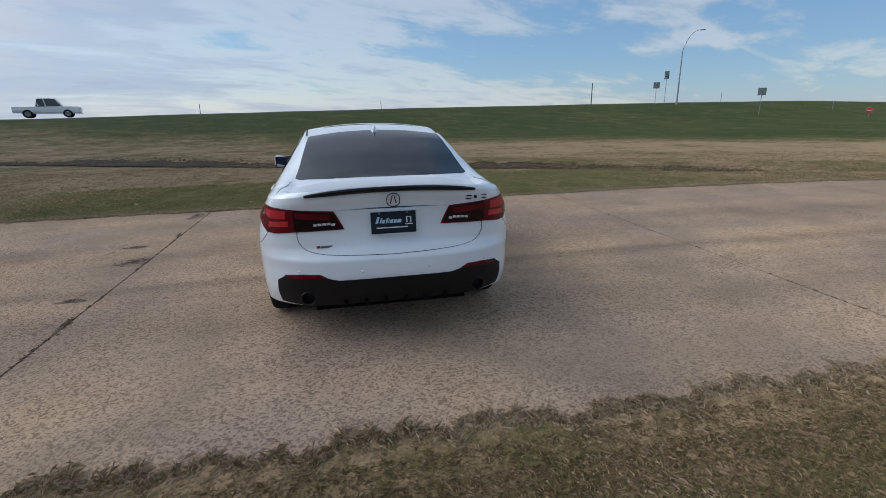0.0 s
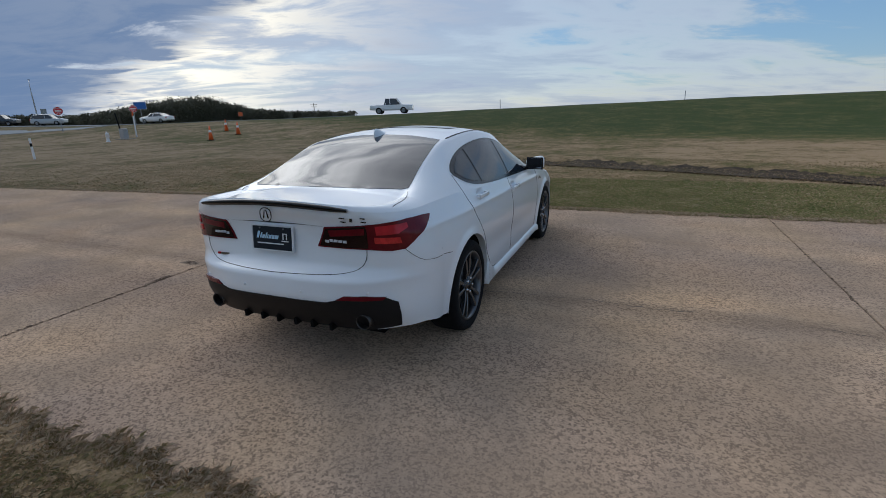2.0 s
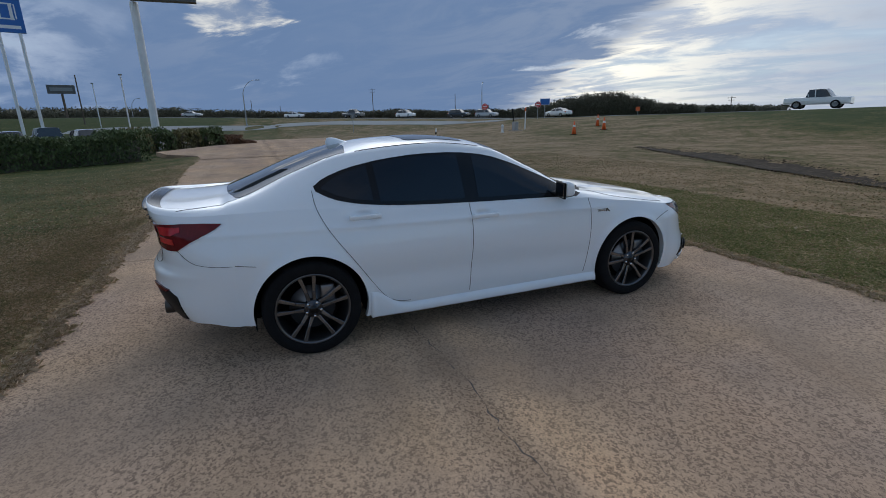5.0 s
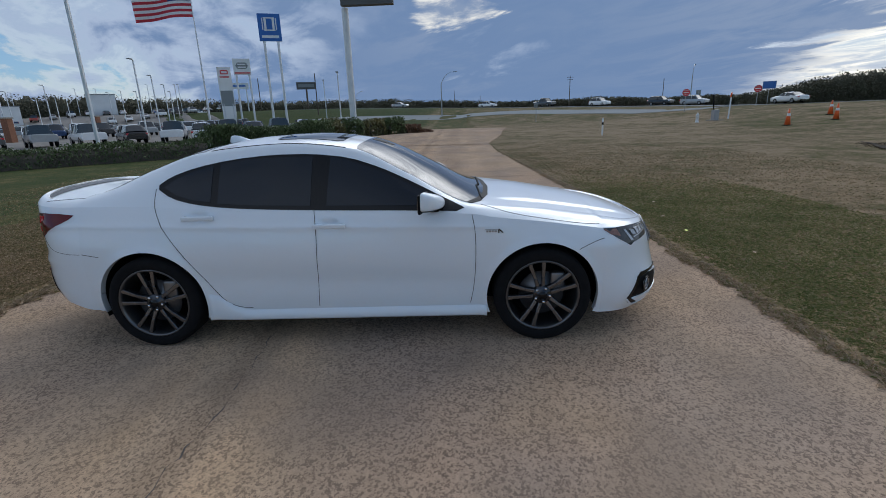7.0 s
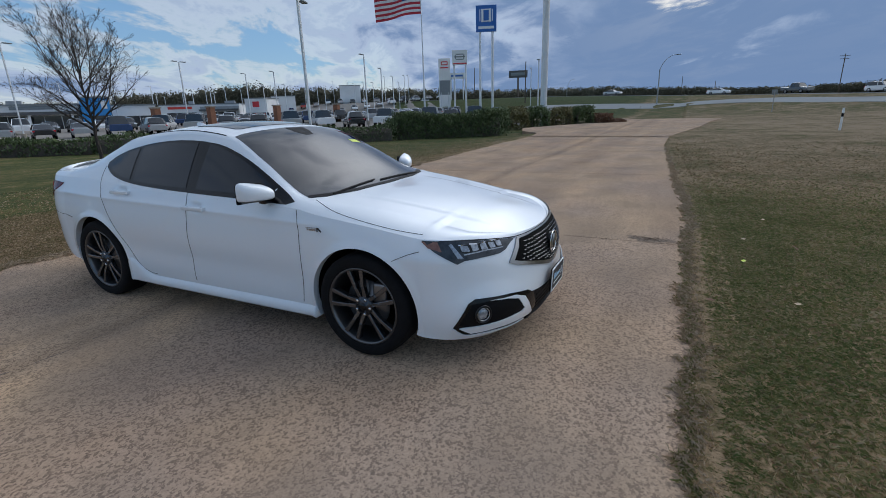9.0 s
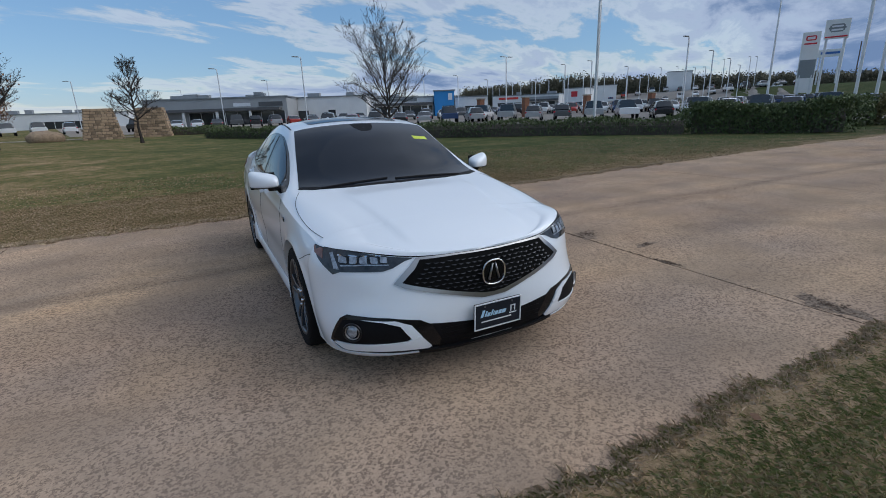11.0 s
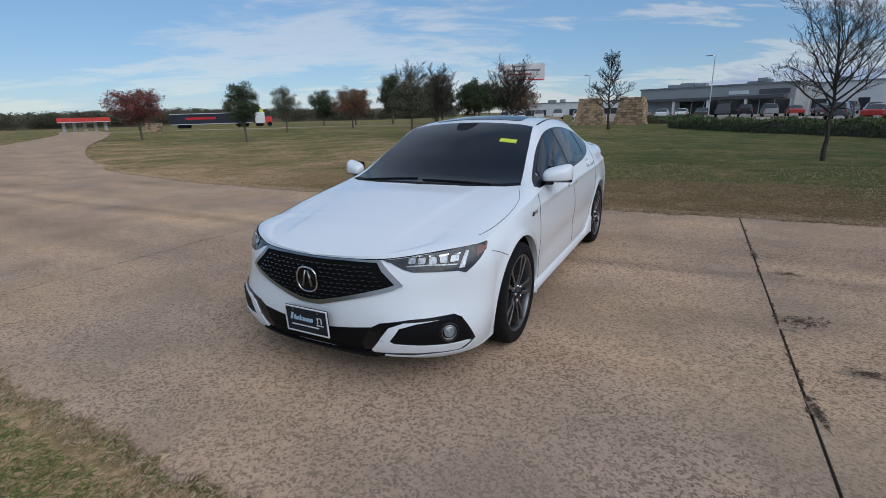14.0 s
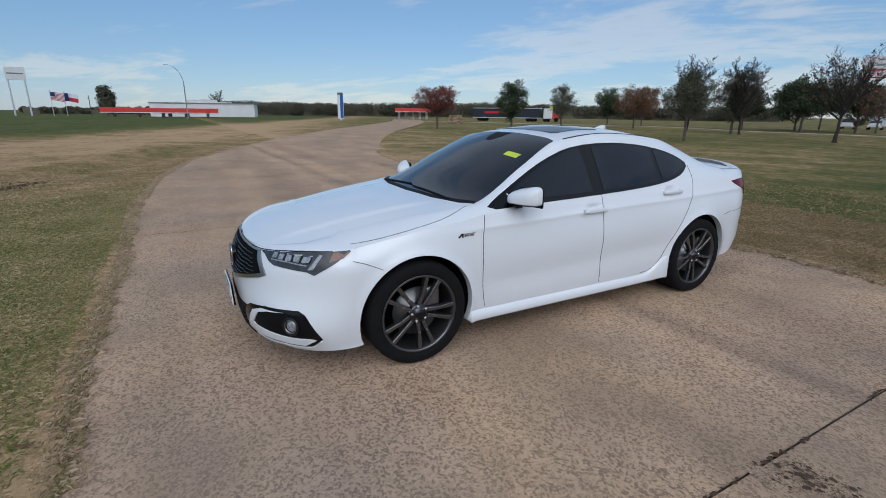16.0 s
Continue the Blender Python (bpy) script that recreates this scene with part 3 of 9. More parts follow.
def ribbon(name, line, width, material, lift, label, category, kind="structure", step=2.0):
    """A road or path that lies on the ground along a line."""
    pts = []
    for (ax, ay), (bx, by) in zip(line, line[1:]):
        n = max(1, int(math.hypot(bx - ax, by - ay) / step))
        pts += [(ax + (bx - ax) * k / n, ay + (by - ay) * k / n) for k in range(n)]
    pts.append(line[-1])
    pts = np.array(pts)
    for _ in range(12):
        pts[1:-1] = (pts[:-2] + 2 * pts[1:-1] + pts[2:]) / 4
    t = np.gradient(pts, axis=0)
    t /= np.linalg.norm(t, axis=1)[:, None]
    nrm = np.c_[-t[:, 1], t[:, 0]]
    verts, faces = [], []
    offs = np.linspace(-width / 2, width / 2, 5)
    for p, q in zip(pts, nrm):
        row = [p + q * o for o in offs]
        zs = [float(ground_z(r[0], r[1])) + lift for r in row]
        verts += [(row[0][0], row[0][1], zs[0] - 0.4)] + [(r[0], r[1], z) for r, z in zip(row, zs)] + [(row[-1][0], row[-1][1], zs[-1] - 0.4)]
    for i in range(len(pts) - 1):
        for k in range(6):
            a = i * 7 + k
            faces.append((a, a + 1, a + 8, a + 7))
    return tagged(raw(name, verts, faces, material, smooth=False), label, category, kind=kind)


# ---- concrete drive: slabs between joints ----
road = tagged(new("road"), "worn tan aggregate concrete drive with dark joints", "road", kind="structure")
bed_v, bed_f = [], []
JOINTS = [-36.0, -30.5, -24.8, -19.0, -13.5, -8.0, -2.5, 3.7, 9.2, 14.5, 20.0, 26.0, 32.0, 38.0, 44.0, 50.0, 57.0, 64.0, 72.0, 80.0, 89.0, 98.0, 109.0]
drive_smooth = pchip(*DRIVE)
RAG = random.Random(4)


def drive_row(x):
    y = float(drive_smooth(x))
    s = (float(drive_smooth(x + 0.2)) - float(drive_smooth(x - 0.2))) / 0.4
    k = math.hypot(1, s)
    return Vector((x, y, 0)), Vector((-s / k, 1 / k, 0))


for a, b in zip(JOINTS, JOINTS[1:]):
    gap, rows = 0.008, []
    n = max(2, int((b - a) / 0.6))
    for k in range(n + 1):
        c, q = drive_row(a + gap + (b - a - 2 * gap) * k / n)
        wide = 3.50 if -36 < c.x < 20 else 3.25
        lift = 0.0 if c.x < 30 else 0.002 * (c.x - 30)
        rows.append([c + q * o + Vector((0, 0, lift)) for o in np.linspace(-wide, wide, 9)])
    bm = bmesh.new()
    grid = [[bm.verts.new(p) for p in r] for r in rows]
    low = [[bm.verts.new(p - Vector((0, 0, 0.15))) for p in r] for r in rows]
    for i in range(n):
        for j in range(8):
            bm.faces.new((grid[i][j], grid[i + 1][j], grid[i + 1][j + 1], grid[i][j + 1]))
        bm.faces.new((grid[i][0], low[i][0], low[i + 1][0], grid[i + 1][0]))
        bm.faces.new((grid[i][8], grid[i + 1][8], low[i + 1][8], low[i][8]))
    for j in range(8):
        bm.faces.new((grid[0][j], grid[0][j + 1], low[0][j + 1], low[0][j]))
        bm.faces.new((grid[n][j], low[n][j], low[n][j + 1], grid[n][j + 1]))
    bmesh.ops.recalc_face_normals(bm, faces=bm.faces[:])
    part("slab", bm, M_SLAB, road)
# turf creeps in over both edges, thin and ragged
for side in (-1, 1):
    xs = np.arange(-33.0, 17.0, 0.035)
    offs = np.linspace(-0.24, 0.36, 16)
    X, O = np.meshgrid(xs, offs, indexing="ij")
    Z = 0.004 + np.clip((O - rag(side, X)) * 0.3, -0.03, 0.014) + 0.004 * np.sin(37 * X + 3 * O) * np.sin(29 * O + 5 * X)
    Z[:, -1] = -0.03
    verge_y = drive_smooth(X) + side * (3.30 + O)
    k = len(offs)
    faces = [(i * k + j, i * k + j + 1, (i + 1) * k + j + 1, (i + 1) * k + j)[::side] for i in range(len(xs) - 1) for j in range(k - 1)]
    tagged(raw("verge", np.c_[X.ravel(), verge_y.ravel(), Z.ravel()], faces, M_GRASS, smooth=True), "ragged turf creeping over the edge of the drive", "ground", kind="structure")
bm = bmesh.new()
for a in JOINTS[1:-1]:
    c, q = drive_row(a)
    p = [bm.verts.new(c + q * o + Vector((s, 0, -0.012 + (0 if a < 30 else 0.002 * (a - 30))))) for s, o in ((-0.02, -3.2), (0.02, -3.2), (0.02, 3.2), (-0.02, 3.2))]
    bm.faces.new(p)
part("joint_filler", bm, M_JOINT, road, "dark joint filler between slabs")


def crack(y0, xa, xb, seed, width=0.006, lean=0.0, name="crack"):
    """A thin jagged crack laid into the slab."""
    r = random.Random(seed)
    bm, last, y, x = bmesh.new(), None, y0, xa
    while x < xb:
        w = width * r.choice((0.15, 0.3, 0.5, 0.8, 1.5))
        now = (bm.verts.new((x, y - w, 0.0022)), bm.verts.new((x, y + w, 0.0022)))
        if last and r.random() < 0.72:
            bm.faces.new((last[0], now[0], now[1], last[1]))
        last = now
        x += r.uniform(0.03, 0.09)
        y += r.uniform(-0.022, 0.022) + lean * 0.06
    return part(name, bm, M_CRACK, road, "thin jagged crack in concrete")


crack(-0.62, 0.75, 3.6, 3, 0.0035)
crack(-0.42, -2.4, -0.9, 8, 0.0025)


def spall(x, y, rx, ry, seed, turn=0.0):
    """A broken, pitted patch of concrete beside a joint."""
    r = random.Random(seed)
    bm = bmesh.new()
    n = 26
    ph = [r.uniform(0, 6.28) for _ in range(4)]
    ring = []
    for k in range(n):
        a = 2 * math.pi * k / n
        s = 1 + 0.25 * math.sin(2 * a + ph[0]) + 0.18 * math.sin(3 * a + ph[1]) + 0.14 * math.sin(7 * a + ph[2]) + 0.08 * r.uniform(-1, 1)
        px, py = rx * s * math.cos(a), ry * s * math.sin(a)
        c, q = math.cos(turn), math.sin(turn)
        ring.append((x + px * c - py * q, y + px * q + py * c))
    outer = [bm.verts.new((u, v, 0.002)) for u, v in ring]
    inner = [bm.verts.new((x + (u - x) * 0.8, y + (v - y) * 0.8, 0.0035 + 0.004 * r.random())) for u, v in ring]
    core = [bm.verts.new((x + (u - x) * 0.4, y + (v - y) * 0.4, 0.0035 + 0.006 * r.random())) for u, v in ring]
    mid = bm.verts.new((x, y, 0.005))
    for k in range(n):
        h = (k + 1) % n
        bm.faces.new((outer[k], outer[h], inner[h], inner[k]))
        bm.faces.new((inner[k], inner[h], core[h], core[k]))
        bm.faces.new((core[k], core[h], mid))
    patch_ = part("spall", bm, M_SPALL, road, "broken pitted concrete patch")
    bm = bmesh.new()
    for _ in range(int(40 + 5200 * rx * ry)):
        a, d = r.uniform(0, 6.28), min(0.98, abs(r.gauss(0, 0.55)))
        px, py = rx * d * math.cos(a), ry * d * math.sin(a)
        px, py = x + px * math.cos(turn) - py * math.sin(turn), y + px * math.sin(turn) + py * math.cos(turn)
        s0, n0, ph0 = r.choice((0.0025, 0.003, 0.004, 0.005, 0.009)) * r.uniform(0.7, 1.3), r.randint(5, 8), r.uniform(0, 6.28)
        bm.faces.new([bm.verts.new((px + s0 * r.uniform(0.5, 1.5) * math.cos(ph0 + 6.283 * k / n0) * 1.4, py + s0 * r.uniform(0.5, 1.5) * math.sin(ph0 + 6.283 * k / n0), 0.0125 + 0.0004 * r.random())) for k in range(n0)])
    part("pit", bm, M_PIT, patch_, "dark chipped pits")["kind"] = "stuff"
    return patch_


spall(-2.85, 1.01, 0.13, 0.06, 1)
spall(-2.64, 0.33, 0.20, 0.12, 2, 0.6)
spall(-2.72, -0.83, 0.10, 0.06, 3)
spall(-2.64, 2.86, 0.21, 0.12, 4, 1.45)
spall(-2.53, 1.55, 0.025, 0.13, 9, 0.1)
spall(-2.515, -1.4, 0.018, 0.16, 12, 0.05)


# joints crumble along their edges
for jx, count, seed in ((-2.5, 260, 31), (3.7, 120, 32)):
    r = random.Random(seed)
    bm = bmesh.new()
    for _ in range(count):
        jy = r.uniform(-3.1, 3.1)
        if math.sin(jy * 2.3 + seed) + 0.6 * math.sin(jy * 6.1) < -0.4:
            continue
        px, s0, n0, ph0 = jx + r.gauss(0, 0.009), r.uniform(0.004, 0.014), r.randint(5, 7), r.uniform(0, 6.28)
        bm.faces.new([bm.verts.new((px + s0 * r.uniform(0.5, 1.3) * math.cos(ph0 + 6.283 * k / n0), jy + s0 * r.uniform(0.8, 2.2) * math.sin(ph0 + 6.283 * k / n0), 0.0024 + 0.0004 * r.random())) for k in range(n0)])
    part("joint_chips", bm, M_PIT, road, "dark crumbled chips along a joint")["kind"] = "stuff"


# bare dark soil in the cut ditch
rows = []
for x in np.arange(-15.5, 11.7, 0.06):
    wob = 0.03 * math.sin(x * 0.9) + 0.02 * math.sin(x * 2.3 + 1)
    c = 10.1 - 0.42 * x - wob * 1.085
    fade = float(smooth(x, -16, -12)) * (1 - float(smooth(x, 8.5, 11.5)))
    cut = float(smooth(-x, 0.5, 6)) * (1 - float(smooth(-x, 9, 13.5)))
    wide = (0.20 + 0.18 * cut + 0.16 * float(smooth(x, -1, 1)) * (1 - float(smooth(x, 5, 7.5))) + 0.12 * noise.noise((x * 0.9, 1.3, 0)) + 0.14 * noise.noise((x * 3.1, 7.7, 0)) + 0.10 * noise.noise((x * 9.0, 3.1, 0))) * fade + 0.02
    rows.append([(x + 0.38 * o, c + 0.92 * o, float(ground_z(x + 0.38 * o, c + 0.92 * o)) + 0.035) for o in (-wide * 0.5, 0.0, wide * 0.6, wide * 1.2, wide * 1.8)])
verts = [p for r in rows for p in r]
faces = [(i * 5 + k, i * 5 + k + 1, i * 5 + k + 6, i * 5 + k + 5) for i in range(len(rows) - 1) for k in range(4)]
tagged(raw("ditch_soil", verts, faces, M_SOIL, smooth=True), "dark bare soil in a shallow cut ditch", "soil", kind="structure")
# clods and crumbs of the same soil lie along both lips of the cut
r = random.Random(61)
verts, faces = [], []
for _ in range(5200):
    x = r.uniform(-15, 11)
    cut = float(smooth(-x, 0.5, 6)) * (1 - float(smooth(-x, 9, 13.5)))
    o = r.gauss(0.15 + 0.25 * cut, 0.24 + 0.24 * cut)
    px, py = x + 0.38 * o, 10.1 - 0.42 * x + 0.92 * o
    size = r.choice((0.012, 0.016, 0.022, 0.032)) * r.uniform(0.7, 1.4)
    pz, base = float(ground_z(px, py)) + 0.01, len(verts)
    ring = [(px + size * r.uniform(0.7, 1.3) * math.cos(1.571 * k), py + size * r.uniform(0.7, 1.3) * math.sin(1.571 * k), pz + size * r.uniform(-0.1, 0.3)) for k in range(4)]
    verts += ring + [(px, py, pz + size * r.uniform(0.5, 1.0))]
    faces += [(base + k, base + (k + 1) % 4, base + 4) for k in range(4)]
tagged(raw("soil_clods", verts, faces, M_SOIL), "dark crumbled soil clods along a cut ditch", "soil", kind="stuff")

# ---- the car: its nose points along +y, its middle stands at the origin ----
car = thing("car", "white four-door sedan with tinted windows and dark alloy wheels", "car")
YF, YR = 1.80, -1.85                                    # where the flanks meet the front and rear fascias
top_z = pchip((2.27, 0.742), (2.12, 0.80), (1.75, 0.882), (1.35, 0.945), (1.03, 0.985), (0.62, 1.185), (0.25, 1.364), (0.05, 1.422), (-0.35, 1.462),
              (-0.72, 1.452), (-1.05, 1.403), (-1.42, 1.290), (-1.74, 1.168), (-1.9, 1.114), (-2.2, 1.098), (-2.38, 1.10))
belt_x = pchip((1.77, 0.845), (1.4, 0.878), (1.05, 0.886), (0.9, 0.882), (0.0, 0.866), (-0.6, 0.858), (-1.0, 0.846), (-1.4, 0.828), (-1.85, 0.806))
belt_z = pchip((1.77, 0.802), (1.4, 0.862), (1.05, 0.905), (0.9, 0.93), (0.0, 0.955), (-0.6, 0.978), (-1.0, 1.005), (-1.4, 1.03), (-1.85, 1.035))
rail_x = pchip((1.77, 0.60), (1.4, 0.66), (1.03, 0.735), (0.87, 0.75), (0.45, 0.668), (0.06, 0.612), (-0.4, 0.606), (-1.03, 0.59), (-1.4, 0.60), (-1.75, 0.63), (-1.85, 0.64))
rail_z = pchip((1.77, 0.852), (1.4, 0.915), (1.03, 0.962), (0.87, 0.985), (0.45, 1.195), (0.06, 1.368), (-0.4, 1.414), (-1.03, 1.368), (-1.4, 1.258), (-1.75, 1.118), (-1.85, 1.090))
wide_x = pchip((1.77, 0.905), (1.39, 0.926), (0.9, 0.918), (0.0, 0.922), (-0.9, 0.926), (-1.39, 0.93), (-1.85, 0.905))
SILL = 0.215
ARCH, HUB_Y, HUB_Z = 0.388, 1.388, 0.338
HANDLES = ((-0.065, 0.878), (-0.978, 0.950))


def flank(y, z):
    """Half width of the side at height z: fullest at mid height, tucked in at the sill, with a crease along the doors."""
    y, z = np.asarray(y, float), np.asarray(z, float)
    w, bx, bz = wide_x(y), belt_x(y), belt_z(y)
    zm = 0.66
    hi = np.clip((z - zm) / (bz - zm), 0, 1)
    lo = np.clip((zm - z) / (zm - 0.2), 0, 1)
    x = w - (w - bx) * hi ** 1.9 - 0.045 * lo ** 2.2
    door = smooth(y, -1.3, -0.9) * (1 - smooth(y, 0.7, 1.1))
    x = x - 0.014 * np.exp(-((z - 0.45 - 0.03 * (0.9 - y)) / 0.10) ** 2) * door
    lineh = 0.845 + 0.05 * (0.9 - y) / 2.2
    x = x + 0.009 * np.exp(-(np.abs(z - lineh) / 0.026) ** 1.2) * smooth(-y, -1.3, -0.8)
    for hy_, hz_ in HANDLES:
        x = x - 0.020 * np.exp(-(np.abs(y - hy_ + 0.005) / 0.062) ** 3 - (np.abs(z - hz_ - 0.002) / 0.030) ** 3)
    # a light lip round the wheel openings
    away = np.hypot(np.abs(y) - HUB_Y, z - HUB_Z) - ARCH
    return x + 0.012 * np.exp(-(away / 0.035) ** 2)


def front_edge(y):
    r = np.clip((y - YF) / (2.27 - YF), 0, 1)
    return 0.845 * (1 - r ** 1.6) ** (1 / 2.4)


def rear_edge(y):
    r = np.clip((YR - y) / (2.38 + YR), 0, 1)
    return 0.806 * (1 - r ** 2.8) ** (1 / 4)


def section(y):
    """Belt, rail and centre of the upper body at station y."""
    zc = float(top_z(y))
    if y > YF:
        xb = max(0.002, float(front_edge(y)))
        zb = 0.742 + 0.060 * (xb / 0.845) ** 2
        xr = min(float(rail_x(YF)), 0.8 * xb)
        zr = zc - (zc - zb) * (xr / xb) ** 2.0
    elif y < YR:
        xb = max(0.002, float(rear_edge(y)))
        zb = 1.10 - 0.065 * (xb / 0.806) ** 2
        xr = min(float(rail_x(YR)), 0.82 * xb)
        zr = zc - (zc - zb) * (xr / xb) ** 2.4
    else:
        xb, zb, xr, zr = float(belt_x(y)), float(belt_z(y)), float(rail_x(y)), float(rail_z(y))
    return xb, zb, xr, zr, zc


def bulge(y):
    return 0.014 if y > 1.0 else 0.014 + 0.014 * float(smooth(-y, -1.0, -0.3)) * (1 - float(smooth(-y, 1.3, 1.8))) + 0.012 * float(smooth(-y, 1.3, 1.8))


def over(x, y):
    """Height of the upper body over the plan place (x, y)."""
    xb, zb, xr, zr, zc = section(y)
    x = abs(x)
    if x <= xr:
        # the hood's raised middle, edged by two soft creases that draw together towards the nose
        edge = 0.50 - 0.10 * (y - 1.0)
        rise = 0.009 * float(smooth(edge + 0.035 - x, 0, 0.06)) * float(smooth(y, 1.02, 1.3)) * (1 - float(smooth(y, 1.95, 2.2)))
        return zc - (zc - zr) * (x / xr) ** 2.1 + rise
    s = min(1.0, (xb - x) / max(1e-6, xb - xr))
    return zb + (zr - zb) * s + bulge(y) * 4 * s * (1 - s)


def beside(y, z):
    """Half width of the upper body between belt and rail at height z."""
    xb, zb, xr, zr, zc = section(y)
    s = np.linspace(0, 1, 41)
    zz = zb + (zr - zb) * s + bulge(y) * 4 * s * (1 - s)
    return xb + (xr - xb) * float(np.interp(z, zz, s)) if z > zb else float(flank(y, z))


def plan_curve(a, half, depth, n, m):
    """Points along a rounded corner in plan, by share of its length: from the middle (0, depth) to the flank (half, 0)."""
    t = np.linspace(0, math.pi / 2, 900)
    x, y = half * np.sin(t) ** (2 / n), depth * np.cos(t) ** (2 / m)
    d = np.r_[0, np.cumsum(np.hypot(np.diff(x), np.diff(y)))]
    return np.interp(a * d[-1], d, x), np.interp(a * d[-1], d, y)


nose_y = pchip((0.0, 2.295), (0.05, 2.325), (0.2, 2.345), (0.45, 2.352), (0.65, 2.342), (0.80, 2.320), (0.92, 2.292), (1.0, 2.27))
tail_y = pchip((0.0, -2.27), (0.08, -2.32), (0.2, -2.385), (0.32, -2.42), (0.44, -2.415), (0.50, -2.375), (0.56, -2.345), (0.75, -2.328), (0.88, -2.345), (0.95, -2.372), (1.0, -2.38))
top_front = plan_curve(np.linspace(0, 1, 200), 0.845, 0.5, 2.4, 1.6)[0]
top_rear = plan_curve(np.linspace(0, 1, 200), 0.806, 0.53, 4.0, 2.8)[0]


def front(a, w):
    tx = float(np.interp(a, np.linspace(0, 1, 200), top_front))
    zt, z0 = 0.742 + 0.060 * (tx / 0.845) ** 2, 0.205 - 0.018 * float(smooth(a, 0.3, 0.7))
    z = z0 + w * (zt - z0)
    ze = 0.187 + w * (0.802 - 0.187)
    half = float(flank(YF, ze))
    f = float(nose_y(w))
    full = math.exp(-((w - 0.22) / 0.28) ** 2)          # fuller corners low down, round the fog lamps
    x, y = plan_curve(a, half + 0.012 * full, f - YF, 2.4 + 0.8 * full, 1.6 + 0.40 * full)
    return Vector((float(x) - 0.012 * full * float(smooth(a, 0.85, 1.0)), YF + float(y), z))


def rear(a, w):
    tx = float(np.interp(a, np.linspace(0, 1, 200), top_rear))
    zt, z0 = 1.10 - 0.065 * (tx / 0.806) ** 2, 0.312 + 0.018 * float(smooth(a, 0.45, 0.72)) - 0.045 * float(smooth(a, 0.8, 1.0))
    z = z0 + w * (zt - z0)
    half = float(flank(YR, 0.285 + w * (1.035 - 0.285)))
    round_ = math.exp(-((w - 0.36) / 0.26) ** 2)        # rounder corners at bumper height
    x, y = plan_curve(a, half, YR - float(tail_y(w)), 4.0 - 1.25 * round_, 2.8 - 0.55 * round_)
    return Vector((float(x), YR - float(y), z))


def sheet(rows):
    bm = bmesh.new()
    g = [[bm.verts.new(p) for p in r] for r in rows]
    for p, q in zip(g, g[1:]):
        for k in range(len(p) - 1):
            bm.faces.new((p[k], p[k + 1], q[k + 1], q[k]))
    return bm, g


def mirrored(bm, weld=0.0015):
    extra = bmesh.ops.duplicate(bm, geom=bm.verts[:] + bm.edges[:] + bm.faces[:])["geom"]
    verts = [e for e in extra if isinstance(e, bmesh.types.BMVert)]
    for v in verts:
        v.co.x = -v.co.x
    bmesh.ops.reverse_faces(bm, faces=[e for e in extra if isinstance(e, bmesh.types.BMFace)])
    bmesh.ops.remove_doubles(bm, verts=bm.verts[:], dist=weld)
    return bm


def outward(bm, centre=Vector((0, 0, 0.6))):
    bmesh.ops.recalc_face_normals(bm, faces=bm.faces[:])
    score = sum((f.calc_center_median() - centre).dot(f.normal) * f.calc_area() for f in bm.faces)
    if score < 0:
        bmesh.ops.reverse_faces(bm, faces=bm.faces[:])
    return bm


# upper body: hood, pillars, roof, trunk deck
stations = np.unique(np.r_[np.linspace(YF, YR, 150), YF + (2.27 - YF) * np.sin(np.linspace(0, math.pi / 2, 26)), YR - (2.38 + YR) * np.sin(np.linspace(0, math.pi / 2, 30))])[::-1]
rows = []
for y in stations:
    xb, zb, xr, zr, zc = section(float(y))
    xs = [xb + (xr - xb) * s for s in np.linspace(0, 1, 13)] + [xr * (1 - s) for s in np.linspace(0, 1, 33)[1:]]
    rows.append([Vector((x, float(y), over(x, float(y)))) for x in xs])
bm, _ = sheet(rows)
outward(mirrored(bm), Vector((0, 0, 0.2)))
shell = part("upper_body", bm, M_PAINT, car, "white painted roof, pillars, hood and trunk deck", smooth=True)

# flanks with their wheel arches
ys = np.linspace(YF, YR, 380)
rows = []
for y in ys:
    zb = float(belt_z(y))
    rows.append([Vector((float(flank(y, z)), float(y), float(z))) for z in np.linspace(SILL - 0.028 * float(smooth(y, 1.70, YF)) + 0.07 * float(smooth(-y, 1.6, -YR)), zb, 84)])
bm, _ = sheet(rows)
def from_hub(p):
    return min((math.hypot(p.y - h, p.z - HUB_Z), h) for h in (HUB_Y, -HUB_Y))


bmesh.ops.delete(bm, geom=[f for f in bm.faces if from_hub(f.calc_center_median())[0] < ARCH], context="FACES")
edge = [e for e in bm.edges if e.is_boundary and all(abs(from_hub(v.co)[0] - ARCH) < 0.022 and v.co.y < YF - 0.003 for v in e.verts) and max(v.co.z for v in e.verts) > SILL + 0.001]
for v in {v for e in edge for v in e.verts}:
    d, h = from_hub(v.co)
    ay, az = h + (v.co.y - h) * ARCH / d, HUB_Z + (v.co.z - HUB_Z) * ARCH / d
    v.co = Vector((float(flank(ay, az)), ay, az))
outward(bm, Vector((0, 0, 0.6)))
lip = bmesh.ops.extrude_edge_only(bm, edges=edge)["geom"]
for v in [g for g in lip if isinstance(g, bmesh.types.BMVert)]:
    v.co.x -= 0.05
for e in edge:
    e.smooth = False
outward(mirrored(bm, 0.0002))
part("body_side", bm, M_PAINT, car, "white painted doors, fenders and rear quarters", smooth=True)

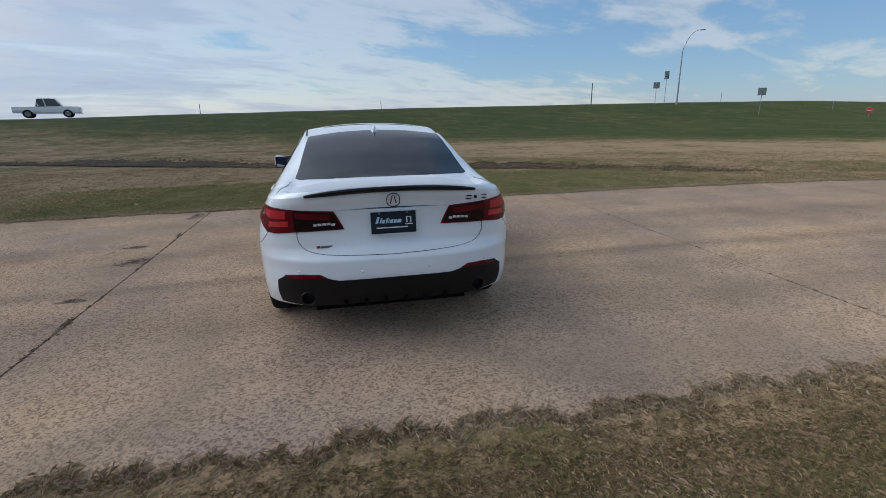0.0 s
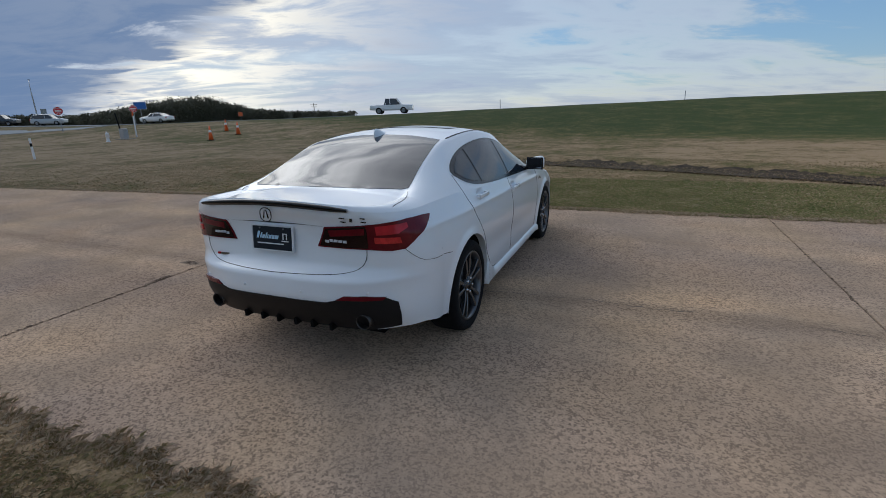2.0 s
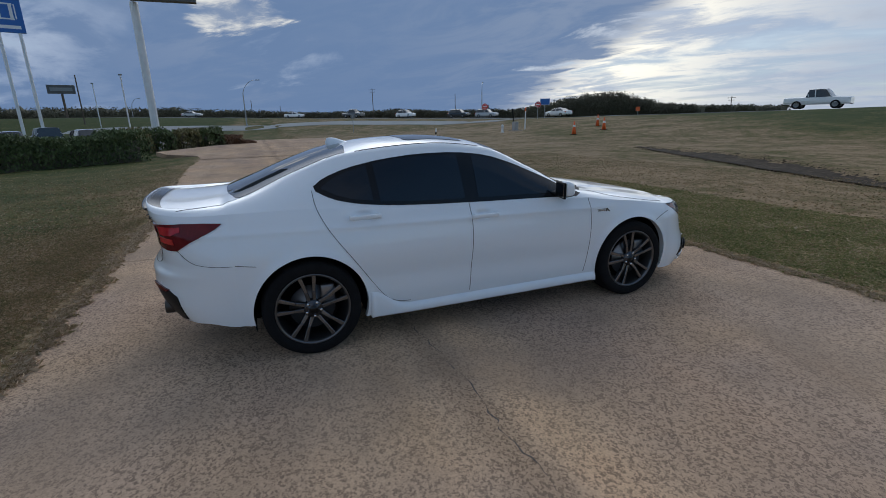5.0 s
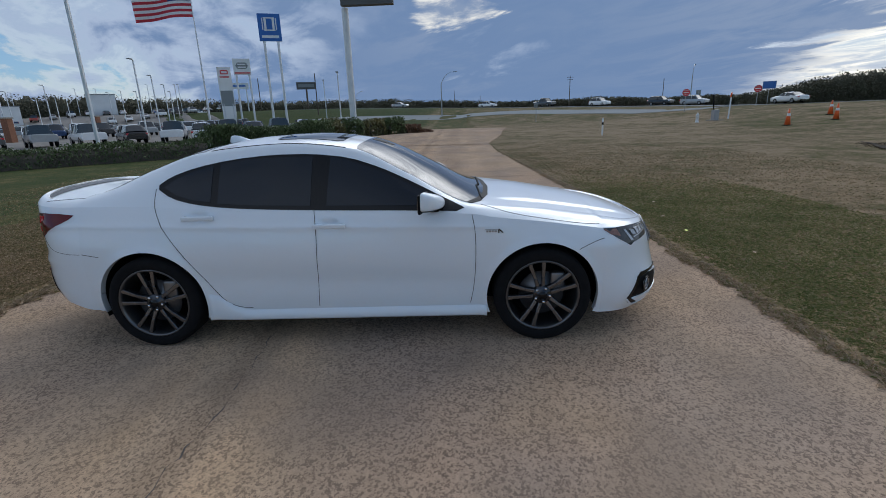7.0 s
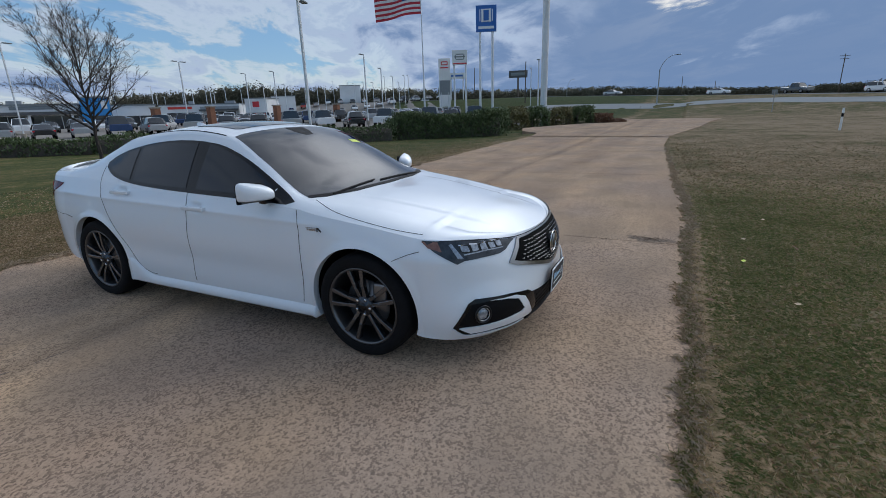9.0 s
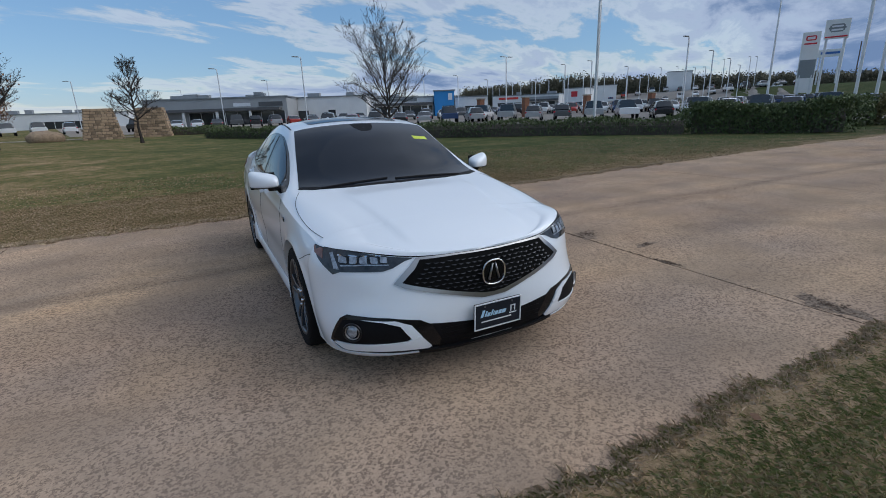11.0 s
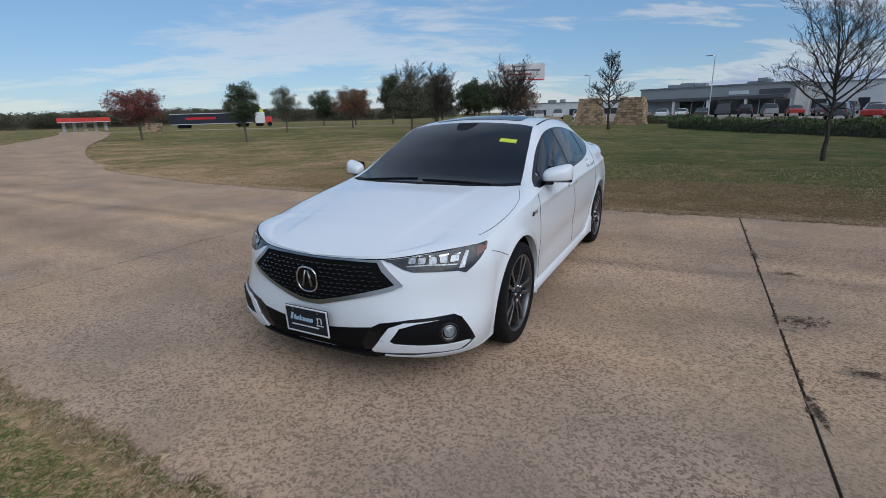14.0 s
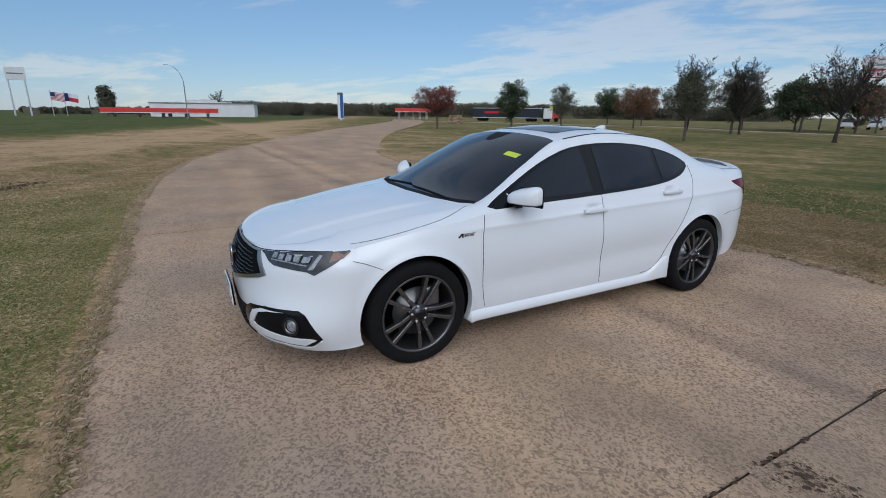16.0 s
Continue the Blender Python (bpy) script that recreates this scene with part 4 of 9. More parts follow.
# wheel wells
for sx in (1, -1):
    for hub in (HUB_Y, -HUB_Y):
        bm = bmesh.new()
        lathe(bm, [(ARCH + 0.004, 0.885 * sx), (ARCH + 0.002, 0.86 * sx), (ARCH + 0.01, 0.55 * sx), (0.02, 0.55 * sx)], m=Matrix.Translation((0, hub, HUB_Z)))
        bmesh.ops.delete(bm, geom=[v for v in bm.verts if v.co.z < 0.20], context="VERTS")
        part("wheel_well", bm, M_VOID, car, "black wheel arch liner")
bm = bmesh.new()
box(bm, 0, 0, 0.36, 1.1, 4.1, 0.32)
box(bm, 0, 0, 0.33, 1.66, 1.95, 0.22)
box(bm, 0, -2.02, 0.46, 1.3, 0.35, 0.26)
box(bm, 0, 1.9, 0.36, 1.2, 0.3, 0.26)
part("underbody", bm, M_VOID, car, "dark underbody and floor pan")

# fascias
for name, fn, label in (("front_bumper", front, "white painted front bumper cover"), ("rear_bumper", rear, "white painted rear bumper and trunk face")):
    rows = [[fn(a, w) for w in np.linspace(0, 1, 60)] for a in np.linspace(0, 1, 90)]
    bm, _ = sheet(rows)
    outward(mirrored(bm, 0.0005))
    part(name, bm, M_PAINT, car, label, smooth=True)


def grid_of(fn):
    A, W = np.linspace(0, 1, 201), np.linspace(0, 1, 101)
    P = np.array([[tuple(fn(a, w)) for w in W] for a in A])

    def find(x, z, y=None):
        d = (P[:, :, 0] - x) ** 2 + (P[:, :, 2] - z) ** 2 * 1.0001
        if y is not None:
            d = d + (P[:, :, 1] - y) ** 2
        i, j = np.unravel_index(np.argmin(d), d.shape)
        return float(A[i]), float(W[j])
    return find


find_front, find_rear = grid_of(front), grid_of(rear)


def rounded(pts, times=2, keep=0.22):
    """Round a polygon's corners off."""
    for _ in range(times):
        out = []
        for (ax, ay), (bx, by) in zip(pts, pts[1:] + pts[:1]):
            out += [(ax + (bx - ax) * keep, ay + (by - ay) * keep), (bx - (bx - ax) * keep, by - (by - ay) * keep)]
        pts = out
    return pts


def patch(name, pts, surface, material, parent, label="", lift=0.003, depth=0.012, cut=(0.03, 0.03), flip=False, both=False):
    """A panel whose outline is given in a surface's own two coordinates, bent onto that surface and standing a little proud of it."""
    bm = bmesh.new()
    bmesh.ops.triangulate(bm, faces=[bm.faces.new([bm.verts.new((p, q, 0)) for p, q in pts])])
    for k in (0, 1):
        lo, hi = min(p[k] for p in pts), max(p[k] for p in pts)
        c = math.floor(lo / cut[k]) * cut[k] + cut[k]
        while c < hi:
            n = Vector((1, 0, 0)) if k == 0 else Vector((0, 1, 0))
            bmesh.ops.bisect_plane(bm, geom=bm.verts[:] + bm.edges[:] + bm.faces[:], plane_co=n * c, plane_no=n, dist=1e-5)
            c += cut[k]
    bmesh.ops.triangulate(bm, faces=[f for f in bm.faces if len(f.verts) > 4])
    e, low = 0.004, {}
    for v in bm.verts[:]:
        p, q = v.co.x, v.co.y
        c = surface(p, q)
        n = (surface(p + e, q) - surface(p - e, q)).cross(surface(p, q + e) - surface(p, q - e))
        if n.length < 1e-12:
            n = Vector((1, 0, 0))
        n.normalize()
        mid = Vector((0, 0, 0.55)) if abs(c.y) > 1.7 else Vector((0, c.y, 0.55))
        if n.dot(c - mid) < 0:
            n = -n
        v.co = c + n * lift
        low[v] = c - n * depth
    rim = [ed for ed in bm.edges if ed.is_boundary]
    down = {}
    for ed in rim:
        for v in ed.verts:
            if v not in down:
                down[v] = bm.verts.new(low[v])
    for ed in rim:
        a, b = ed.verts
        bm.faces.new((a, b, down[b], down[a]))
        ed.smooth = False
    if both:
        mirrored(bm, 1e-6)
    elif flip:
        for v in bm.verts:
            v.co.x = -v.co.x
    bmesh.ops.recalc_face_normals(bm, faces=bm.faces[:])
    return part(name, bm, material, parent, label, smooth=True)


def s_front(a, w):
    return front(min(1.0, max(0.0, a)) if a >= 0 else 0.0, w) if a >= 0 else Vector((-1, 1, 1)) * front(-a, w)


def s_front_full(a, w):
    p = front(min(1.0, abs(a)), w)
    return Vector((-p.x, p.y, p.z)) if a < 0 else p


def s_rear_full(a, w):
    p = rear(min(1.0, abs(a)), w)
    return Vector((-p.x, p.y, p.z)) if a < 0 else p


def s_side(y, z):
    return Vector((beside(y, z), y, z))


def s_top(x, y):
    return Vector((x, y, over(x, y)))


def on_front(*pts):
    return [find_front(*p) for p in pts]


def on_rear(*pts):
    return [find_rear(*p) for p in pts]


def both_ways(pts):
    """Close an outline that runs from the middle line round to the middle line with its mirror image."""
    return pts + [(-a, w) for a, w in reversed(pts) if a > 0.004]


# glass
wind = [(0.0, 1.035), (0.35, 1.015), (0.60, 0.955), (0.742, 0.872), (0.70, 0.66), (0.645, 0.38), (0.588, 0.10), (0.50, 0.088), (0.25, 0.108), (0.0, 0.114)]
windshield = patch("windshield", wind + [(-x, y) for x, y in reversed(wind) if x > 0], s_top, M_GLASS, car, "large dark windshield with black border", cut=(0.06, 0.06))
back = [(0.0, -0.985), (0.3, -0.99), (0.555, -1.03), (0.575, -1.25), (0.605, -1.55), (0.635, -1.765), (0.60, -1.80), (0.35, -1.855), (0.0, -1.875)]
patch("rear_window", back + [(-x, y) for x, y in reversed(back) if x > 0], s_top, M_GLASS, car, "sloping dark rear window", cut=(0.06, 0.06))
roof_glass = [(0.0, -0.02), (0.40, -0.035), (0.43, -0.07), (0.43, -0.50), (0.40, -0.53), (0.0, -0.53)]
patch("sunroof", roof_glass + [(-x, y) for x, y in reversed(roof_glass) if x > 0], s_top, M_GLASS, car, "dark tilting sunroof panel", lift=0.004, cut=(0.08, 0.08))
daylight = [(0.90, 0.945), (0.45, 0.962), (0.0, 0.972), (-0.5, 0.99), (-0.8, 1.008), (-1.02, 1.035), (-1.18, 1.075), (-1.315, 1.15), (-1.22, 1.215), (-1.05, 1.272),
            (-0.8, 1.318), (-0.5, 1.345), (-0.2, 1.343), (0.06, 1.31), (0.28, 1.235), (0.5, 1.135), (0.7, 1.035)]
for flip in (False, True):
    rim = patch("window_surround", rounded(daylight, 1), s_side, M_GLOSS, car, "gloss black window surround", lift=0.003, cut=(0.05, 0.05), flip=flip)
    f_glass = [(0.66, 0.985), (0.3, 0.995), (-0.09, 1.003), (-0.075, 1.318), (0.05, 1.292), (0.26, 1.222), (0.46, 1.13), (0.62, 1.05)]
    r_glass = [(-0.20, 1.006), (-0.6, 1.018), (-0.85, 1.035), (-0.86, 1.29), (-0.7, 1.315), (-0.5, 1.326), (-0.2, 1.324)]
    q_glass = [(-0.90, 1.045), (-1.03, 1.062), (-1.15, 1.095), (-1.25, 1.148), (-1.18, 1.195), (-1.05, 1.247), (-0.91, 1.282)]
    for pts in (f_glass, r_glass, q_glass):
        patch("side_window", pts, s_side, M_GLASS, car, "dark tinted side window", lift=0.006, cut=(0.05, 0.05), flip=flip)


# shut lines: narrow dark strips laid into the surface
def strip(pts, wide):
    left, right = [], []
    for i, (x, y) in enumerate(pts):
        a, b = pts[max(0, i - 1)], pts[min(len(pts) - 1, i + 1)]
        dx, dy = b[0] - a[0], b[1] - a[1]
        k = math.hypot(dx, dy)
        left.append((x - dy / k * wide, y + dx / k * wide))
        right.append((x + dy / k * wide, y - dx / k * wide))
    return left + right[::-1]


def dense(*pts, step=0.03):
    """A smooth line through a few points."""
    v = [Vector((*p, 0)) for p in pts]
    out = []
    for i in range(len(v) - 1):
        p0, p1, p2, p3 = v[max(0, i - 1)], v[i], v[i + 1], v[min(len(v) - 1, i + 2)]
        n = max(2, int((p2 - p1).length / step))
        for k in range(n):
            t = k / n
            q = 0.5 * (2 * p1 + (p2 - p0) * t + (2 * p0 - 5 * p1 + 4 * p2 - p3) * t * t + (3 * p1 - p0 - 3 * p2 + p3) * t ** 3)
            out.append((q.x, q.y))
    return out + [(v[-1].x, v[-1].y)]


def seam(surface, *pts, wide=0.0018, flip=False):
    patch("panel_gap", strip(dense(*pts), wide), surface, M_SEAM, car, "narrow dark panel gap", lift=0.0018, depth=0.004, cut=(5, 5), flip=flip)


for flip in (False, True):
    seam(s_side, (0.905, 0.925), (0.925, 0.80), (0.925, 0.6), (0.910, 0.42), (0.885, 0.29), flip=flip)
    seam(s_side, (-0.175, 0.978), (-0.165, 0.8), (-0.18, 0.5), (-0.195, 0.29), flip=flip)
    seam(s_side, (-1.31, 1.14), (-1.295, 1.02), (-1.22, 0.86), (-1.07, 0.64), (-0.95, 0.46), (-0.86, 0.345), (-0.77, 0.297), (-0.68, 0.288), flip=flip)
    seam(s_top, (0.76, 0.97), (0.825, 1.15), (0.847, 1.38), (0.836, 1.60), (0.800, 1.785), wide=0.0014, flip=flip)
    seam(s_side, (-1.72, 0.694), (-1.78, 0.703), (-1.845, 0.714), wide=0.0018, flip=flip)
    seam(s_rear_full, find_rear(0.795, 0.83, -2.17), find_rear(0.850, 0.742, -2.06), find_rear(0.897, 0.715, -1.86), wide=0.0018, flip=flip)
seam(s_rear_full, *[find_rear(*p) for p in ((0.615, 0.842), (0.605, 0.77), (0.56, 0.722), (0.45, 0.700), (0.25, 0.690), (0.0, 0.686))], wide=0.0018)
seam(lambda a, w: s_rear_full(-a, w), *[find_rear(*p) for p in ((0.615, 0.842), (0.605, 0.77), (0.56, 0.722), (0.45, 0.700), (0.25, 0.690), (0.0, 0.686))], wide=0.0018)
for flip in (False, True):
    seam(s_top, (0.66, -1.83), (0.71, -1.98), (0.725, -2.15), wide=0.002, flip=flip)
    patch("roof_molding", strip(dense((0.60, 0.02), (0.595, -0.4), (0.575, -0.96)), 0.007), s_top, M_TRIM, car, "black roof gutter molding", lift=0.003, cut=(5, 5), flip=flip)

# the dark gap under the hood's leading edge, and the joint from the headlight back to the wheel arch
for flip in (False, True):
    gap = on_front((0.0, 0.7455), (0.20, 0.7475), (0.42, 0.7505), (0.60, 0.7705), (0.74, 0.7885), (0.83, 0.7995, 1.90))
    patch("hood_gap", strip(dense(*gap), 0.0042), s_front_full, M_TRIM, car, "dark gap under the hood edge", lift=0.0035, cut=(0.05, 5), flip=flip)
    seam(s_side, (1.80, 0.738), (1.73, 0.716), (1.63, 0.672), flip=flip)
# lamps
for flip in (False, True):
    hl = on_front((0.425, 0.748), (0.60, 0.768), (0.74, 0.786), (0.83, 0.797, 1.90), (0.856, 0.80, 1.775), (0.860, 0.735, 1.885), (0.812, 0.664, 2.0), (0.783, 0.678), (0.704, 0.684), (0.587, 0.688), (0.54, 0.704), (0.475, 0.732))
    lamp = patch("headlight", hl, s_front_full, M_LAMP, car, "slim smoked headlight with a row of lenses", lift=0.004, cut=(0.03, 0.05), flip=flip)
    for x in (0.573, 0.619, 0.666, 0.712, 0.757):
        frame_ = on_front((x - 0.022, 0.764), (x + 0.019, 0.766), (x + 0.023, 0.722), (x - 0.018, 0.720))
        holder = patch("led_holder", rounded(frame_, 1, 0.15), s_front_full, M_GRILLE, lamp, "dark lens holder", lift=0.007, cut=(5, 5), flip=flip)
        cell = on_front((x - 0.019, 0.757), (x + 0.014, 0.759), (x + 0.019, 0.727), (x - 0.013, 0.725))
        patch("led_lens", rounded(cell, 1, 0.12), s_front_full, M_LENS, holder, "clear faceted lens", lift=0.011, cut=(5, 5), flip=flip)
        brow = on_front((x - 0.021, 0.7635), (x + 0.018, 0.7655), (x + 0.0175, 0.7615), (x - 0.0205, 0.7595))
        patch("lens_brow", brow, s_front_full, M_BRIGHT, holder, "thin bright lens brow", lift=0.010, cut=(5, 5), flip=flip)
    guide = on_front((0.55, 0.722), (0.66, 0.722), (0.775, 0.718), (0.775, 0.712), (0.66, 0.716), (0.555, 0.716))
    patch("light_guide", guide, s_front_full, M_LENS, lamp, "thin clear light guide", lift=0.008, cut=(0.05, 5), flip=flip)
    fin = on_front((0.790, 0.772, 1.96), (0.803, 0.772, 1.945), (0.800, 0.69, 2.005), (0.782, 0.694))
    patch("reflector_fin", fin, s_front_full, M_LENS, lamp, "bright upright reflector", lift=0.008, cut=(5, 5), flip=flip)
    am = on_front((0.82, 0.783, 1.889), (0.846, 0.788, 1.80), (0.862, 0.758, 1.845), (0.840, 0.738, 1.925))
    patch("side_marker", am, s_front_full, M_AMBER, lamp, "amber side marker", lift=0.0065, cut=(5, 5), flip=flip)
    tl = on_rear((0.372, 0.972), (0.60, 0.986), (0.72, 0.992), (0.785, 0.992, -2.12), (0.812, 0.988, -1.99), (0.824, 0.978, -1.89), (0.832, 0.95, -1.93), (0.825, 0.88, -2.08), (0.80, 0.826, -2.165), (0.74, 0.828), (0.62, 0.838), (0.313, 0.852))
    lamp = patch("taillight", tl, s_rear_full, M_DARKRED, car, "wraparound dark red taillight", lift=0.007, cut=(0.03, 0.05), flip=flip)
    inner = on_rear((0.378, 0.964), (0.618, 0.977), (0.622, 0.846), (0.45, 0.852), (0.33, 0.858))
    patch("taillight_smoked_section", inner, s_rear_full, M_SMOKE, lamp, "smoked inner section", lift=0.009, cut=(0.03, 0.06), flip=flip)
    upper = on_rear((0.40, 0.952), (0.612, 0.966), (0.612, 0.930), (0.40, 0.918))
    patch("tail_band", upper, s_rear_full, M_DARKRED, lamp, "dark red band", lift=0.011, cut=(0.03, 0.06), flip=flip)
    glow_ = on_rear((0.665, 0.975), (0.73, 0.98), (0.785, 0.978, -2.13), (0.80, 0.95, -2.13), (0.775, 0.925), (0.67, 0.925))
    patch("tail_panel", glow_, s_rear_full, M_RED, lamp, "clear red panel", lift=0.010, cut=(0.03, 0.06), flip=flip)
    bar = on_rear((0.655, 0.908), (0.775, 0.902), (0.79, 0.868, -2.18), (0.72, 0.868), (0.66, 0.876))
    patch("brake_bar", bar, s_rear_full, M_BRAKE, lamp, "brighter red brake light bar", lift=0.011, cut=(0.03, 0.06), flip=flip)
    for k in range(5):
        x = 0.37 + 0.028 * k
        bars = on_rear((x, 0.896), (x + 0.022, 0.895), (x + 0.020, 0.880), (x - 0.002, 0.881))
        patch("reversing_lens", bars, s_rear_full, M_BULB, lamp, "small clear reversing lens", lift=0.012, cut=(5, 5), flip=flip)
    low = on_rear((0.44, 0.549), (0.490, 0.573), (0.60, 0.571), (0.735, 0.561, -2.30), (0.715, 0.545, -2.31), (0.50, 0.547))
    patch("rear_reflector", low, s_rear_full, M_DARKRED, car, "narrow red bumper reflector", lift=0.012, cut=(0.05, 0.05), flip=flip)

# grille
gr = on_front((0.0, 0.742), (0.20, 0.744), (0.415, 0.745), (0.46, 0.70), (0.548, 0.622), (0.50, 0.598), (0.25, 0.535), (0.07, 0.492), (0.0, 0.487))
grille = patch("grille_frame", both_ways(gr), s_front_full, M_CHROME, car, "dark chrome diamond grille surround", lift=0.010, cut=(0.03, 0.1))
gi = on_front((0.0, 0.730), (0.20, 0.732), (0.397, 0.732), (0.434, 0.692), (0.506, 0.626), (0.470, 0.611), (0.245, 0.555), (0.07, 0.516), (0.0, 0.512))
patch("grille_opening", both_ways(gi), s_front_full, M_VOID, grille, "black grille opening", lift=0.012, cut=(0.03, 0.1))
bm = bmesh.new()
for r in range(9):
    z = 0.532 + 0.0225 * r
    for c in range(-12, 13):
        x = (c + 0.5 * (r % 2)) * 0.04
        reach = np.interp(z, [0.52, 0.56, 0.615, 0.63, 0.69, 0.715], [0.05, 0.22, 0.46, 0.47, 0.41, 0.36])
        if abs(x) > reach or abs(x) < 0.055 and 0.575 < z < 0.705:
            continue
        a, w = find_front(abs(x), z)
        p = s_front_full(math.copysign(a, x), w)
        t = Matrix.Rotation(math.atan2(-x * 0.9, 1.0), 4, "Z")
        m = Matrix.Translation(p + Vector((0, 0.015, 0))) @ t
        v = [bm.verts.new(m @ Vector(q)) for q in ((-0.0175, 0, 0.004), (0, 0, -0.0055), (0.0175, 0, 0.004), (0, 0, 0.0035), (0, 0.009, -0.001))]
        for i in range(4):
            bm.faces.new((v[i], v[(i + 1) % 4], v[4]))
part("grille_mesh", bm, M_GRILLEBIT, grille, "pattern of small black wing-shaped bars")


def badge(y, z, facing, parent_label, size):
    """Ring badge with two leaning bars, on a face that looks along +y or -y."""
    bm = bmesh.new()
    n = 40
    for k in range(n):
        a, b = 2 * math.pi * k / n, 2 * math.pi * (k + 1) / n

        def pt(t, s):
            return Vector((size * s * math.copysign(abs(math.cos(t)) ** 0.8, math.cos(t)), y, z + size * s * 0.98 * math.copysign(abs(math.sin(t)) ** 0.8, math.sin(t))))
        tube(bm, pt(a, 1), pt(b, 1), size * 0.075, size * 0.075, 6, False)
    ring = part("badge", bm, M_BRIGHT if facing > 0 else M_BADGE, car, parent_label, smooth=True)
    for s in (-1, 1):
        bm = bmesh.new()
        tube(bm, (s * size * 0.45, y, z - size * 0.55), (s * size * 0.12, y, z + size * 0.72), size * 0.11, size * 0.07, 6)
        part("badge_bar", bm, M_CHROME if facing > 0 else M_BADGE, ring, "leaning bar", smooth=True)
    return ring


badge(2.358, 0.628, 1, "chrome ring badge on the grille", 0.072)
bm = bmesh.new()
bmesh.ops.create_cone(bm, cap_ends=True, segments=32, radius1=0.068, radius2=0.066, depth=0.02, matrix=Matrix.Translation((0, 2.343, 0.628)) @ Matrix.Rotation(radians(90), 4, "X"))
part("badge_disc", bm, M_GLOSS, car, "gloss black badge backing")
badge(-2.385, 1.033, -1, "chrome ring badge on the trunk lid", 0.041)


def plate(y, z, tilt, facing, label):
    """A dealer plate: dark board in a pale frame, with bars for its lettering and mark."""
    m = Matrix.Translation((0, y, z)) @ Matrix.Rotation(radians(tilt), 4, "X") @ (Matrix.Rotation(math.pi, 4, "Z") if facing < 0 else Matrix())
    bm = bmesh.new()
    box(bm, 0, -0.004, 0, 0.308, 0.012, 0.158, 0.004)
    bm.transform(m)
    board = part("license_plate", bm, M_GLOSS if facing > 0 else M_WHITE, car, label)
    bm = bmesh.new()
    box(bm, 0, 0.004, 0, 0.290, 0.006, 0.140, 0.002)
    bm.transform(m)
    part("plate_face", bm, M_PLATE, board)
    bm = bmesh.new()
    for cx, cz, w, h in ((0, 0.0765, 0.310, 0.0055), (0, -0.0765, 0.310, 0.0055), (-0.1525, 0, 0.0055, 0.1475), (0.1525, 0, 0.0055, 0.1475)):
        box(bm, cx, 0.005, cz, w, 0.007, h)
    bm.transform(m)
    part("plate_border", bm, M_WHITE, board, "thin white border line")
    # letters run right to left along +x when seen from +y
    for k, (cx, w, h, up) in enumerate(((0.105, 0.016, 0.042, 0.006), (0.082, 0.010, 0.032, 0.002), (0.063, 0.018, 0.022, -0.004), (0.043, 0.010, 0.034, 0.002), (0.030, 0.006, 0.024, -0.002),
                                        (0.012, 0.020, 0.022, -0.004), (-0.012, 0.018, 0.022, -0.004), (-0.038, 0.026, 0.022, -0.004))):
        bm = bmesh.new()
        box(bm, cx, 0.0075, 0.012 + up, w, 0.003, h, 0.0)
        for v in bm.verts:
            v.co.x -= 0.35 * (v.co.z - 0.012)
        bm.transform(m)
        part("lettering_bar", bm, M_BLUEINK, board)
    bm = bmesh.new()
    box(bm, -0.098, 0.0075, 0.031, 0.034, 0.003, 0.005)
    box(bm, -0.111, 0.0075, 0.012, 0.007, 0.003, 0.032)
    box(bm, -0.085, 0.0075, 0.012, 0.007, 0.003, 0.032)
    box(bm, -0.098, 0.0075, -0.014, 0.05, 0.003, 0.006)
    bm.transform(m)
    part("plate_mark", bm, M_WHITE, board)
    bm = bmesh.new()
    box(bm, 0.012, 0.0075, -0.032, 0.20, 0.003, 0.007)
    bm.transform(m)
    part("small_print_bar", bm, M_WHITE, board)
    for s in (-1, 1):
        bm = bmesh.new()
        tube(bm, (s * 0.09, 0.004, 0.06), (s * 0.09, 0.011, 0.06), 0.006, 0.005)
        bm.transform(m)
        part("plate_screw", bm, M_STEEL, board)


plate(2.392, 0.392, -3, 1, "dark dealer plate with a white rim")
plate(-2.352, 0.882, -6, -1, "dark dealer plate in a pale frame")

# lower intake and fog lamps
lower = on_front((0.0, 0.36), (0.116, 0.363), (0.30, 0.383), (0.39, 0.394), (0.42, 0.33), (0.36, 0.225), (0.20, 0.216), (0.0, 0.214))
intake = patch("lower_intake", both_ways(lower), s_front_full, M_TRIM, car, "black lower air intake", lift=0.005, cut=(0.04, 0.1))
for k in range(4):
    z = 0.262 + 0.030 * k
    bar = on_front((0.0, z + 0.005), (0.33, z + 0.005), (0.33, z - 0.004), (0.0, z - 0.004))
    patch("intake_bar", both_ways(bar), s_front_full, M_TRIM, intake, lift=0.008, cut=(0.05, 5))
lip = on_front((0.0, 0.232), (0.30, 0.236), (0.44, 0.25), (0.45, 0.236), (0.31, 0.208), (0.0, 0.2065))
patch("front_lip", both_ways(lip), s_front_full, M_TRIM, car, "black front lip", lift=0.02, cut=(0.05, 5))
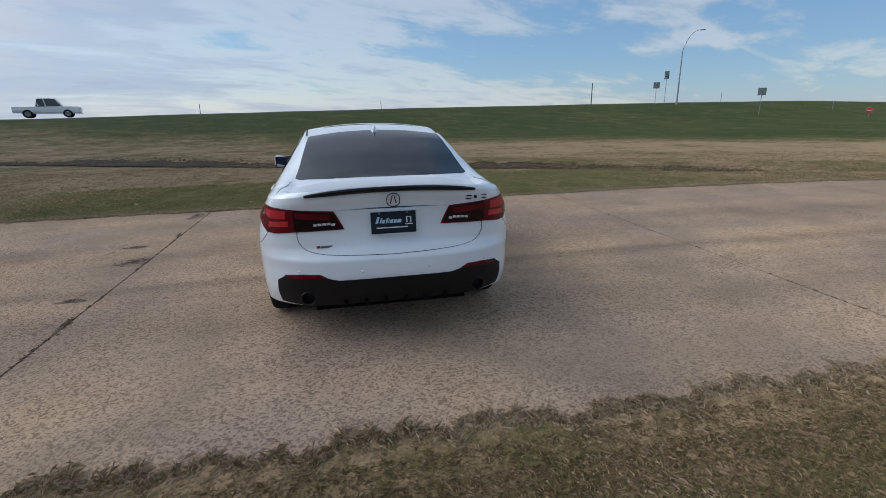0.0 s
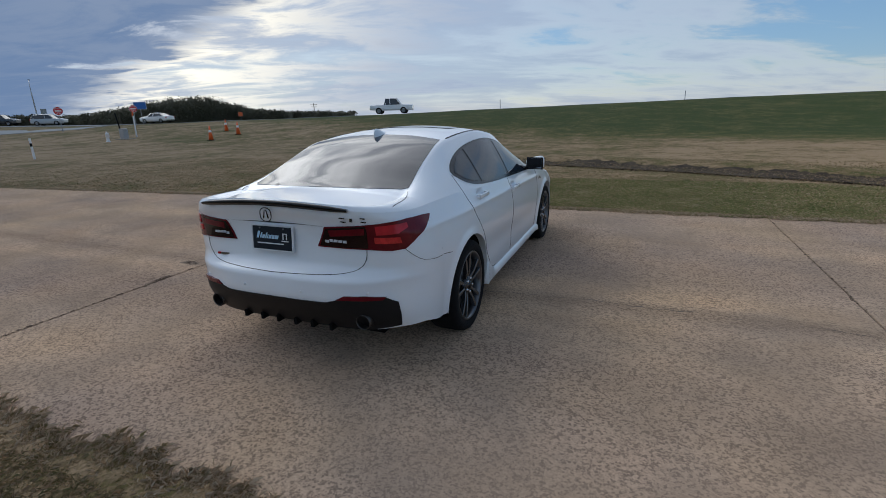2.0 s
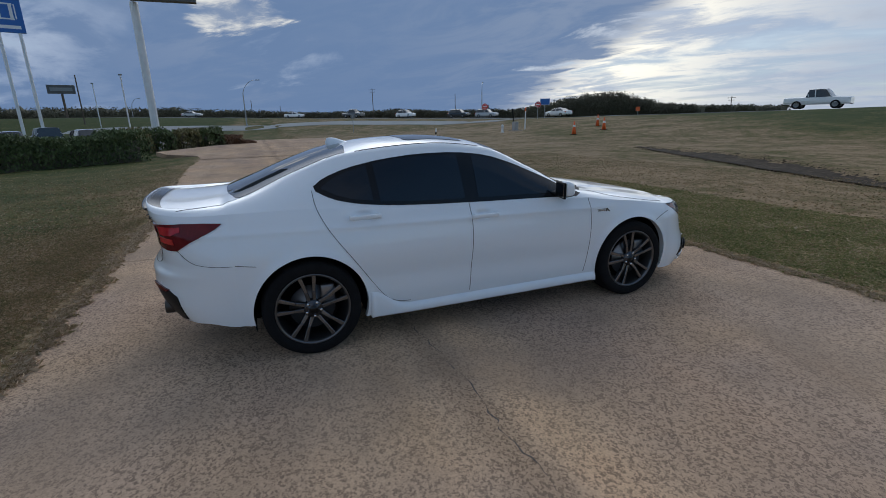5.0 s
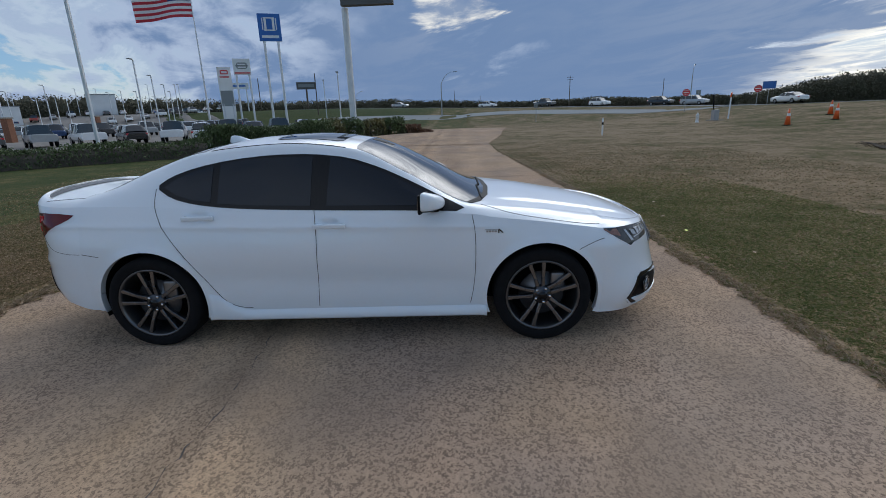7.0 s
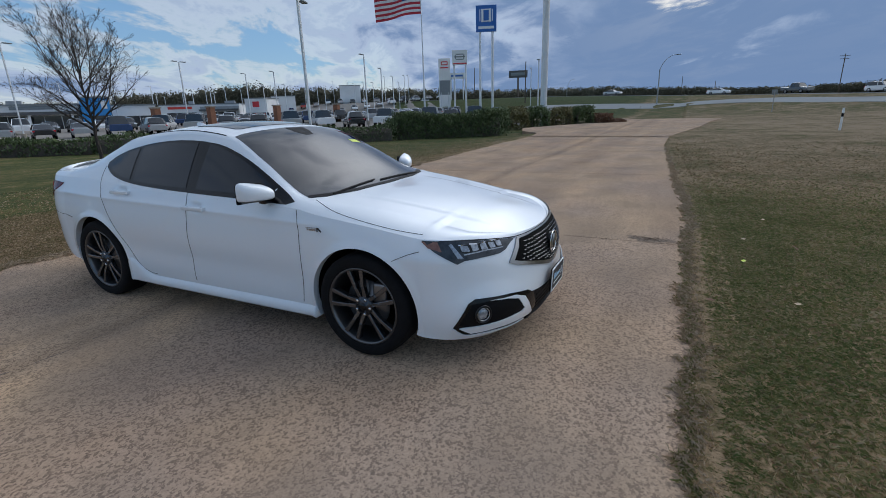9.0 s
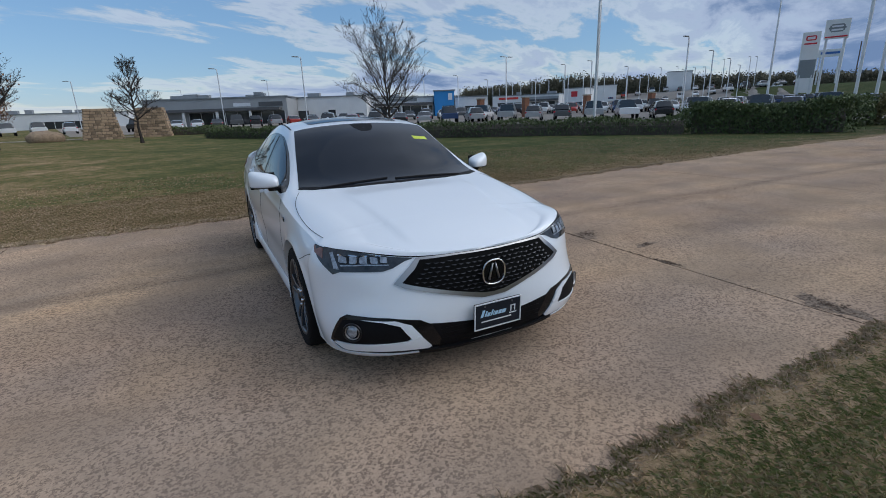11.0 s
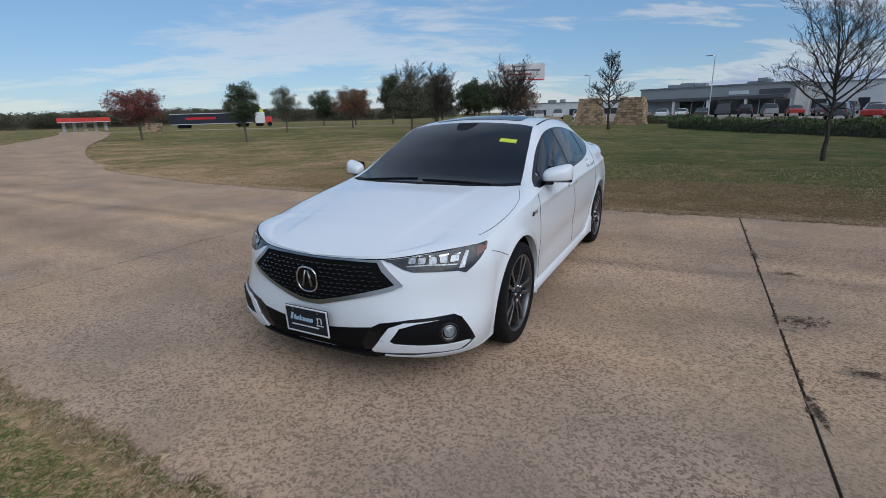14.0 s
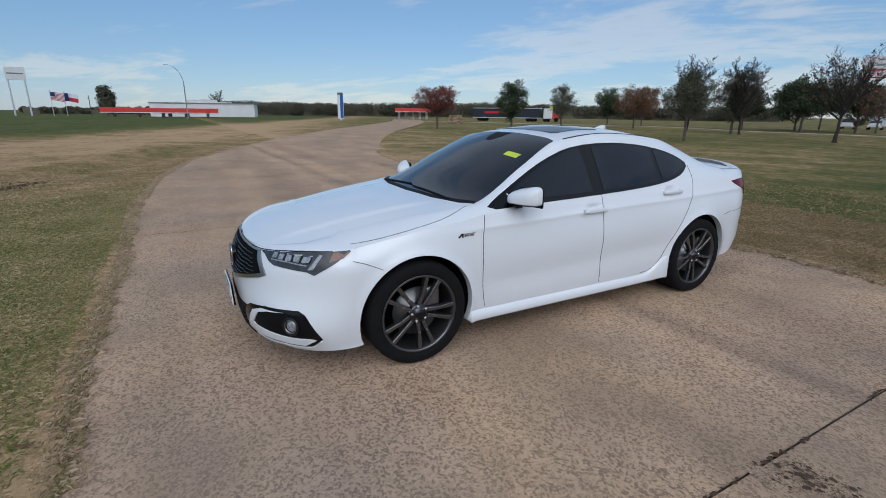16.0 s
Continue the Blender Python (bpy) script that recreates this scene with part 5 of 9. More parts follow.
for flip in (False, True):
    pod = on_front((0.385, 0.392), (0.446, 0.426), (0.597, 0.446), (0.725, 0.452), (0.772, 0.448, 2.09), (0.802, 0.427, 2.06), (0.835, 0.341, 2.017), (0.846, 0.29, 1.988), (0.795, 0.240, 2.03), (0.706, 0.231), (0.563, 0.228), (0.345, 0.222), (0.335, 0.30))
    bezel = patch("fog_lamp_bezel", pod, s_front_full, M_GLOSS, car, "gloss black fog lamp surround", lift=0.006, cut=(0.03, 0.06), flip=flip)
    mesh_in = on_front((0.564, 0.414), (0.710, 0.433), (0.783, 0.419, 2.08), (0.826, 0.315, 2.015), (0.804, 0.302, 2.04), (0.696, 0.306), (0.519, 0.316), (0.503, 0.328))
    patch("fog_mesh", mesh_in, s_front_full, M_TRIM, bezel, "black honeycomb insert", lift=0.0075, cut=(0.03, 0.06), flip=flip)
    for blade in (on_front((0.725, 0.438), (0.566, 0.430), (0.491, 0.401), (0.440, 0.334), (0.494, 0.325), (0.550, 0.403), (0.626, 0.424)),
                  on_front((0.442, 0.333), (0.384, 0.265), (0.402, 0.256), (0.505, 0.288), (0.519, 0.312), (0.496, 0.3245)),
                  on_front((0.404, 0.2555), (0.560, 0.256), (0.688, 0.259), (0.777, 0.26, 2.06), (0.823, 0.288, 2.012), (0.810, 0.297, 2.032), (0.696, 0.303), (0.521, 0.3115), (0.507, 0.288))):
        patch("bumper_blade", blade, s_front_full, M_PAINT, car, "white blade round the fog lamp", lift=0.014, cut=(0.03, 0.06), flip=flip)
    edge = on_front((0.372, 0.233), (0.56, 0.2325), (0.70, 0.235), (0.785, 0.2415, 2.03), (0.845, 0.284, 1.985))
    patch("blade_edge", strip(dense(*edge), 0.006), s_front_full, M_PAINT, car, "thin white edge under the blade", lift=0.012, cut=(0.05, 5), flip=flip)
    a, w = find_front(0.772, 0.366)
    p = front(a, w)
    n = Vector((0.62, 0.78, 0)).normalized()
    bm = bmesh.new()
    lathe(bm, [(0.056, 0.008), (0.054, 0.016), (0.050, 0.016), (0.046, 0.010), (0.040, 0.004), (0.0, 0.002)], m=Matrix.Translation(p) @ n.to_track_quat("X", "Z").to_matrix().to_4x4(), sides=28)
    if flip:
        for v in bm.verts:
            v.co.x = -v.co.x
    fog = part("fog_lamp", bm, M_GRILLE, car, "round fog lamp", smooth=True)
    bm = bmesh.new()
    bmesh.ops.create_uvsphere(bm, u_segments=20, v_segments=10, radius=0.036, matrix=Matrix.Translation(p + n * 0.001) @ n.to_track_quat("X", "Z").to_matrix().to_4x4() @ Matrix.Diagonal((0.4, 1, 1, 1)))
    if flip:
        for v in bm.verts:
            v.co.x = -v.co.x
    part("fog_lens", bm, M_LENS, fog, "clear round lens", smooth=True)
    bm = bmesh.new()
    lathe(bm, [(0.043, 0.010), (0.041, 0.016), (0.037, 0.014), (0.036, 0.006)], m=Matrix.Translation(p) @ n.to_track_quat("X", "Z").to_matrix().to_4x4(), sides=28)
    if flip:
        for v in bm.verts:
            v.co.x = -v.co.x
    part("fog_ring", bm, M_CHROME, fog, "chrome ring round the lens", smooth=True)

# rear: diffuser, exhausts, spoiler lip, lettering, sensors
dif = on_rear((0.0, 0.530), (0.37, 0.532), (0.427, 0.546), (0.484, 0.566), (0.60, 0.565), (0.735, 0.556, -2.30), (0.785, 0.515, -2.24), (0.782, 0.43, -2.22), (0.772, 0.338, -2.20), (0.60, 0.320), (0.45, 0.316), (0.0, 0.316))
diffuser = patch("rear_diffuser", both_ways(dif), s_rear_full, M_DIFF, car, "black rear diffuser panel", lift=0.006, cut=(0.03, 0.06))
for x in (-0.34, -0.20, -0.07, 0.07, 0.20, 0.34):
    bm = bmesh.new()
    box(bm, x, -2.280, 0.334, 0.022, 0.10, 0.045, 0.005)
    part("diffuser_fin", bm, M_VOID, diffuser)
for s in (-1, 1):
    bm = bmesh.new()
    m = Matrix.Translation((s * 0.575, -2.300, 0.400)) @ Matrix.Rotation(radians(-90), 4, "Z")
    lathe(bm, [(0.044, -0.16), (0.048, 0.0), (0.048, 0.028), (0.044, 0.030), (0.043, 0.02), (0.040, -0.12), (0.001, -0.12)], m=m, sides=30)
    part("exhaust_tip", bm, M_EXHAUST, car, "round dark exhaust tip", smooth=True)
rows = []
for x in np.linspace(-0.545, 0.545, 45):
    a, w = find_rear(abs(x), 1.10)
    p = rear(a, 1.0)
    y0 = float(np.interp(abs(x), top_rear, [plan_curve(k, 0.806, 0.53, 4.0, 2.8)[1] for k in np.linspace(0, 1, 200)]))
    yy = YR - y0
    thin = 0.35 + 0.65 * (1 - (abs(x) / 0.56) ** 6)
    zz = 1.10 - 0.065 * (x / 0.806) ** 2
    rows.append([Vector((x, yy + 0.085, zz + 0.004)), Vector((x, yy + 0.03, zz + 0.014 * thin)), Vector((x, yy - 0.012, zz + 0.022 * thin)), Vector((x, yy - 0.022, zz + 0.014 * thin)),
                 Vector((x, yy - 0.012, zz - 0.012 * thin)), Vector((x, yy + 0.01, zz - 0.012))])
bm, _ = sheet(rows)
bmesh.ops.recalc_face_normals(bm, faces=bm.faces[:])
part("trunk_spoiler", bm, M_GLOSS, car, "gloss black trunk lip spoiler", smooth=True)
# a thin dark strip is drawn for the shade along the ledge over the plate
ledge = on_rear((0.0, 0.979), (0.30, 0.977), (0.365, 0.973), (0.365, 0.969), (0.30, 0.972), (0.0, 0.974))
patch("trunk_ledge", both_ways(ledge), s_rear_full, M_SEAM, car, "dark strip drawn as the shade above the plate recess", lift=0.002, cut=(0.05, 5))
for k, (x, w) in enumerate(((0.500, 0.046), (0.556, 0.042), (0.612, 0.050))):
    for dz, hh in ((0.014, 0.006), (0.0, 0.006)) if k != 1 else ((0.007, 0.02),):
        a1, w1 = find_rear(x, 1.005 + dz * 1.5)
        p = rear(a1, w1)
        bm = bmesh.new()
        box(bm, p.x, p.y - 0.004, p.z, w * (0.9 if k != 1 else 0.4), 0.006, hh, turn=-12)
        part("model_badge_bar", bm, M_BADGE, car, "dark chrome model badge bar")
a1, w1 = find_rear(0.43, 0.745)
p = rear(a1, w1)
bm = bmesh.new()
box(bm, -p.x, p.y - 0.003, p.z, 0.075, 0.006, 0.014, turn=3)
part("trim_badge", bm, M_CHROME, car, "small chrome trim badge")
bm = bmesh.new()
box(bm, -p.x - 0.052, p.y - 0.003, p.z, 0.022, 0.007, 0.014, turn=4)
part("trim_badge_mark", bm, M_RED, car, "small red trim badge mark")
for x in (0.62, 0.22, -0.22, -0.62):
    a1, w1 = find_rear(abs(x), 0.585)
    p = rear(a1, w1)
    bm = bmesh.new()
    bmesh.ops.create_uvsphere(bm, u_segments=12, v_segments=6, radius=0.009, matrix=Matrix.Translation((math.copysign(p.x, x), p.y, p.z)))
    part("parking_sensor", bm, M_WHITE, car, smooth=True)

# side details
for s in (1, -1):
    for y, z in HANDLES:
        x = float(flank(y - 0.16, z))
        bm = bmesh.new()
        box(bm, s * (x + 0.026), y, z - 0.002, 0.018, 0.225, 0.032, 0.008)
        box(bm, s * (x + 0.014), y + 0.09, z - 0.002, 0.04, 0.03, 0.030, 0.006)
        box(bm, s * (x + 0.014), y - 0.09, z - 0.002, 0.04, 0.03, 0.030, 0.006)
        part("door_handle", bm, M_PAINT, car, "white pull door handle", smooth=True)
    # mirror
    def shell_of(z_lo, z_hi, grow):
        bm = bmesh.new()
        bmesh.ops.create_uvsphere(bm, u_segments=32, v_segments=18, radius=1)
        for v in bm.verts:
            c = v.co.copy()
            k = [math.copysign(abs(t) ** e_, t) for t, e_ in zip(c, (0.50, 0.72, 0.46))]
            deep = 0.82 + 0.18 * k[0]
            fwd = (0.100 if c.y > 0 else 0.030) * k[1] * (1 - 0.30 * max(0.0, k[0])) * grow
            z = 1.026 + (0.082 if c.z > 0 else 0.066) * k[2] * deep * grow - (0.022 * max(0.0, k[1]) if c.z > 0 else 0.0) + 0.008 * k[0]
            v.co = Vector((s * (0.952 + 0.104 * k[0] * grow), 0.612 + fwd - 0.030 * k[0], min(z_hi, max(z_lo, z))))
        bmesh.ops.recalc_face_normals(bm, faces=bm.faces[:])
        return bm
    mirror = part("door_mirror", shell_of(0.986, 1.2, 1.0), M_PAINT, car, "white door mirror with black base", smooth=True)
    part("mirror_base", shell_of(0.90, 0.984, 0.985), M_GLOSS, mirror, "gloss black lower shell", smooth=True)
    bm = bmesh.new()
    box(bm, s * 0.885, 0.655, 0.972, 0.09, 0.06, 0.035, 0.012)
    part("mirror_arm", bm, M_GLOSS, mirror, smooth=True)
    bm = bmesh.new()
    box(bm, s * 0.955, 0.583, 1.026, 0.188, 0.016, 0.126, 0.007, turn=-14 * s)
    rim = part("mirror_rim", bm, M_TRIM, mirror, "black rim round the mirror glass")
    bm = bmesh.new()
    box(bm, s * 0.953, 0.573, 1.026, 0.166, 0.004, 0.106, 0.001, turn=-14 * s)
    part("mirror_glass", bm, M_MIRROR, rim, "mirror glass coloured dark for its reflection")
    # fender badge
    x = float(flank(1.055, 0.812))
    bm = bmesh.new()
    for k, (by, bw) in enumerate(((1.062, 0.016), (1.042, 0.013), (1.024, 0.014), (1.006, 0.012))):
        box(bm, s * (x + 0.0025), by, 0.811, 0.005, bw, 0.012, 0.001)
    box(bm, s * (x + 0.0025), 1.040, 0.8235, 0.005, 0.10, 0.003)
    part("fender_badge", bm, M_CHROME, car, "small chrome fender badge")
    bm = bmesh.new()
    box(bm, s * (x + 0.003), 1.100, 0.813, 0.007, 0.036, 0.007, lean=Matrix.Rotation(radians(-42), 4, "X"))
    box(bm, s * (x + 0.003), 1.084, 0.813, 0.006, 0.007, 0.026)
    part("fender_badge_mark", bm, M_BADGE, car, "dark leaning mark")
    # skirt
    rows = []
    for y in np.linspace(1.0, -0.985, 80):
        kick = float(smooth(-y, 0.68, 0.97))
        zt, zb_, out = 0.272 + 0.13 * kick ** 1.4, 0.198 + 0.01 * kick, 0.021 - 0.006 * kick
        fx = float(flank(y, zt)) + 0.001
        rows.append([Vector((s * px, y, pz)) for px, pz in ((fx, zt), (fx + out * 0.55, zt - 0.012), (fx + out, zt - 0.035), (fx + out * 1.05, zb_ + 0.012), (fx + out * 0.8, zb_), (fx - 0.09, zb_ - 0.004))])
    bm, g = sheet(rows)
    bm.faces.new(g[0])
    bm.faces.new(g[-1])
    bmesh.ops.recalc_face_normals(bm, faces=bm.faces[:])
    part("side_skirt", bm, M_PAINT, car, "white flared side skirt", smooth=True)

# antenna fin
bm = bmesh.new()
rows = []
for t in np.linspace(0, 1, 14):
    y = -0.885 - 0.19 * t
    h = 0.066 * math.sin(min(1, t * 1.15) * math.pi / 2) ** 1.6 * (1 if t < 0.92 else (1 - t) / 0.08 * 0.6 + 0.4)
    w = 0.030 * math.sin(math.pi * (0.12 + 0.8 * t)) ** 0.7
    base = over(0, y) - 0.004
    rows.append([Vector((-w, y, base)), Vector((-w * 0.75, y, base + h * 0.35)), Vector((-w * 0.18, y - 0.012 * t, base + h * 0.95)), Vector((0, y - 0.015 * t, base + h)),
                 Vector((w * 0.18, y - 0.012 * t, base + h * 0.95)), Vector((w * 0.75, y, base + h * 0.35)), Vector((w, y, base))])
bm.free()
bm, g = sheet(rows)
bm.faces.new(g[-1])
bmesh.ops.recalc_face_normals(bm, faces=bm.faces[:])
part("antenna_fin", bm, M_PAINT, car, "white shark-fin antenna", smooth=True)

eye_box = [(0.0, 0.135), (0.10, 0.135), (0.085, 0.22), (0.045, 0.29), (0.0, 0.295)]
patch("sensor_housing", eye_box + [(-x, y) for x, y in reversed(eye_box) if x > 0], s_top, M_TRIM, car, "black camera housing behind the glass", lift=0.0045, cut=(5, 5))
# wipers and cowl
for x0, x1, y1 in ((-0.55, 0.02, 0.968), (0.08, 0.60, 0.950)):
    n, rows = 14, []
    for k in range(n + 1):
        x = x0 + (x1 - x0) * k / n
        y = 1.005 - 0.03 * abs(x) + (y1 - 0.985) * (1 - k / n if x0 > 0 else k / n) * 1.0
        p = Vector((x, y, over(x, y) + 0.014))
        rows.append([p + Vector(q) for q in ((0, 0.006, -0.010), (0, 0.005, -0.002), (0, 0, 0.001), (0, -0.005, -0.002), (0, -0.006, -0.010))])
    bm, _ = sheet(rows)
    part("wiper", bm, M_TRIM, car, "black windshield wiper", smooth=True)
cowl = [(0.0, 1.065), (0.4, 1.04), (0.66, 0.975), (0.755, 0.905), (0.738, 0.875), (0.60, 0.948), (0.35, 1.005), (0.0, 1.025)]
patch("cowl", cowl + [(-x, y) for x, y in reversed(cowl) if x > 0], s_top, M_TRIM, car, "black cowl below the windshield", lift=0.004, cut=(0.08, 5))
stick = patch("windshield_sticker", [(-0.54, 0.41), (-0.40, 0.425), (-0.40, 0.375), (-0.54, 0.36)], s_top, M_LIME, car, "yellow-green windshield sticker", lift=0.0045, cut=(5, 5))

# wheels: tyre, rim with five twin spokes, brake disc
def wheel_meshes():
    out = {}
    bm = bmesh.new()
    lathe(bm, [(0.252, -0.105), (0.268, -0.116), (0.30, -0.121), (0.325, -0.113), (0.336, -0.095), (0.340, -0.05), (0.3405, 0.0), (0.340, 0.05), (0.336, 0.095),
               (0.325, 0.113), (0.300, 0.1205), (0.268, 0.117), (0.254, 0.108), (0.250, 0.098)], sides=72)
    out["tyre"] = bm
    bm = bmesh.new()
    lathe(bm, [(0.253, 0.104), (0.258, 0.109), (0.255, 0.114), (0.246, 0.112), (0.240, 0.104), (0.235, 0.088), (0.226, 0.02), (0.220, -0.10)], sides=72)
    out["rim"] = bm
    return out


def spoke_mesh():
    bm = bmesh.new()
    for s in (-1, 1):
        for (ra, rb, wa, wb, oa, ob, xa, xb) in ((0.045, 0.125, 0.028, 0.021, 0.017, 0.027, 0.088, 0.102), (0.125, 0.246, 0.021, 0.029, 0.027, 0.050, 0.102, 0.108)):
            q = []
            for r, w, o, x in ((ra, wa, oa, xa), (rb, wb, ob, xb)):
                for dx, dw in ((-0.034, 1.25), (0.0, 1.0)):
                    for t in (-1, 1):
                        q.append(bm.verts.new((x + dx, s * o + t * w * dw * 0.5, r)))
            for f in ((0, 1, 5, 4), (2, 6, 7, 3), (0, 4, 6, 2), (1, 3, 7, 5), (0, 2, 3, 1), (4, 5, 7, 6)):
                bm.faces.new([q[k] for k in f])
    bmesh.ops.recalc_face_normals(bm, faces=bm.faces[:])
    bmesh.ops.bevel(bm, geom=bm.edges[:], offset=0.0025, segments=1, affect="EDGES")
    return bm


def simple_mesh(name, bm, material, smooth_it=True):
    me = bpy.data.meshes.new(name)
    if smooth_it:
        for f in bm.faces:
            f.smooth = True
    bm.to_mesh(me)
    bm.free()
    me.materials.append(material)
    return me


wm = wheel_meshes()
ME_TYRE, ME_RIM = simple_mesh("tyre", wm["tyre"], M_RUBBER), simple_mesh("rim", wm["rim"], M_RIM)
ME_SPOKE = simple_mesh("spoke", spoke_mesh(), M_SPOKE, False)
bm = bmesh.new()
lathe(bm, [(0.158, 0.03), (0.158, 0.042), (0.07, 0.044), (0.062, 0.085), (0.001, 0.086)], sides=40)
ME_DISC = simple_mesh("brake_disc", bm, M_STEEL)
bm = bmesh.new()
lathe(bm, [(0.068, 0.06), (0.066, 0.09), (0.054, 0.098), (0.033, 0.100), (0.031, 0.106), (0.001, 0.108)], sides=30)
ME_HUB = simple_mesh("hub", bm, M_BADGE)
bm = bmesh.new()
lathe(bm, [(0.030, 0.104), (0.027, 0.111), (0.001, 0.112)], sides=24)
ME_CAP = simple_mesh("centre_cap", bm, M_GLOSS)
bm = bmesh.new()
lathe(bm, [(0.0105, 0.085), (0.0105, 0.104), (0.008, 0.108), (0.001, 0.108)], sides=8)
ME_NUT = simple_mesh("lug_nut", bm, M_BRIGHT)
bm = bmesh.new()
box(bm, 0.035, 0.11, 0.09, 0.07, 0.10, 0.13, 0.015)
ME_CALIPER = simple_mesh("caliper", bm, M_STEEL)
bm = bmesh.new()
lathe(bm, [(0.228, -0.098), (0.001, -0.098)], sides=40)
ME_BACK = simple_mesh("wheel_backing", bm, M_VOID)
SPIN = {(1, 1): 10, (1, -1): 6, (-1, 1): -24, (-1, -1): 31}
for s in (1, -1):
    for f in (1, -1):
        wheel = new("wheel", ME_RIM)
        wheel.parent = car
        wheel["label"] = "black tyre on a dark grey twin-spoke alloy wheel"
        turn = Matrix.Rotation(radians(SPIN[(s, f)]), 4, "X")
        wheel.matrix_local = Matrix.Translation((s * 0.806, f * HUB_Y, 0.3405)) @ (Matrix() if s > 0 else Matrix.Rotation(math.pi, 4, "Z"))
        for name, me in (("tyre", ME_TYRE), ("brake_disc", ME_DISC), ("hub", ME_HUB), ("centre_cap", ME_CAP), ("caliper", ME_CALIPER), ("wheel_backing", ME_BACK)):
            o = new(name, me)
            o.parent = wheel
        for k in range(5):
            o = new("spoke", ME_SPOKE)
            o.parent = wheel
            o.matrix_local = turn @ Matrix.Rotation(2 * math.pi * k / 5, 4, "X")
            o = new("lug_nut", ME_NUT)
            o.parent = wheel
            o.matrix_local = turn @ Matrix.Rotation(2 * math.pi * (k + 0.5) / 5, 4, "X") @ Matrix.Translation((0, 0, 0.052))

# ---- surroundings ----
M_BARK = mat("grey_brown_bark", (0.105, 0.085, 0.068), 0.9, var=0.35, scale=8, bump=0.6, bump_scale=40)
M_DARKBARK = mat("dark_winter_bark", (0.052, 0.043, 0.038), 0.95, var=0.35, scale=8, bump=0.5, bump_scale=40, spec=0.2)
M_DARKLEAF = mat("dark_evergreen_leaves", (0.040, 0.058, 0.022), 0.75, var=0.4, scale=1.5, island=0.35)
M_OLIVELEAF = mat("grey_olive_leaves", (0.085, 0.085, 0.052), 0.8, var=0.35, scale=1.5, island=0.35)
M_BROWNLEAF = mat("rust_brown_leaves", (0.15, 0.075, 0.040), 0.8, var=0.4, scale=1.5, island=0.35)
M_REDLEAF = mat("dull_red_leaves", (0.17, 0.048, 0.036), 0.8, var=0.4, scale=1.5, island=0.35)
M_HEDGE = mat("hedge_leaves", (0.078, 0.104, 0.036), 0.75, var=0.45, scale=1.2, island=0.4)
M_SHRUBDRY = mat("dry_shrub_leaves", (0.15, 0.13, 0.05), 0.8, var=0.45, scale=2, island=0.4)
M_WOODS = mat("winter_woods", (0.105, 0.098, 0.070), 0.95, var=0.4, scale=0.12, island=0.15, spec=0.1)
M_GALV = mat("pale_painted_steel", (0.62, 0.64, 0.66), 0.45, 0.2, var=0.1, scale=2)
M_GREYPOLE = mat("grey_galvanized_steel", (0.33, 0.34, 0.35), 0.5, 0.5, var=0.15, scale=2)
M_TIMBER = mat("weathered_timber", (0.10, 0.08, 0.06), 0.9, var=0.3)
M_ASPHALT = blend_mat("pale_highway", [(0.35, (0.34, 0.335, 0.32)), (0.65, (0.44, 0.43, 0.41))], [(0.15, 0.5), (3.0, 0.5)], bump=0.2)
M_LOT = blend_mat("parking_concrete", [(0.35, (0.24, 0.215, 0.19)), (0.65, (0.36, 0.32, 0.28))], [(0.08, 0.5), (1.0, 0.5)], bump=0.2)
M_PATH = blend_mat("pale_path", [(0.35, (0.33, 0.29, 0.24)), (0.65, (0.45, 0.40, 0.33))], [(0.5, 0.5), (6.0, 0.5)], bump=0.2)
M_CONE = mat("orange_plastic", (0.75, 0.13, 0.03), 0.5, var=0.15)
M_SIGNRED = mat("red_sign_face", (0.52, 0.02, 0.03), 0.4, var=0.1)
M_SIGNBLUE = mat("blue_sign_face", (0.02, 0.12, 0.42), 0.4, var=0.1)
M_SIGNBACK = mat("grey_sign_back", (0.22, 0.24, 0.25), 0.5, 0.4, var=0.15)
M_WALLWHITE = mat("white_metal_wall", (0.72, 0.73, 0.73), 0.5, var=0.08, scale=0.5)
M_WALLGREY = mat("grey_panel_wall", (0.33, 0.34, 0.345), 0.55, var=0.1, scale=0.4)
M_NAVY = mat("dark_navy_panel", (0.018, 0.022, 0.035), 0.5, var=0.2, scale=0.5)
M_WALLDARK = mat("dark_canopy", (0.09, 0.092, 0.095), 0.6, var=0.2, scale=0.5)
M_BLUEWALL = mat("bright_blue_panel", (0.03, 0.24, 0.58), 0.4, var=0.08, scale=0.5)
M_REDWALL = mat("red_fascia", (0.62, 0.05, 0.035), 0.45, var=0.1, scale=0.5)
M_SHOPGLASS = mat("dark_shop_glass", (0.03, 0.035, 0.04), 0.08, var=0.2, spec=0.8)
M_STONE = mat("tan_field_stone", (0.33, 0.235, 0.15), 0.85, var=0.4, scale=4, bump=0.6, bump_scale=14, piece=0.4)
M_BRICK = mat("red_brown_brick", (0.21, 0.095, 0.055), 0.9, var=0.35, scale=9, bump=0.4, bump_scale=20)
M_MORTAR = mat("dark_mortar", (0.12, 0.10, 0.08), 0.95, var=0.3)
M_BOARD = mat("pale_billboard_face", (0.74, 0.70, 0.70), 0.6, var=0.08, scale=0.3)
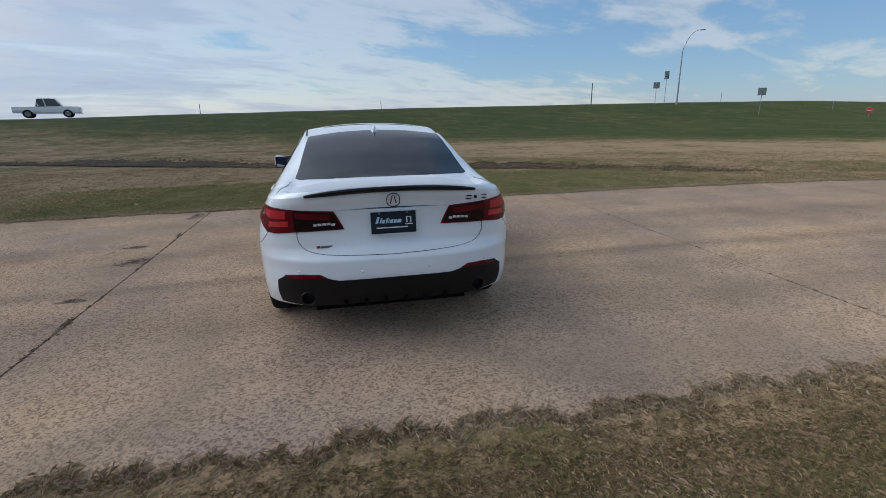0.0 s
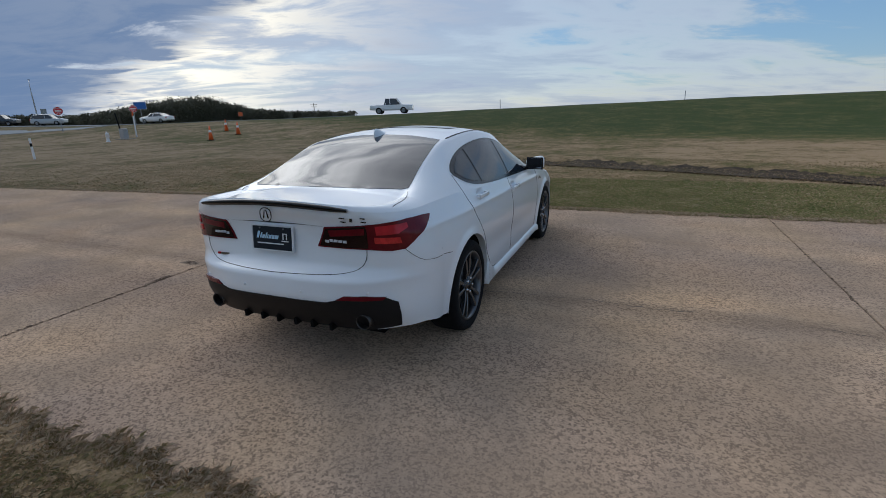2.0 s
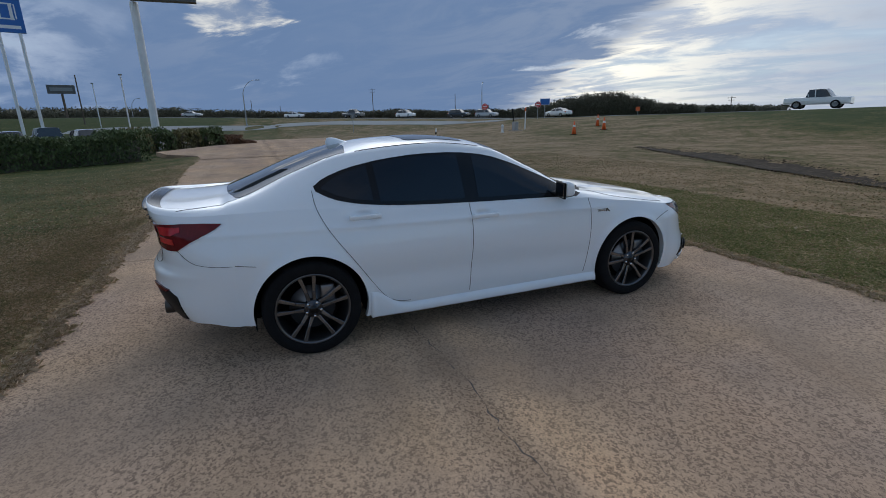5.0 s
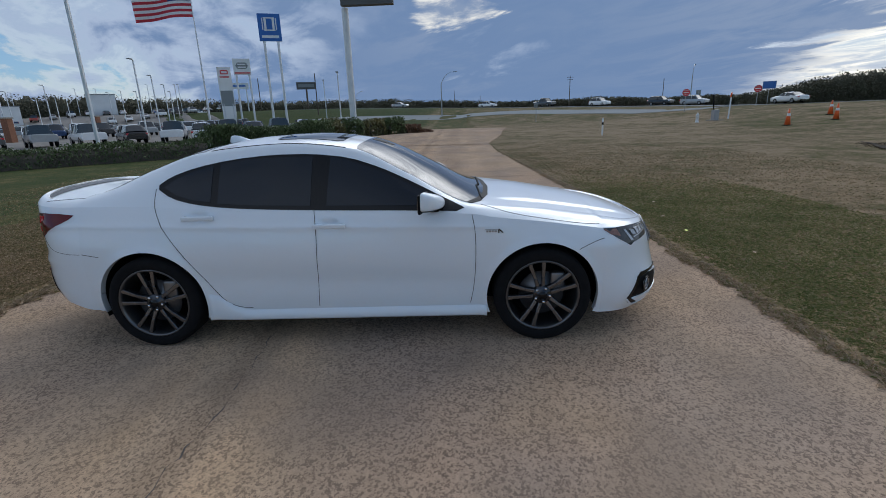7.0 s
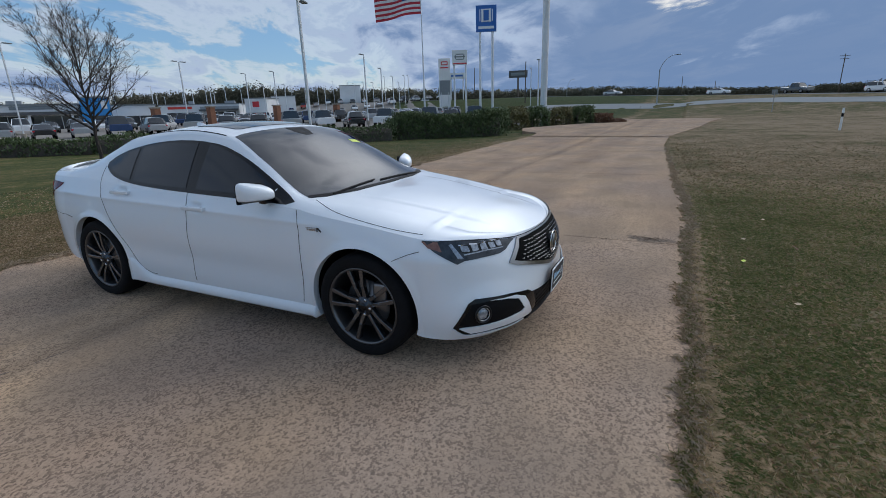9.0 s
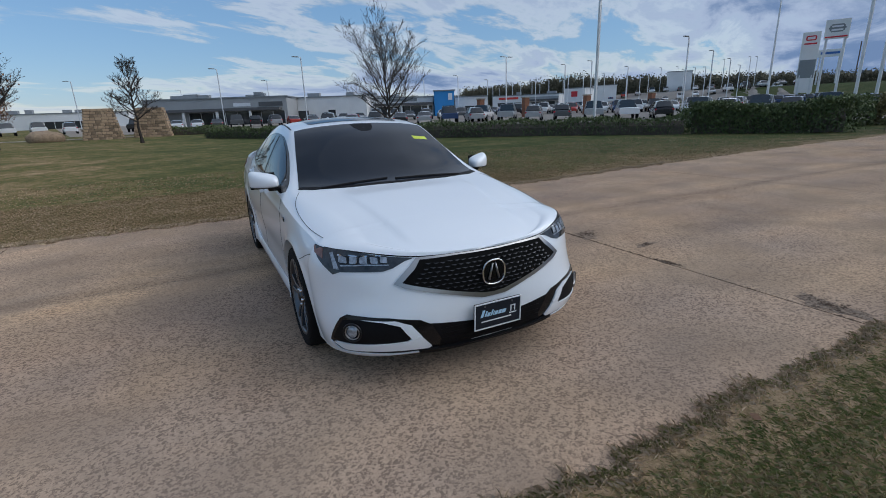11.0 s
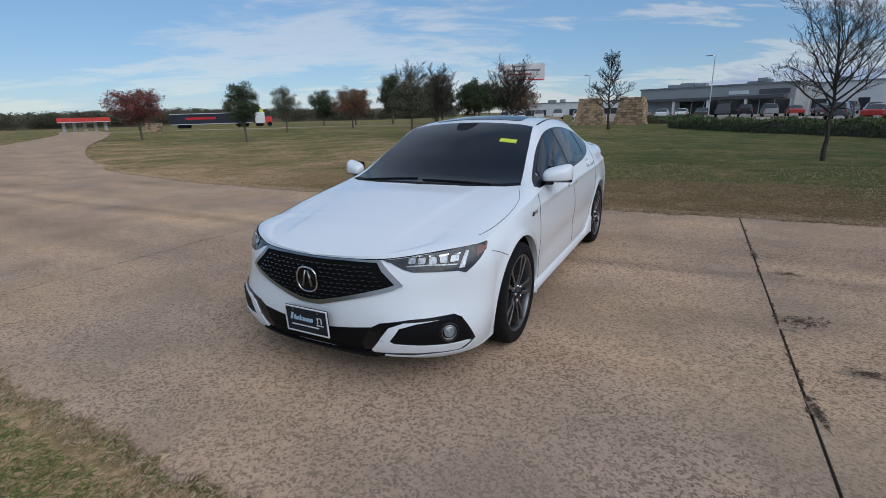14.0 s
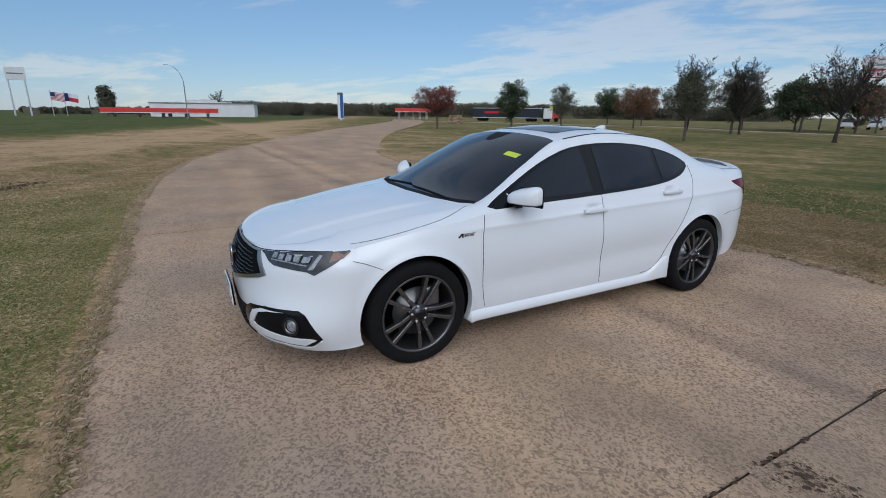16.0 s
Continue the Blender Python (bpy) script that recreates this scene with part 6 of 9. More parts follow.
CAR_PAINTS = {"white": mat("far_white_paint", (0.74, 0.75, 0.76), 0.25, var=0.05, coat=0.6), "silver": mat("far_silver_paint", (0.36, 0.37, 0.38), 0.3, 0.4, var=0.08, coat=0.6),
              "black": mat("far_black_paint", (0.018, 0.018, 0.02), 0.2, var=0.1, coat=0.6), "red": mat("far_red_paint", (0.42, 0.04, 0.03), 0.25, var=0.1, coat=0.6),
              "grey": mat("far_grey_paint", (0.10, 0.105, 0.11), 0.25, 0.3, var=0.08, coat=0.6), "blue": mat("far_blue_paint", (0.03, 0.06, 0.15), 0.25, 0.2, var=0.08, coat=0.6)}


def spot(yaw, d, eye=(0.0, 0.0), sink=0.0):
    """The place d metres from eye in the direction yaw, on the ground."""
    x, y = eye[0] - math.sin(radians(yaw)) * d, eye[1] + math.cos(radians(yaw)) * d
    return Vector((x, y, float(ground_z(x, y)) - sink))


# roads
ribbon("highway", [(190, 141), (110, 108), (65, 92), (8, 71), (-31, 56.5), (-75, 52), (-122, 18), (-140, -30), (-156, -90), (-182, -200)], 11, M_ASPHALT, 0.06, "pale concrete highway on the embankment", "road")
ribbon("frontage_road", [(-60, 34), (-92, 12), (-104, -20), (-112, -60)], 6.5, M_ASPHALT, 0.05, "narrow frontage road across the grass", "road")
ribbon("footpath", [(2, -60), (14, -61), (30, -64), (50, -62), (72, -52), (95, -42)], 1.7, M_PATH, 0.05, "narrow pale footpath across the lawn", "path")
apron = [(-36.2, 2.75), (-21, 2.42), (-30, 3.9), (-37.5, 4.7), (-44.5, 5.8), (-47, 4.0), (-48, -1.0), (-52, -4.0), (-55, -10), (-55, -15), (-52, -17), (-46, -9.5), (-40.5, -3.4), (-36, -5.4), (-31, -7.4), (-27, -6.2), (-24, -4.4), (-21.5, -4.02), (-36.2, -3.65)]
bm = bmesh.new()
f = bm.faces.new([bm.verts.new((x, y, 0.0)) for x, y in apron])
bmesh.ops.triangulate(bm, faces=[f])
for v in bm.verts:
    v.co.z = max(0.02, float(ground_z(v.co.x, v.co.y)) + 0.05)
low = bmesh.ops.extrude_face_region(bm, geom=bm.faces[:])["geom"]
for v in low:
    if isinstance(v, bmesh.types.BMVert):
        v.co.z -= 0.5
bmesh.ops.recalc_face_normals(bm, faces=bm.faces[:])
tagged(part("pavement", bm, M_SLAB), "tan concrete apron where the drive widens", "pavement", kind="structure")
rows = []
for yaw in np.linspace(101, 192, 40):
    r0 = np.interp(yaw, [101, 112, 130, 142, 152, 172, 192], [50, 37, 33, 34, 38, 62, 72])
    rows.append([Vector((*spot(yaw, d)[:2], float(ground_z(*spot(yaw, d)[:2])) + 0.07)) for d in np.linspace(r0, np.interp(yaw, [101, 108, 114, 122, 192], [54, 66, 105, 205, 215]), 26)])
bm, _ = sheet(rows)
bmesh.ops.recalc_face_normals(bm, faces=bm.faces[:])
if sum(fc.normal.z for fc in bm.faces) < 0:
    bmesh.ops.reverse_faces(bm, faces=bm.faces[:])
tagged(part("parking_lot", bm, M_LOT), "pale concrete car lot behind the hedge", "pavement", kind="structure")


# ---- trees ----
def limb_tree(seed, height, spread, trunk_r, levels=5, first=0.28, lean=0.0, splits=(2, 3), twig=0.007):
    """Skeleton of a tree: tapered limbs as (a, b, ra, rb), and the places of its twig ends."""
    r = random.Random(seed)
    limbs, ends = [], []

    def grow(p, d, length, rad, level):
        steps = 3 if level < 2 else 2
        for k in range(steps):
            d2 = (d + Vector((r.uniform(-1, 1), r.uniform(-1, 1), r.uniform(-0.3, 0.6))) * (0.10 + 0.06 * level)).normalized()
            q = p + d2 * length / steps
            rb = max(twig * 0.5, rad * (1 - 0.32 / steps * (k + 1)))
            limbs.append((p.copy(), q.copy(), rad if k == 0 else limbs[-1][3], rb))
            if level >= 1 and level < levels and r.random() < 0.6:
                side = (d2 + Vector((r.uniform(-1, 1), r.uniform(-1, 1), r.uniform(0.0, 0.6))) * 0.9).normalized()
                grow(q, side, length * r.uniform(0.4, 0.62), rb * 0.5, level + 1)
            p, d = q, d2
        if level >= levels:
            ends.append(p)
            return
        for _ in range(r.choice(splits)):
            out = Vector((r.uniform(-1, 1), r.uniform(-1, 1), 0)) * spread
            grow(p, (d + out + Vector((0, 0, 0.18))).normalized(), length * r.uniform(0.62, 0.80), rad * r.uniform(0.50, 0.62), level + 1)

    grow(Vector((0, 0, 0)), Vector((lean, 0, 1)).normalized(), height * first, trunk_r, 0)
    top = max(e.z for e in ends)
    k = height / top
    flare = trunk_r * 1.5
    limbs = [(a * k, b * k, ra, rb) for a, b, ra, rb in limbs]
    limbs[0] = (limbs[0][0] - Vector((0, 0, 0.15)), limbs[0][1], flare, limbs[0][3])
    return limbs, [e * k for e in ends]


def limb_mesh(limbs, sides=5):
    verts, faces = [], []
    for a, b, ra, rb in limbs:
        d = (b - a)
        if d.length < 1e-6:
            continue
        q = d.to_track_quat("Z", "Y")
        n = sides if ra > 0.03 else 3
        base = len(verts)
        for c, rad in ((a, ra), (b, rb)):
            for k in range(n):
                t = 2 * math.pi * k / n
                verts.append(c + q @ Vector((rad * math.cos(t), rad * math.sin(t), 0)))
        for k in range(n):
            h = (k + 1) % n
            faces.append((base + k, base + h, base + n + h, base + n + k))
    return verts, faces


def leaf_cloud(centres, count, radius, size, seed, squash=0.8):
    """Many small leaf clumps scattered round the given places."""
    rs = np.random.RandomState(seed)
    c = np.array([tuple(p) for p in centres])
    pick = c[rs.randint(0, len(c), count)]
    off = rs.normal(size=(count, 3))
    off /= np.linalg.norm(off, axis=1)[:, None]
    pos = pick + off * (radius * rs.rand(count, 1) ** 0.5) * np.array([1, 1, squash])
    u = rs.normal(size=(count, 3))
    u /= np.linalg.norm(u, axis=1)[:, None]
    w = np.cross(u, rs.normal(size=(count, 3)))
    w /= np.linalg.norm(w, axis=1)[:, None]
    s = size * rs.uniform(0.5, 1.3, (count, 1))
    q = np.stack([pos - u * s, pos + w * s * 0.6, pos + u * s, pos - w * s * 0.6], 1).reshape(-1, 3)
    return q, [(4 * k, 4 * k + 1, 4 * k + 2, 4 * k + 3) for k in range(count)]


def tree(seed, at, height, width, label, leaf=None, count=0, clear=1.0, size=0.08, trunk_r=0.1, levels=6, first=0.2, group="trees on the lawn", twig=0.006, cone=0.0):
    """A tree with its foot at `at`. Bare ones branch into fine twigs; leafy ones carry clumps of small leaves on limbs that fill an uneven crown."""
    t = thing("tree", label, "tree", group, at)
    limbs, ends = limb_tree(seed, height, 0.75, trunk_r, levels if not leaf or count < 600 else 4, first, twig=twig)
    reach = sorted(math.hypot(e.x, e.y) for e in ends)[int(len(ends) * 0.93)]
    k = width / 2 / max(reach, 0.1)
    squeeze = lambda p: Vector((p.x * k, p.y * k, p.z))
    limbs = [(squeeze(a), squeeze(b), ra, rb) for a, b, ra, rb in limbs]
    ends = [squeeze(e) for e in ends]
    if leaf and count >= 600:
        r = random.Random(seed + 100)
        crown, zc, rz = [], (height + clear) / 2, (height - clear) / 2
        while len(crown) < 120:
            v = Vector((r.uniform(-1, 1), r.uniform(-1, 1), r.uniform(-1, 1)))
            if v.length > 1 or v.length < 0.35:
                continue
            rim = 0.80 + 0.42 * noise.noise(v.normalized() * 1.8 + Vector((seed, 0, 0)))
            taper = 1 - cone * (v.z + 1) / 2
            crown.append(Vector((v.x * width / 2 * rim * taper, v.y * width / 2 * rim * taper, zc + v.z * rz * rim)))
        trunk_top = Vector((0, 0, height * 0.8))
        limbs = [(Vector((0, 0, -0.15)), Vector((0.02, 0, clear)), trunk_r * 1.3, trunk_r), (Vector((0.02, 0, clear)), trunk_top, trunk_r, trunk_r * 0.25)]
        for c in crown:
            root = Vector((0.02, 0, max(clear * 0.9, c.z - 0.45 * math.hypot(c.x, c.y) - 0.2)))
            root.z = min(root.z, height * 0.78)
            mid = (root + c) / 2 + Vector((r.uniform(-0.1, 0.1), r.uniform(-0.1, 0.1), 0.08 * height / 5))
            limbs += [(root, mid, trunk_r * 0.32, trunk_r * 0.2), (mid, c, trunk_r * 0.2, twig)]
        ends = crown
    raw("trunk", *limb_mesh(limbs), M_BARK, t, "grey-brown trunk and branches")
    if leaf:
        clump = 0.5 if count < 600 else 0.115 * (width + height - clear) / 2
        raw("crown", *leaf_cloud(ends, int(count * 1.7), clump, size * 0.9, seed, 0.8), leaf, t)
    return t


def bare_tree(seed, at, height, width, label, clear=1.3, trunk_r=0.09, vase=0.0, twig=0.006, leaf=None, count=0, size=0.07, group="trees on the lawn", primaries=26):
    """A leafless tree: a wandering leader, rising main branches, and three orders of finer twigs. vase 0 tapers to the top, 1 opens out."""
    t = thing("tree", label, "tree", group, at)
    r = random.Random(seed)
    limbs, ends, lead = [], [], []
    p = Vector((0, 0, -0.15))
    n = 14
    for k in range(n + 1):
        q = Vector((p.x + r.uniform(-0.05, 0.05) * height / 6, p.y + r.uniform(-0.05, 0.05) * height / 6, -0.15 + (height * (0.97 - 0.2 * vase) + 0.15) * (k + 1) / (n + 1)))
        ra, rb = [trunk_r * max(0.08, 1 - 0.95 * u ** 0.9) * (1.5 if k == 0 and u == 0 else 1) for u in (k / (n + 1), (k + 1) / (n + 1))]
        limbs.append((p, q, ra, rb))
        lead.append(q)
        p = q

    def branch(p, d, length, rad, order, lift):
        steps = (6, 4, 3, 2)[order]
        for k in range(steps):
            d = (d + Vector((r.uniform(-1, 1), r.uniform(-1, 1), r.uniform(-0.7, 1.0) + lift)) * 0.16).normalized()
            q = p + d * length / steps
            rb = max(twig * 0.6, rad * (1 - 0.75 * (k + 1) / steps))
            limbs.append((p, q, max(twig * 0.6, rad * (1 - 0.75 * k / steps)), rb))
            if order < 3 and (k > 0 or order > 0):
                for _ in range(2 if order < 2 else 1):
                    side = (d * 0.75 + Vector((r.uniform(-1, 1), r.uniform(-1, 1), r.uniform(-0.35, 0.75)))).normalized()
                    branch(q, side, length * r.uniform(0.28, 0.5) * (1 - 0.35 * k / steps), max(twig, rb * 0.55), order + 1, lift * 0.6)
            p = q
        ends.append(p)

    for k in range(primaries):
        u = (k + 0.5) / primaries
        z = clear + (height - clear) * (0.80 - 0.45 * vase) * u
        j = min(n, max(0, int((z + 0.15) / (height * (0.97 - 0.2 * vase) + 0.15) * (n + 1))))
        root = Vector((lead[j].x, lead[j].y, z))
        a = 2.4 * k + r.uniform(-0.4, 0.4)
        tilt = radians((68 - 30 * u) * (1 - 0.42 * vase))
        reach = width / 2 * (1.05 - 0.75 * u) * (1 - vase) + vase * width / 2 * (0.8 + 0.3 * u)
        length = min(reach / math.sin(tilt), (height - z) * 0.98 / math.cos(tilt)) * r.uniform(0.75, 1.08)
        branch(root, Vector((math.cos(a) * math.sin(tilt), math.sin(a) * math.sin(tilt), math.cos(tilt))), length, trunk_r * (0.5 - 0.3 * u), 0, 0.25)
    raw("trunk", *limb_mesh(limbs[:n + 1]), M_DARKBARK, t, "dark bare trunk")
    raw("crown", *limb_mesh(limbs[n + 1:]), M_DARKBARK, t, "bare branches and fine twigs")
    if leaf:
        raw("leaves", *leaf_cloud(ends, count, 0.25, size, seed, 0.8), leaf, t, "last dry leaves")
    return t


BARE = "bare winter tree on the lawn"
bare_tree(21, (-4.95, -12.1, -0.08), 4.35, 2.95, "bare many-branched young tree on the lawn", 1.25, 0.07, 0.55, 0.0042, primaries=24)
bare_tree(5, (5.0, -40.5, -0.1), 6.5, 3.9, BARE + " beside stone pillars", 1.4, 0.12, 0.0, 0.010)
bare_tree(8, (13.6, -39.5, -0.1), 5.3, 5.0, "nearly bare spreading tree with a few last leaves", 1.5, 0.15, 0.6, 0.011, M_BROWNLEAF, 420, 0.09, primaries=20)
bare_tree(45, (17.4, -27.6, -0.05), 5.0, 3.4, "bare twiggy tree behind a denser one", 1.2, 0.09, 0.3, 0.008)
bare_tree(46, (24.2, -46.0, -0.1), 6.3, 4.6, "tall bare twiggy tree", 1.5, 0.13, 0.4, 0.011)
bare_tree(34, spot(266.0, 200), 8.5, 6.0, "bare tree behind the fuel station", 1.5, 0.18, 0.4, 0.03, group="far trees", primaries=14)
tree(11, (16.6, -26.5, -0.05), 4.6, 3.4, "grey twiggy tree with thin olive foliage", M_OLIVELEAF, 5500, 1.0, 0.055, 0.09)
tree(12, (25.6, -47.0, -0.1), 6.6, 5.0, "tall dark tree with a thinning crown", M_OLIVELEAF, 6000, 1.2, 0.08, 0.12)
tree(13, (41, -51, -0.1), 5.8, 6.4, "spreading tree with rust-brown autumn leaves", M_BROWNLEAF, 5200, 1.1, 0.09, 0.11)
tree(14, (50, -75, -0.1), 9.6, 7.6, "tall dense dark evergreen tree", M_DARKLEAF, 8000, 1.4, 0.14, 0.16, cone=0.5)
tree(15, (29.5, -69, -0.1), 7.2, 7.0, "round dense dark evergreen tree", M_DARKLEAF, 8000, 1.3, 0.13, 0.14)
tree(16, (36.5, -68, -0.1), 6.6, 6.0, "round dense dark evergreen tree", M_DARKLEAF, 7000, 1.2, 0.13, 0.14)
tree(17, (42.8, -22.4, 0.0), 4.9, 5.4, "small spreading tree with dull red leaves", M_REDLEAF, 6500, 1.1, 0.07, 0.09)
tree(18, (26.0, -19.6, 0.0), 4.2, 2.9, "young dense evergreen tree with a straight trunk", M_DARKLEAF, 7000, 1.1, 0.055, 0.07, cone=0.25)
tree(19, (38.5, -36.0, 0.0), 5.4, 3.6, "thin grey-olive young tree", M_OLIVELEAF, 4500, 1.1, 0.06, 0.08, cone=0.3)
tree(20, (61, -68, 0.0), 6.6, 6.4, "dark evergreen tree with an uneven crown", M_DARKLEAF, 6000, 1.2, 0.12, 0.12)
tree(24, (53.5, -68, 0.0), 6.8, 6.8, "spreading tree with rust-brown autumn leaves", M_BROWNLEAF, 6000, 1.2, 0.10, 0.12)
tree(27, (33, -82, 0.0), 7.5, 7.0, "dark evergreen tree with an uneven crown", M_DARKLEAF, 6000, 1.3, 0.14, 0.12)
tree(30, (22, -70, 0.0), 6.0, 5.4, "brownish half-bare tree on the lawn", M_BROWNLEAF, 1800, 1.3, 0.10, 0.10)
tree(36, (33.0, -75, -0.1), 6.8, 7.4, "dark evergreen tree in a close clump", M_DARKLEAF, 7000, 0.9, 0.13, 0.13)
tree(37, (25.5, -74, -0.1), 6.6, 7.0, "dark evergreen tree in a close clump", M_DARKLEAF, 7000, 0.9, 0.13, 0.13)
tree(33, spot(276.0, 185), 9.5, 7.5, "tall dense dark tree beside the fuel station", M_OLIVELEAF, 5000, 0.5, 0.24, 0.2, group="far trees", cone=0.3)


def woods(name, arc, label, seed, per=1.0, leaf=M_WOODS):
    """A distant belt of trees as one mass: many clumps over an uneven crest. arc: (yaw, distance, height) along it."""
    rs = np.random.RandomState(seed)
    yaws = np.array([a[0] for a in arc], float)
    order = np.argsort(yaws)
    trees = int(abs(yaws[-1] - yaws[0]) * 2.6 * per)
    each = 240
    yy = np.repeat(rs.uniform(yaws.min(), yaws.max(), trees), each)
    dd = np.interp(yy, yaws[order], np.array([a[1] for a in arc], float)[order]) + np.repeat(rs.uniform(0, 14, trees), each)
    hh = np.interp(yy, yaws[order], np.array([a[2] for a in arc], float)[order]) * np.repeat(rs.uniform(0.72, 1.03, trees), each)
    n = trees * each
    # each crown is a rounded heap of clumps that reaches down to the scrub
    u = rs.normal(size=(n, 3))
    u /= np.linalg.norm(u, axis=1)[:, None]
    fill = rs.rand(n) ** 0.3
    wide = hh * np.repeat(rs.uniform(0.38, 0.66, trees), each)
    x = -np.sin(np.radians(yy)) * dd + u[:, 0] * fill * wide
    y = np.cos(np.radians(yy)) * dd + u[:, 1] * fill * wide
    pos = np.c_[x, y, ground_z(x, y) + hh * np.clip(0.54 + 0.46 * u[:, 2] * fill, 0.02, 1)]
    u = rs.normal(size=(n, 3))
    u /= np.linalg.norm(u, axis=1)[:, None]
    w = np.cross(u, rs.normal(size=(n, 3)))
    w /= np.linalg.norm(w, axis=1)[:, None]
    s = (dd / 900.0)[:, None] * rs.uniform(0.5, 1.4, (n, 1))
    q = np.stack([pos - u * s, pos - u * s * 0.1 + w * s * 0.85, pos + u * s, pos - u * s * 0.1 - w * s * 0.85], 1).reshape(-1, 3)
    faces = [(4 * k, 4 * k + 1, 4 * k + 2, 4 * k + 3) for k in range(n)]
    # the dense inside of the belt
    cy = np.linspace(yaws.min(), yaws.max(), max(8, int(abs(yaws[-1] - yaws[0]) * 8)))
    cd = np.interp(cy, yaws[order], np.array([a[1] for a in arc], float)[order])
    ch = np.interp(cy, yaws[order], np.array([a[2] for a in arc], float)[order]) * (0.86 + 0.06 * np.sin(cy * 3.1 + seed) + 0.04 * np.sin(cy * 7.3) + 0.03 * np.sin(cy * 17.0) + 0.05 * rs.rand(len(cy)))
    base, core = len(q), []
    for yaw_, d_, h_ in zip(cy, cd, ch):
        for dd_, up_ in ((2, 0), (5, 0.85), (8, 1.0), (12, 0.0)):
            px, py = -math.sin(radians(yaw_)) * (d_ + dd_), math.cos(radians(yaw_)) * (d_ + dd_)
            core.append((px, py, float(ground_z(px, py)) + h_ * up_ - 0.2))
    q = np.r_[q, np.array(core)]
    faces += [(base + 4 * i + k, base + 4 * i + k + 1, base + 4 * i + k + 5, base + 4 * i + k + 4) for i in range(len(cy) - 1) for k in range(3)]
    return tagged(raw(name, q, faces, leaf), label, "woods", kind="stuff")


woods("woods", [(97, 330, 13), (104, 320, 13), (112, 300, 13), (120, 290, 14.5), (130, 280, 16), (140, 285, 16), (150, 290, 14)], "dark winter woods behind the car lot", 1, 4.0)
woods("woods", [(150, 200, 7), (160, 190, 8), (170, 190, 8), (185, 200, 6)], "bare winter woods behind the buildings", 2, 2.0)
woods("woods", [(40, 230, 5), (44, 220, 6), (46.5, 215, 9), (49, 210, 11.5), (52, 210, 11), (54, 210, 9.5), (57, 215, 7), (60, 230, 6)], "dark clump of trees behind the highway", 3, 6.0)
woods("woods", [(33, 240, 4), (40, 235, 5)], "low scrub behind the highway", 7, 3.0)
woods("woods", [(58, 300, 6), (63, 310, 7.5), (68, 330, 7.5), (74, 370, 10.5), (79, 380, 9.5), (84, 380, 9.5), (90, 380, 12), (98, 360, 13)], "low wooded hills beyond the highway", 4, 5.0)
woods("woods", [(206, 230, 6), (218, 240, 6), (228, 245, 7), (236, 250, 8), (246, 255, 7.5), (256, 260, 7), (264, 260, 7.5), (270, 270, 5)], "bare brown woods on the horizon", 5, 3.5)
woods("woods", [(270, 260, 4), (282, 260, 3)], "low scrub on the horizon", 6, 2.0)


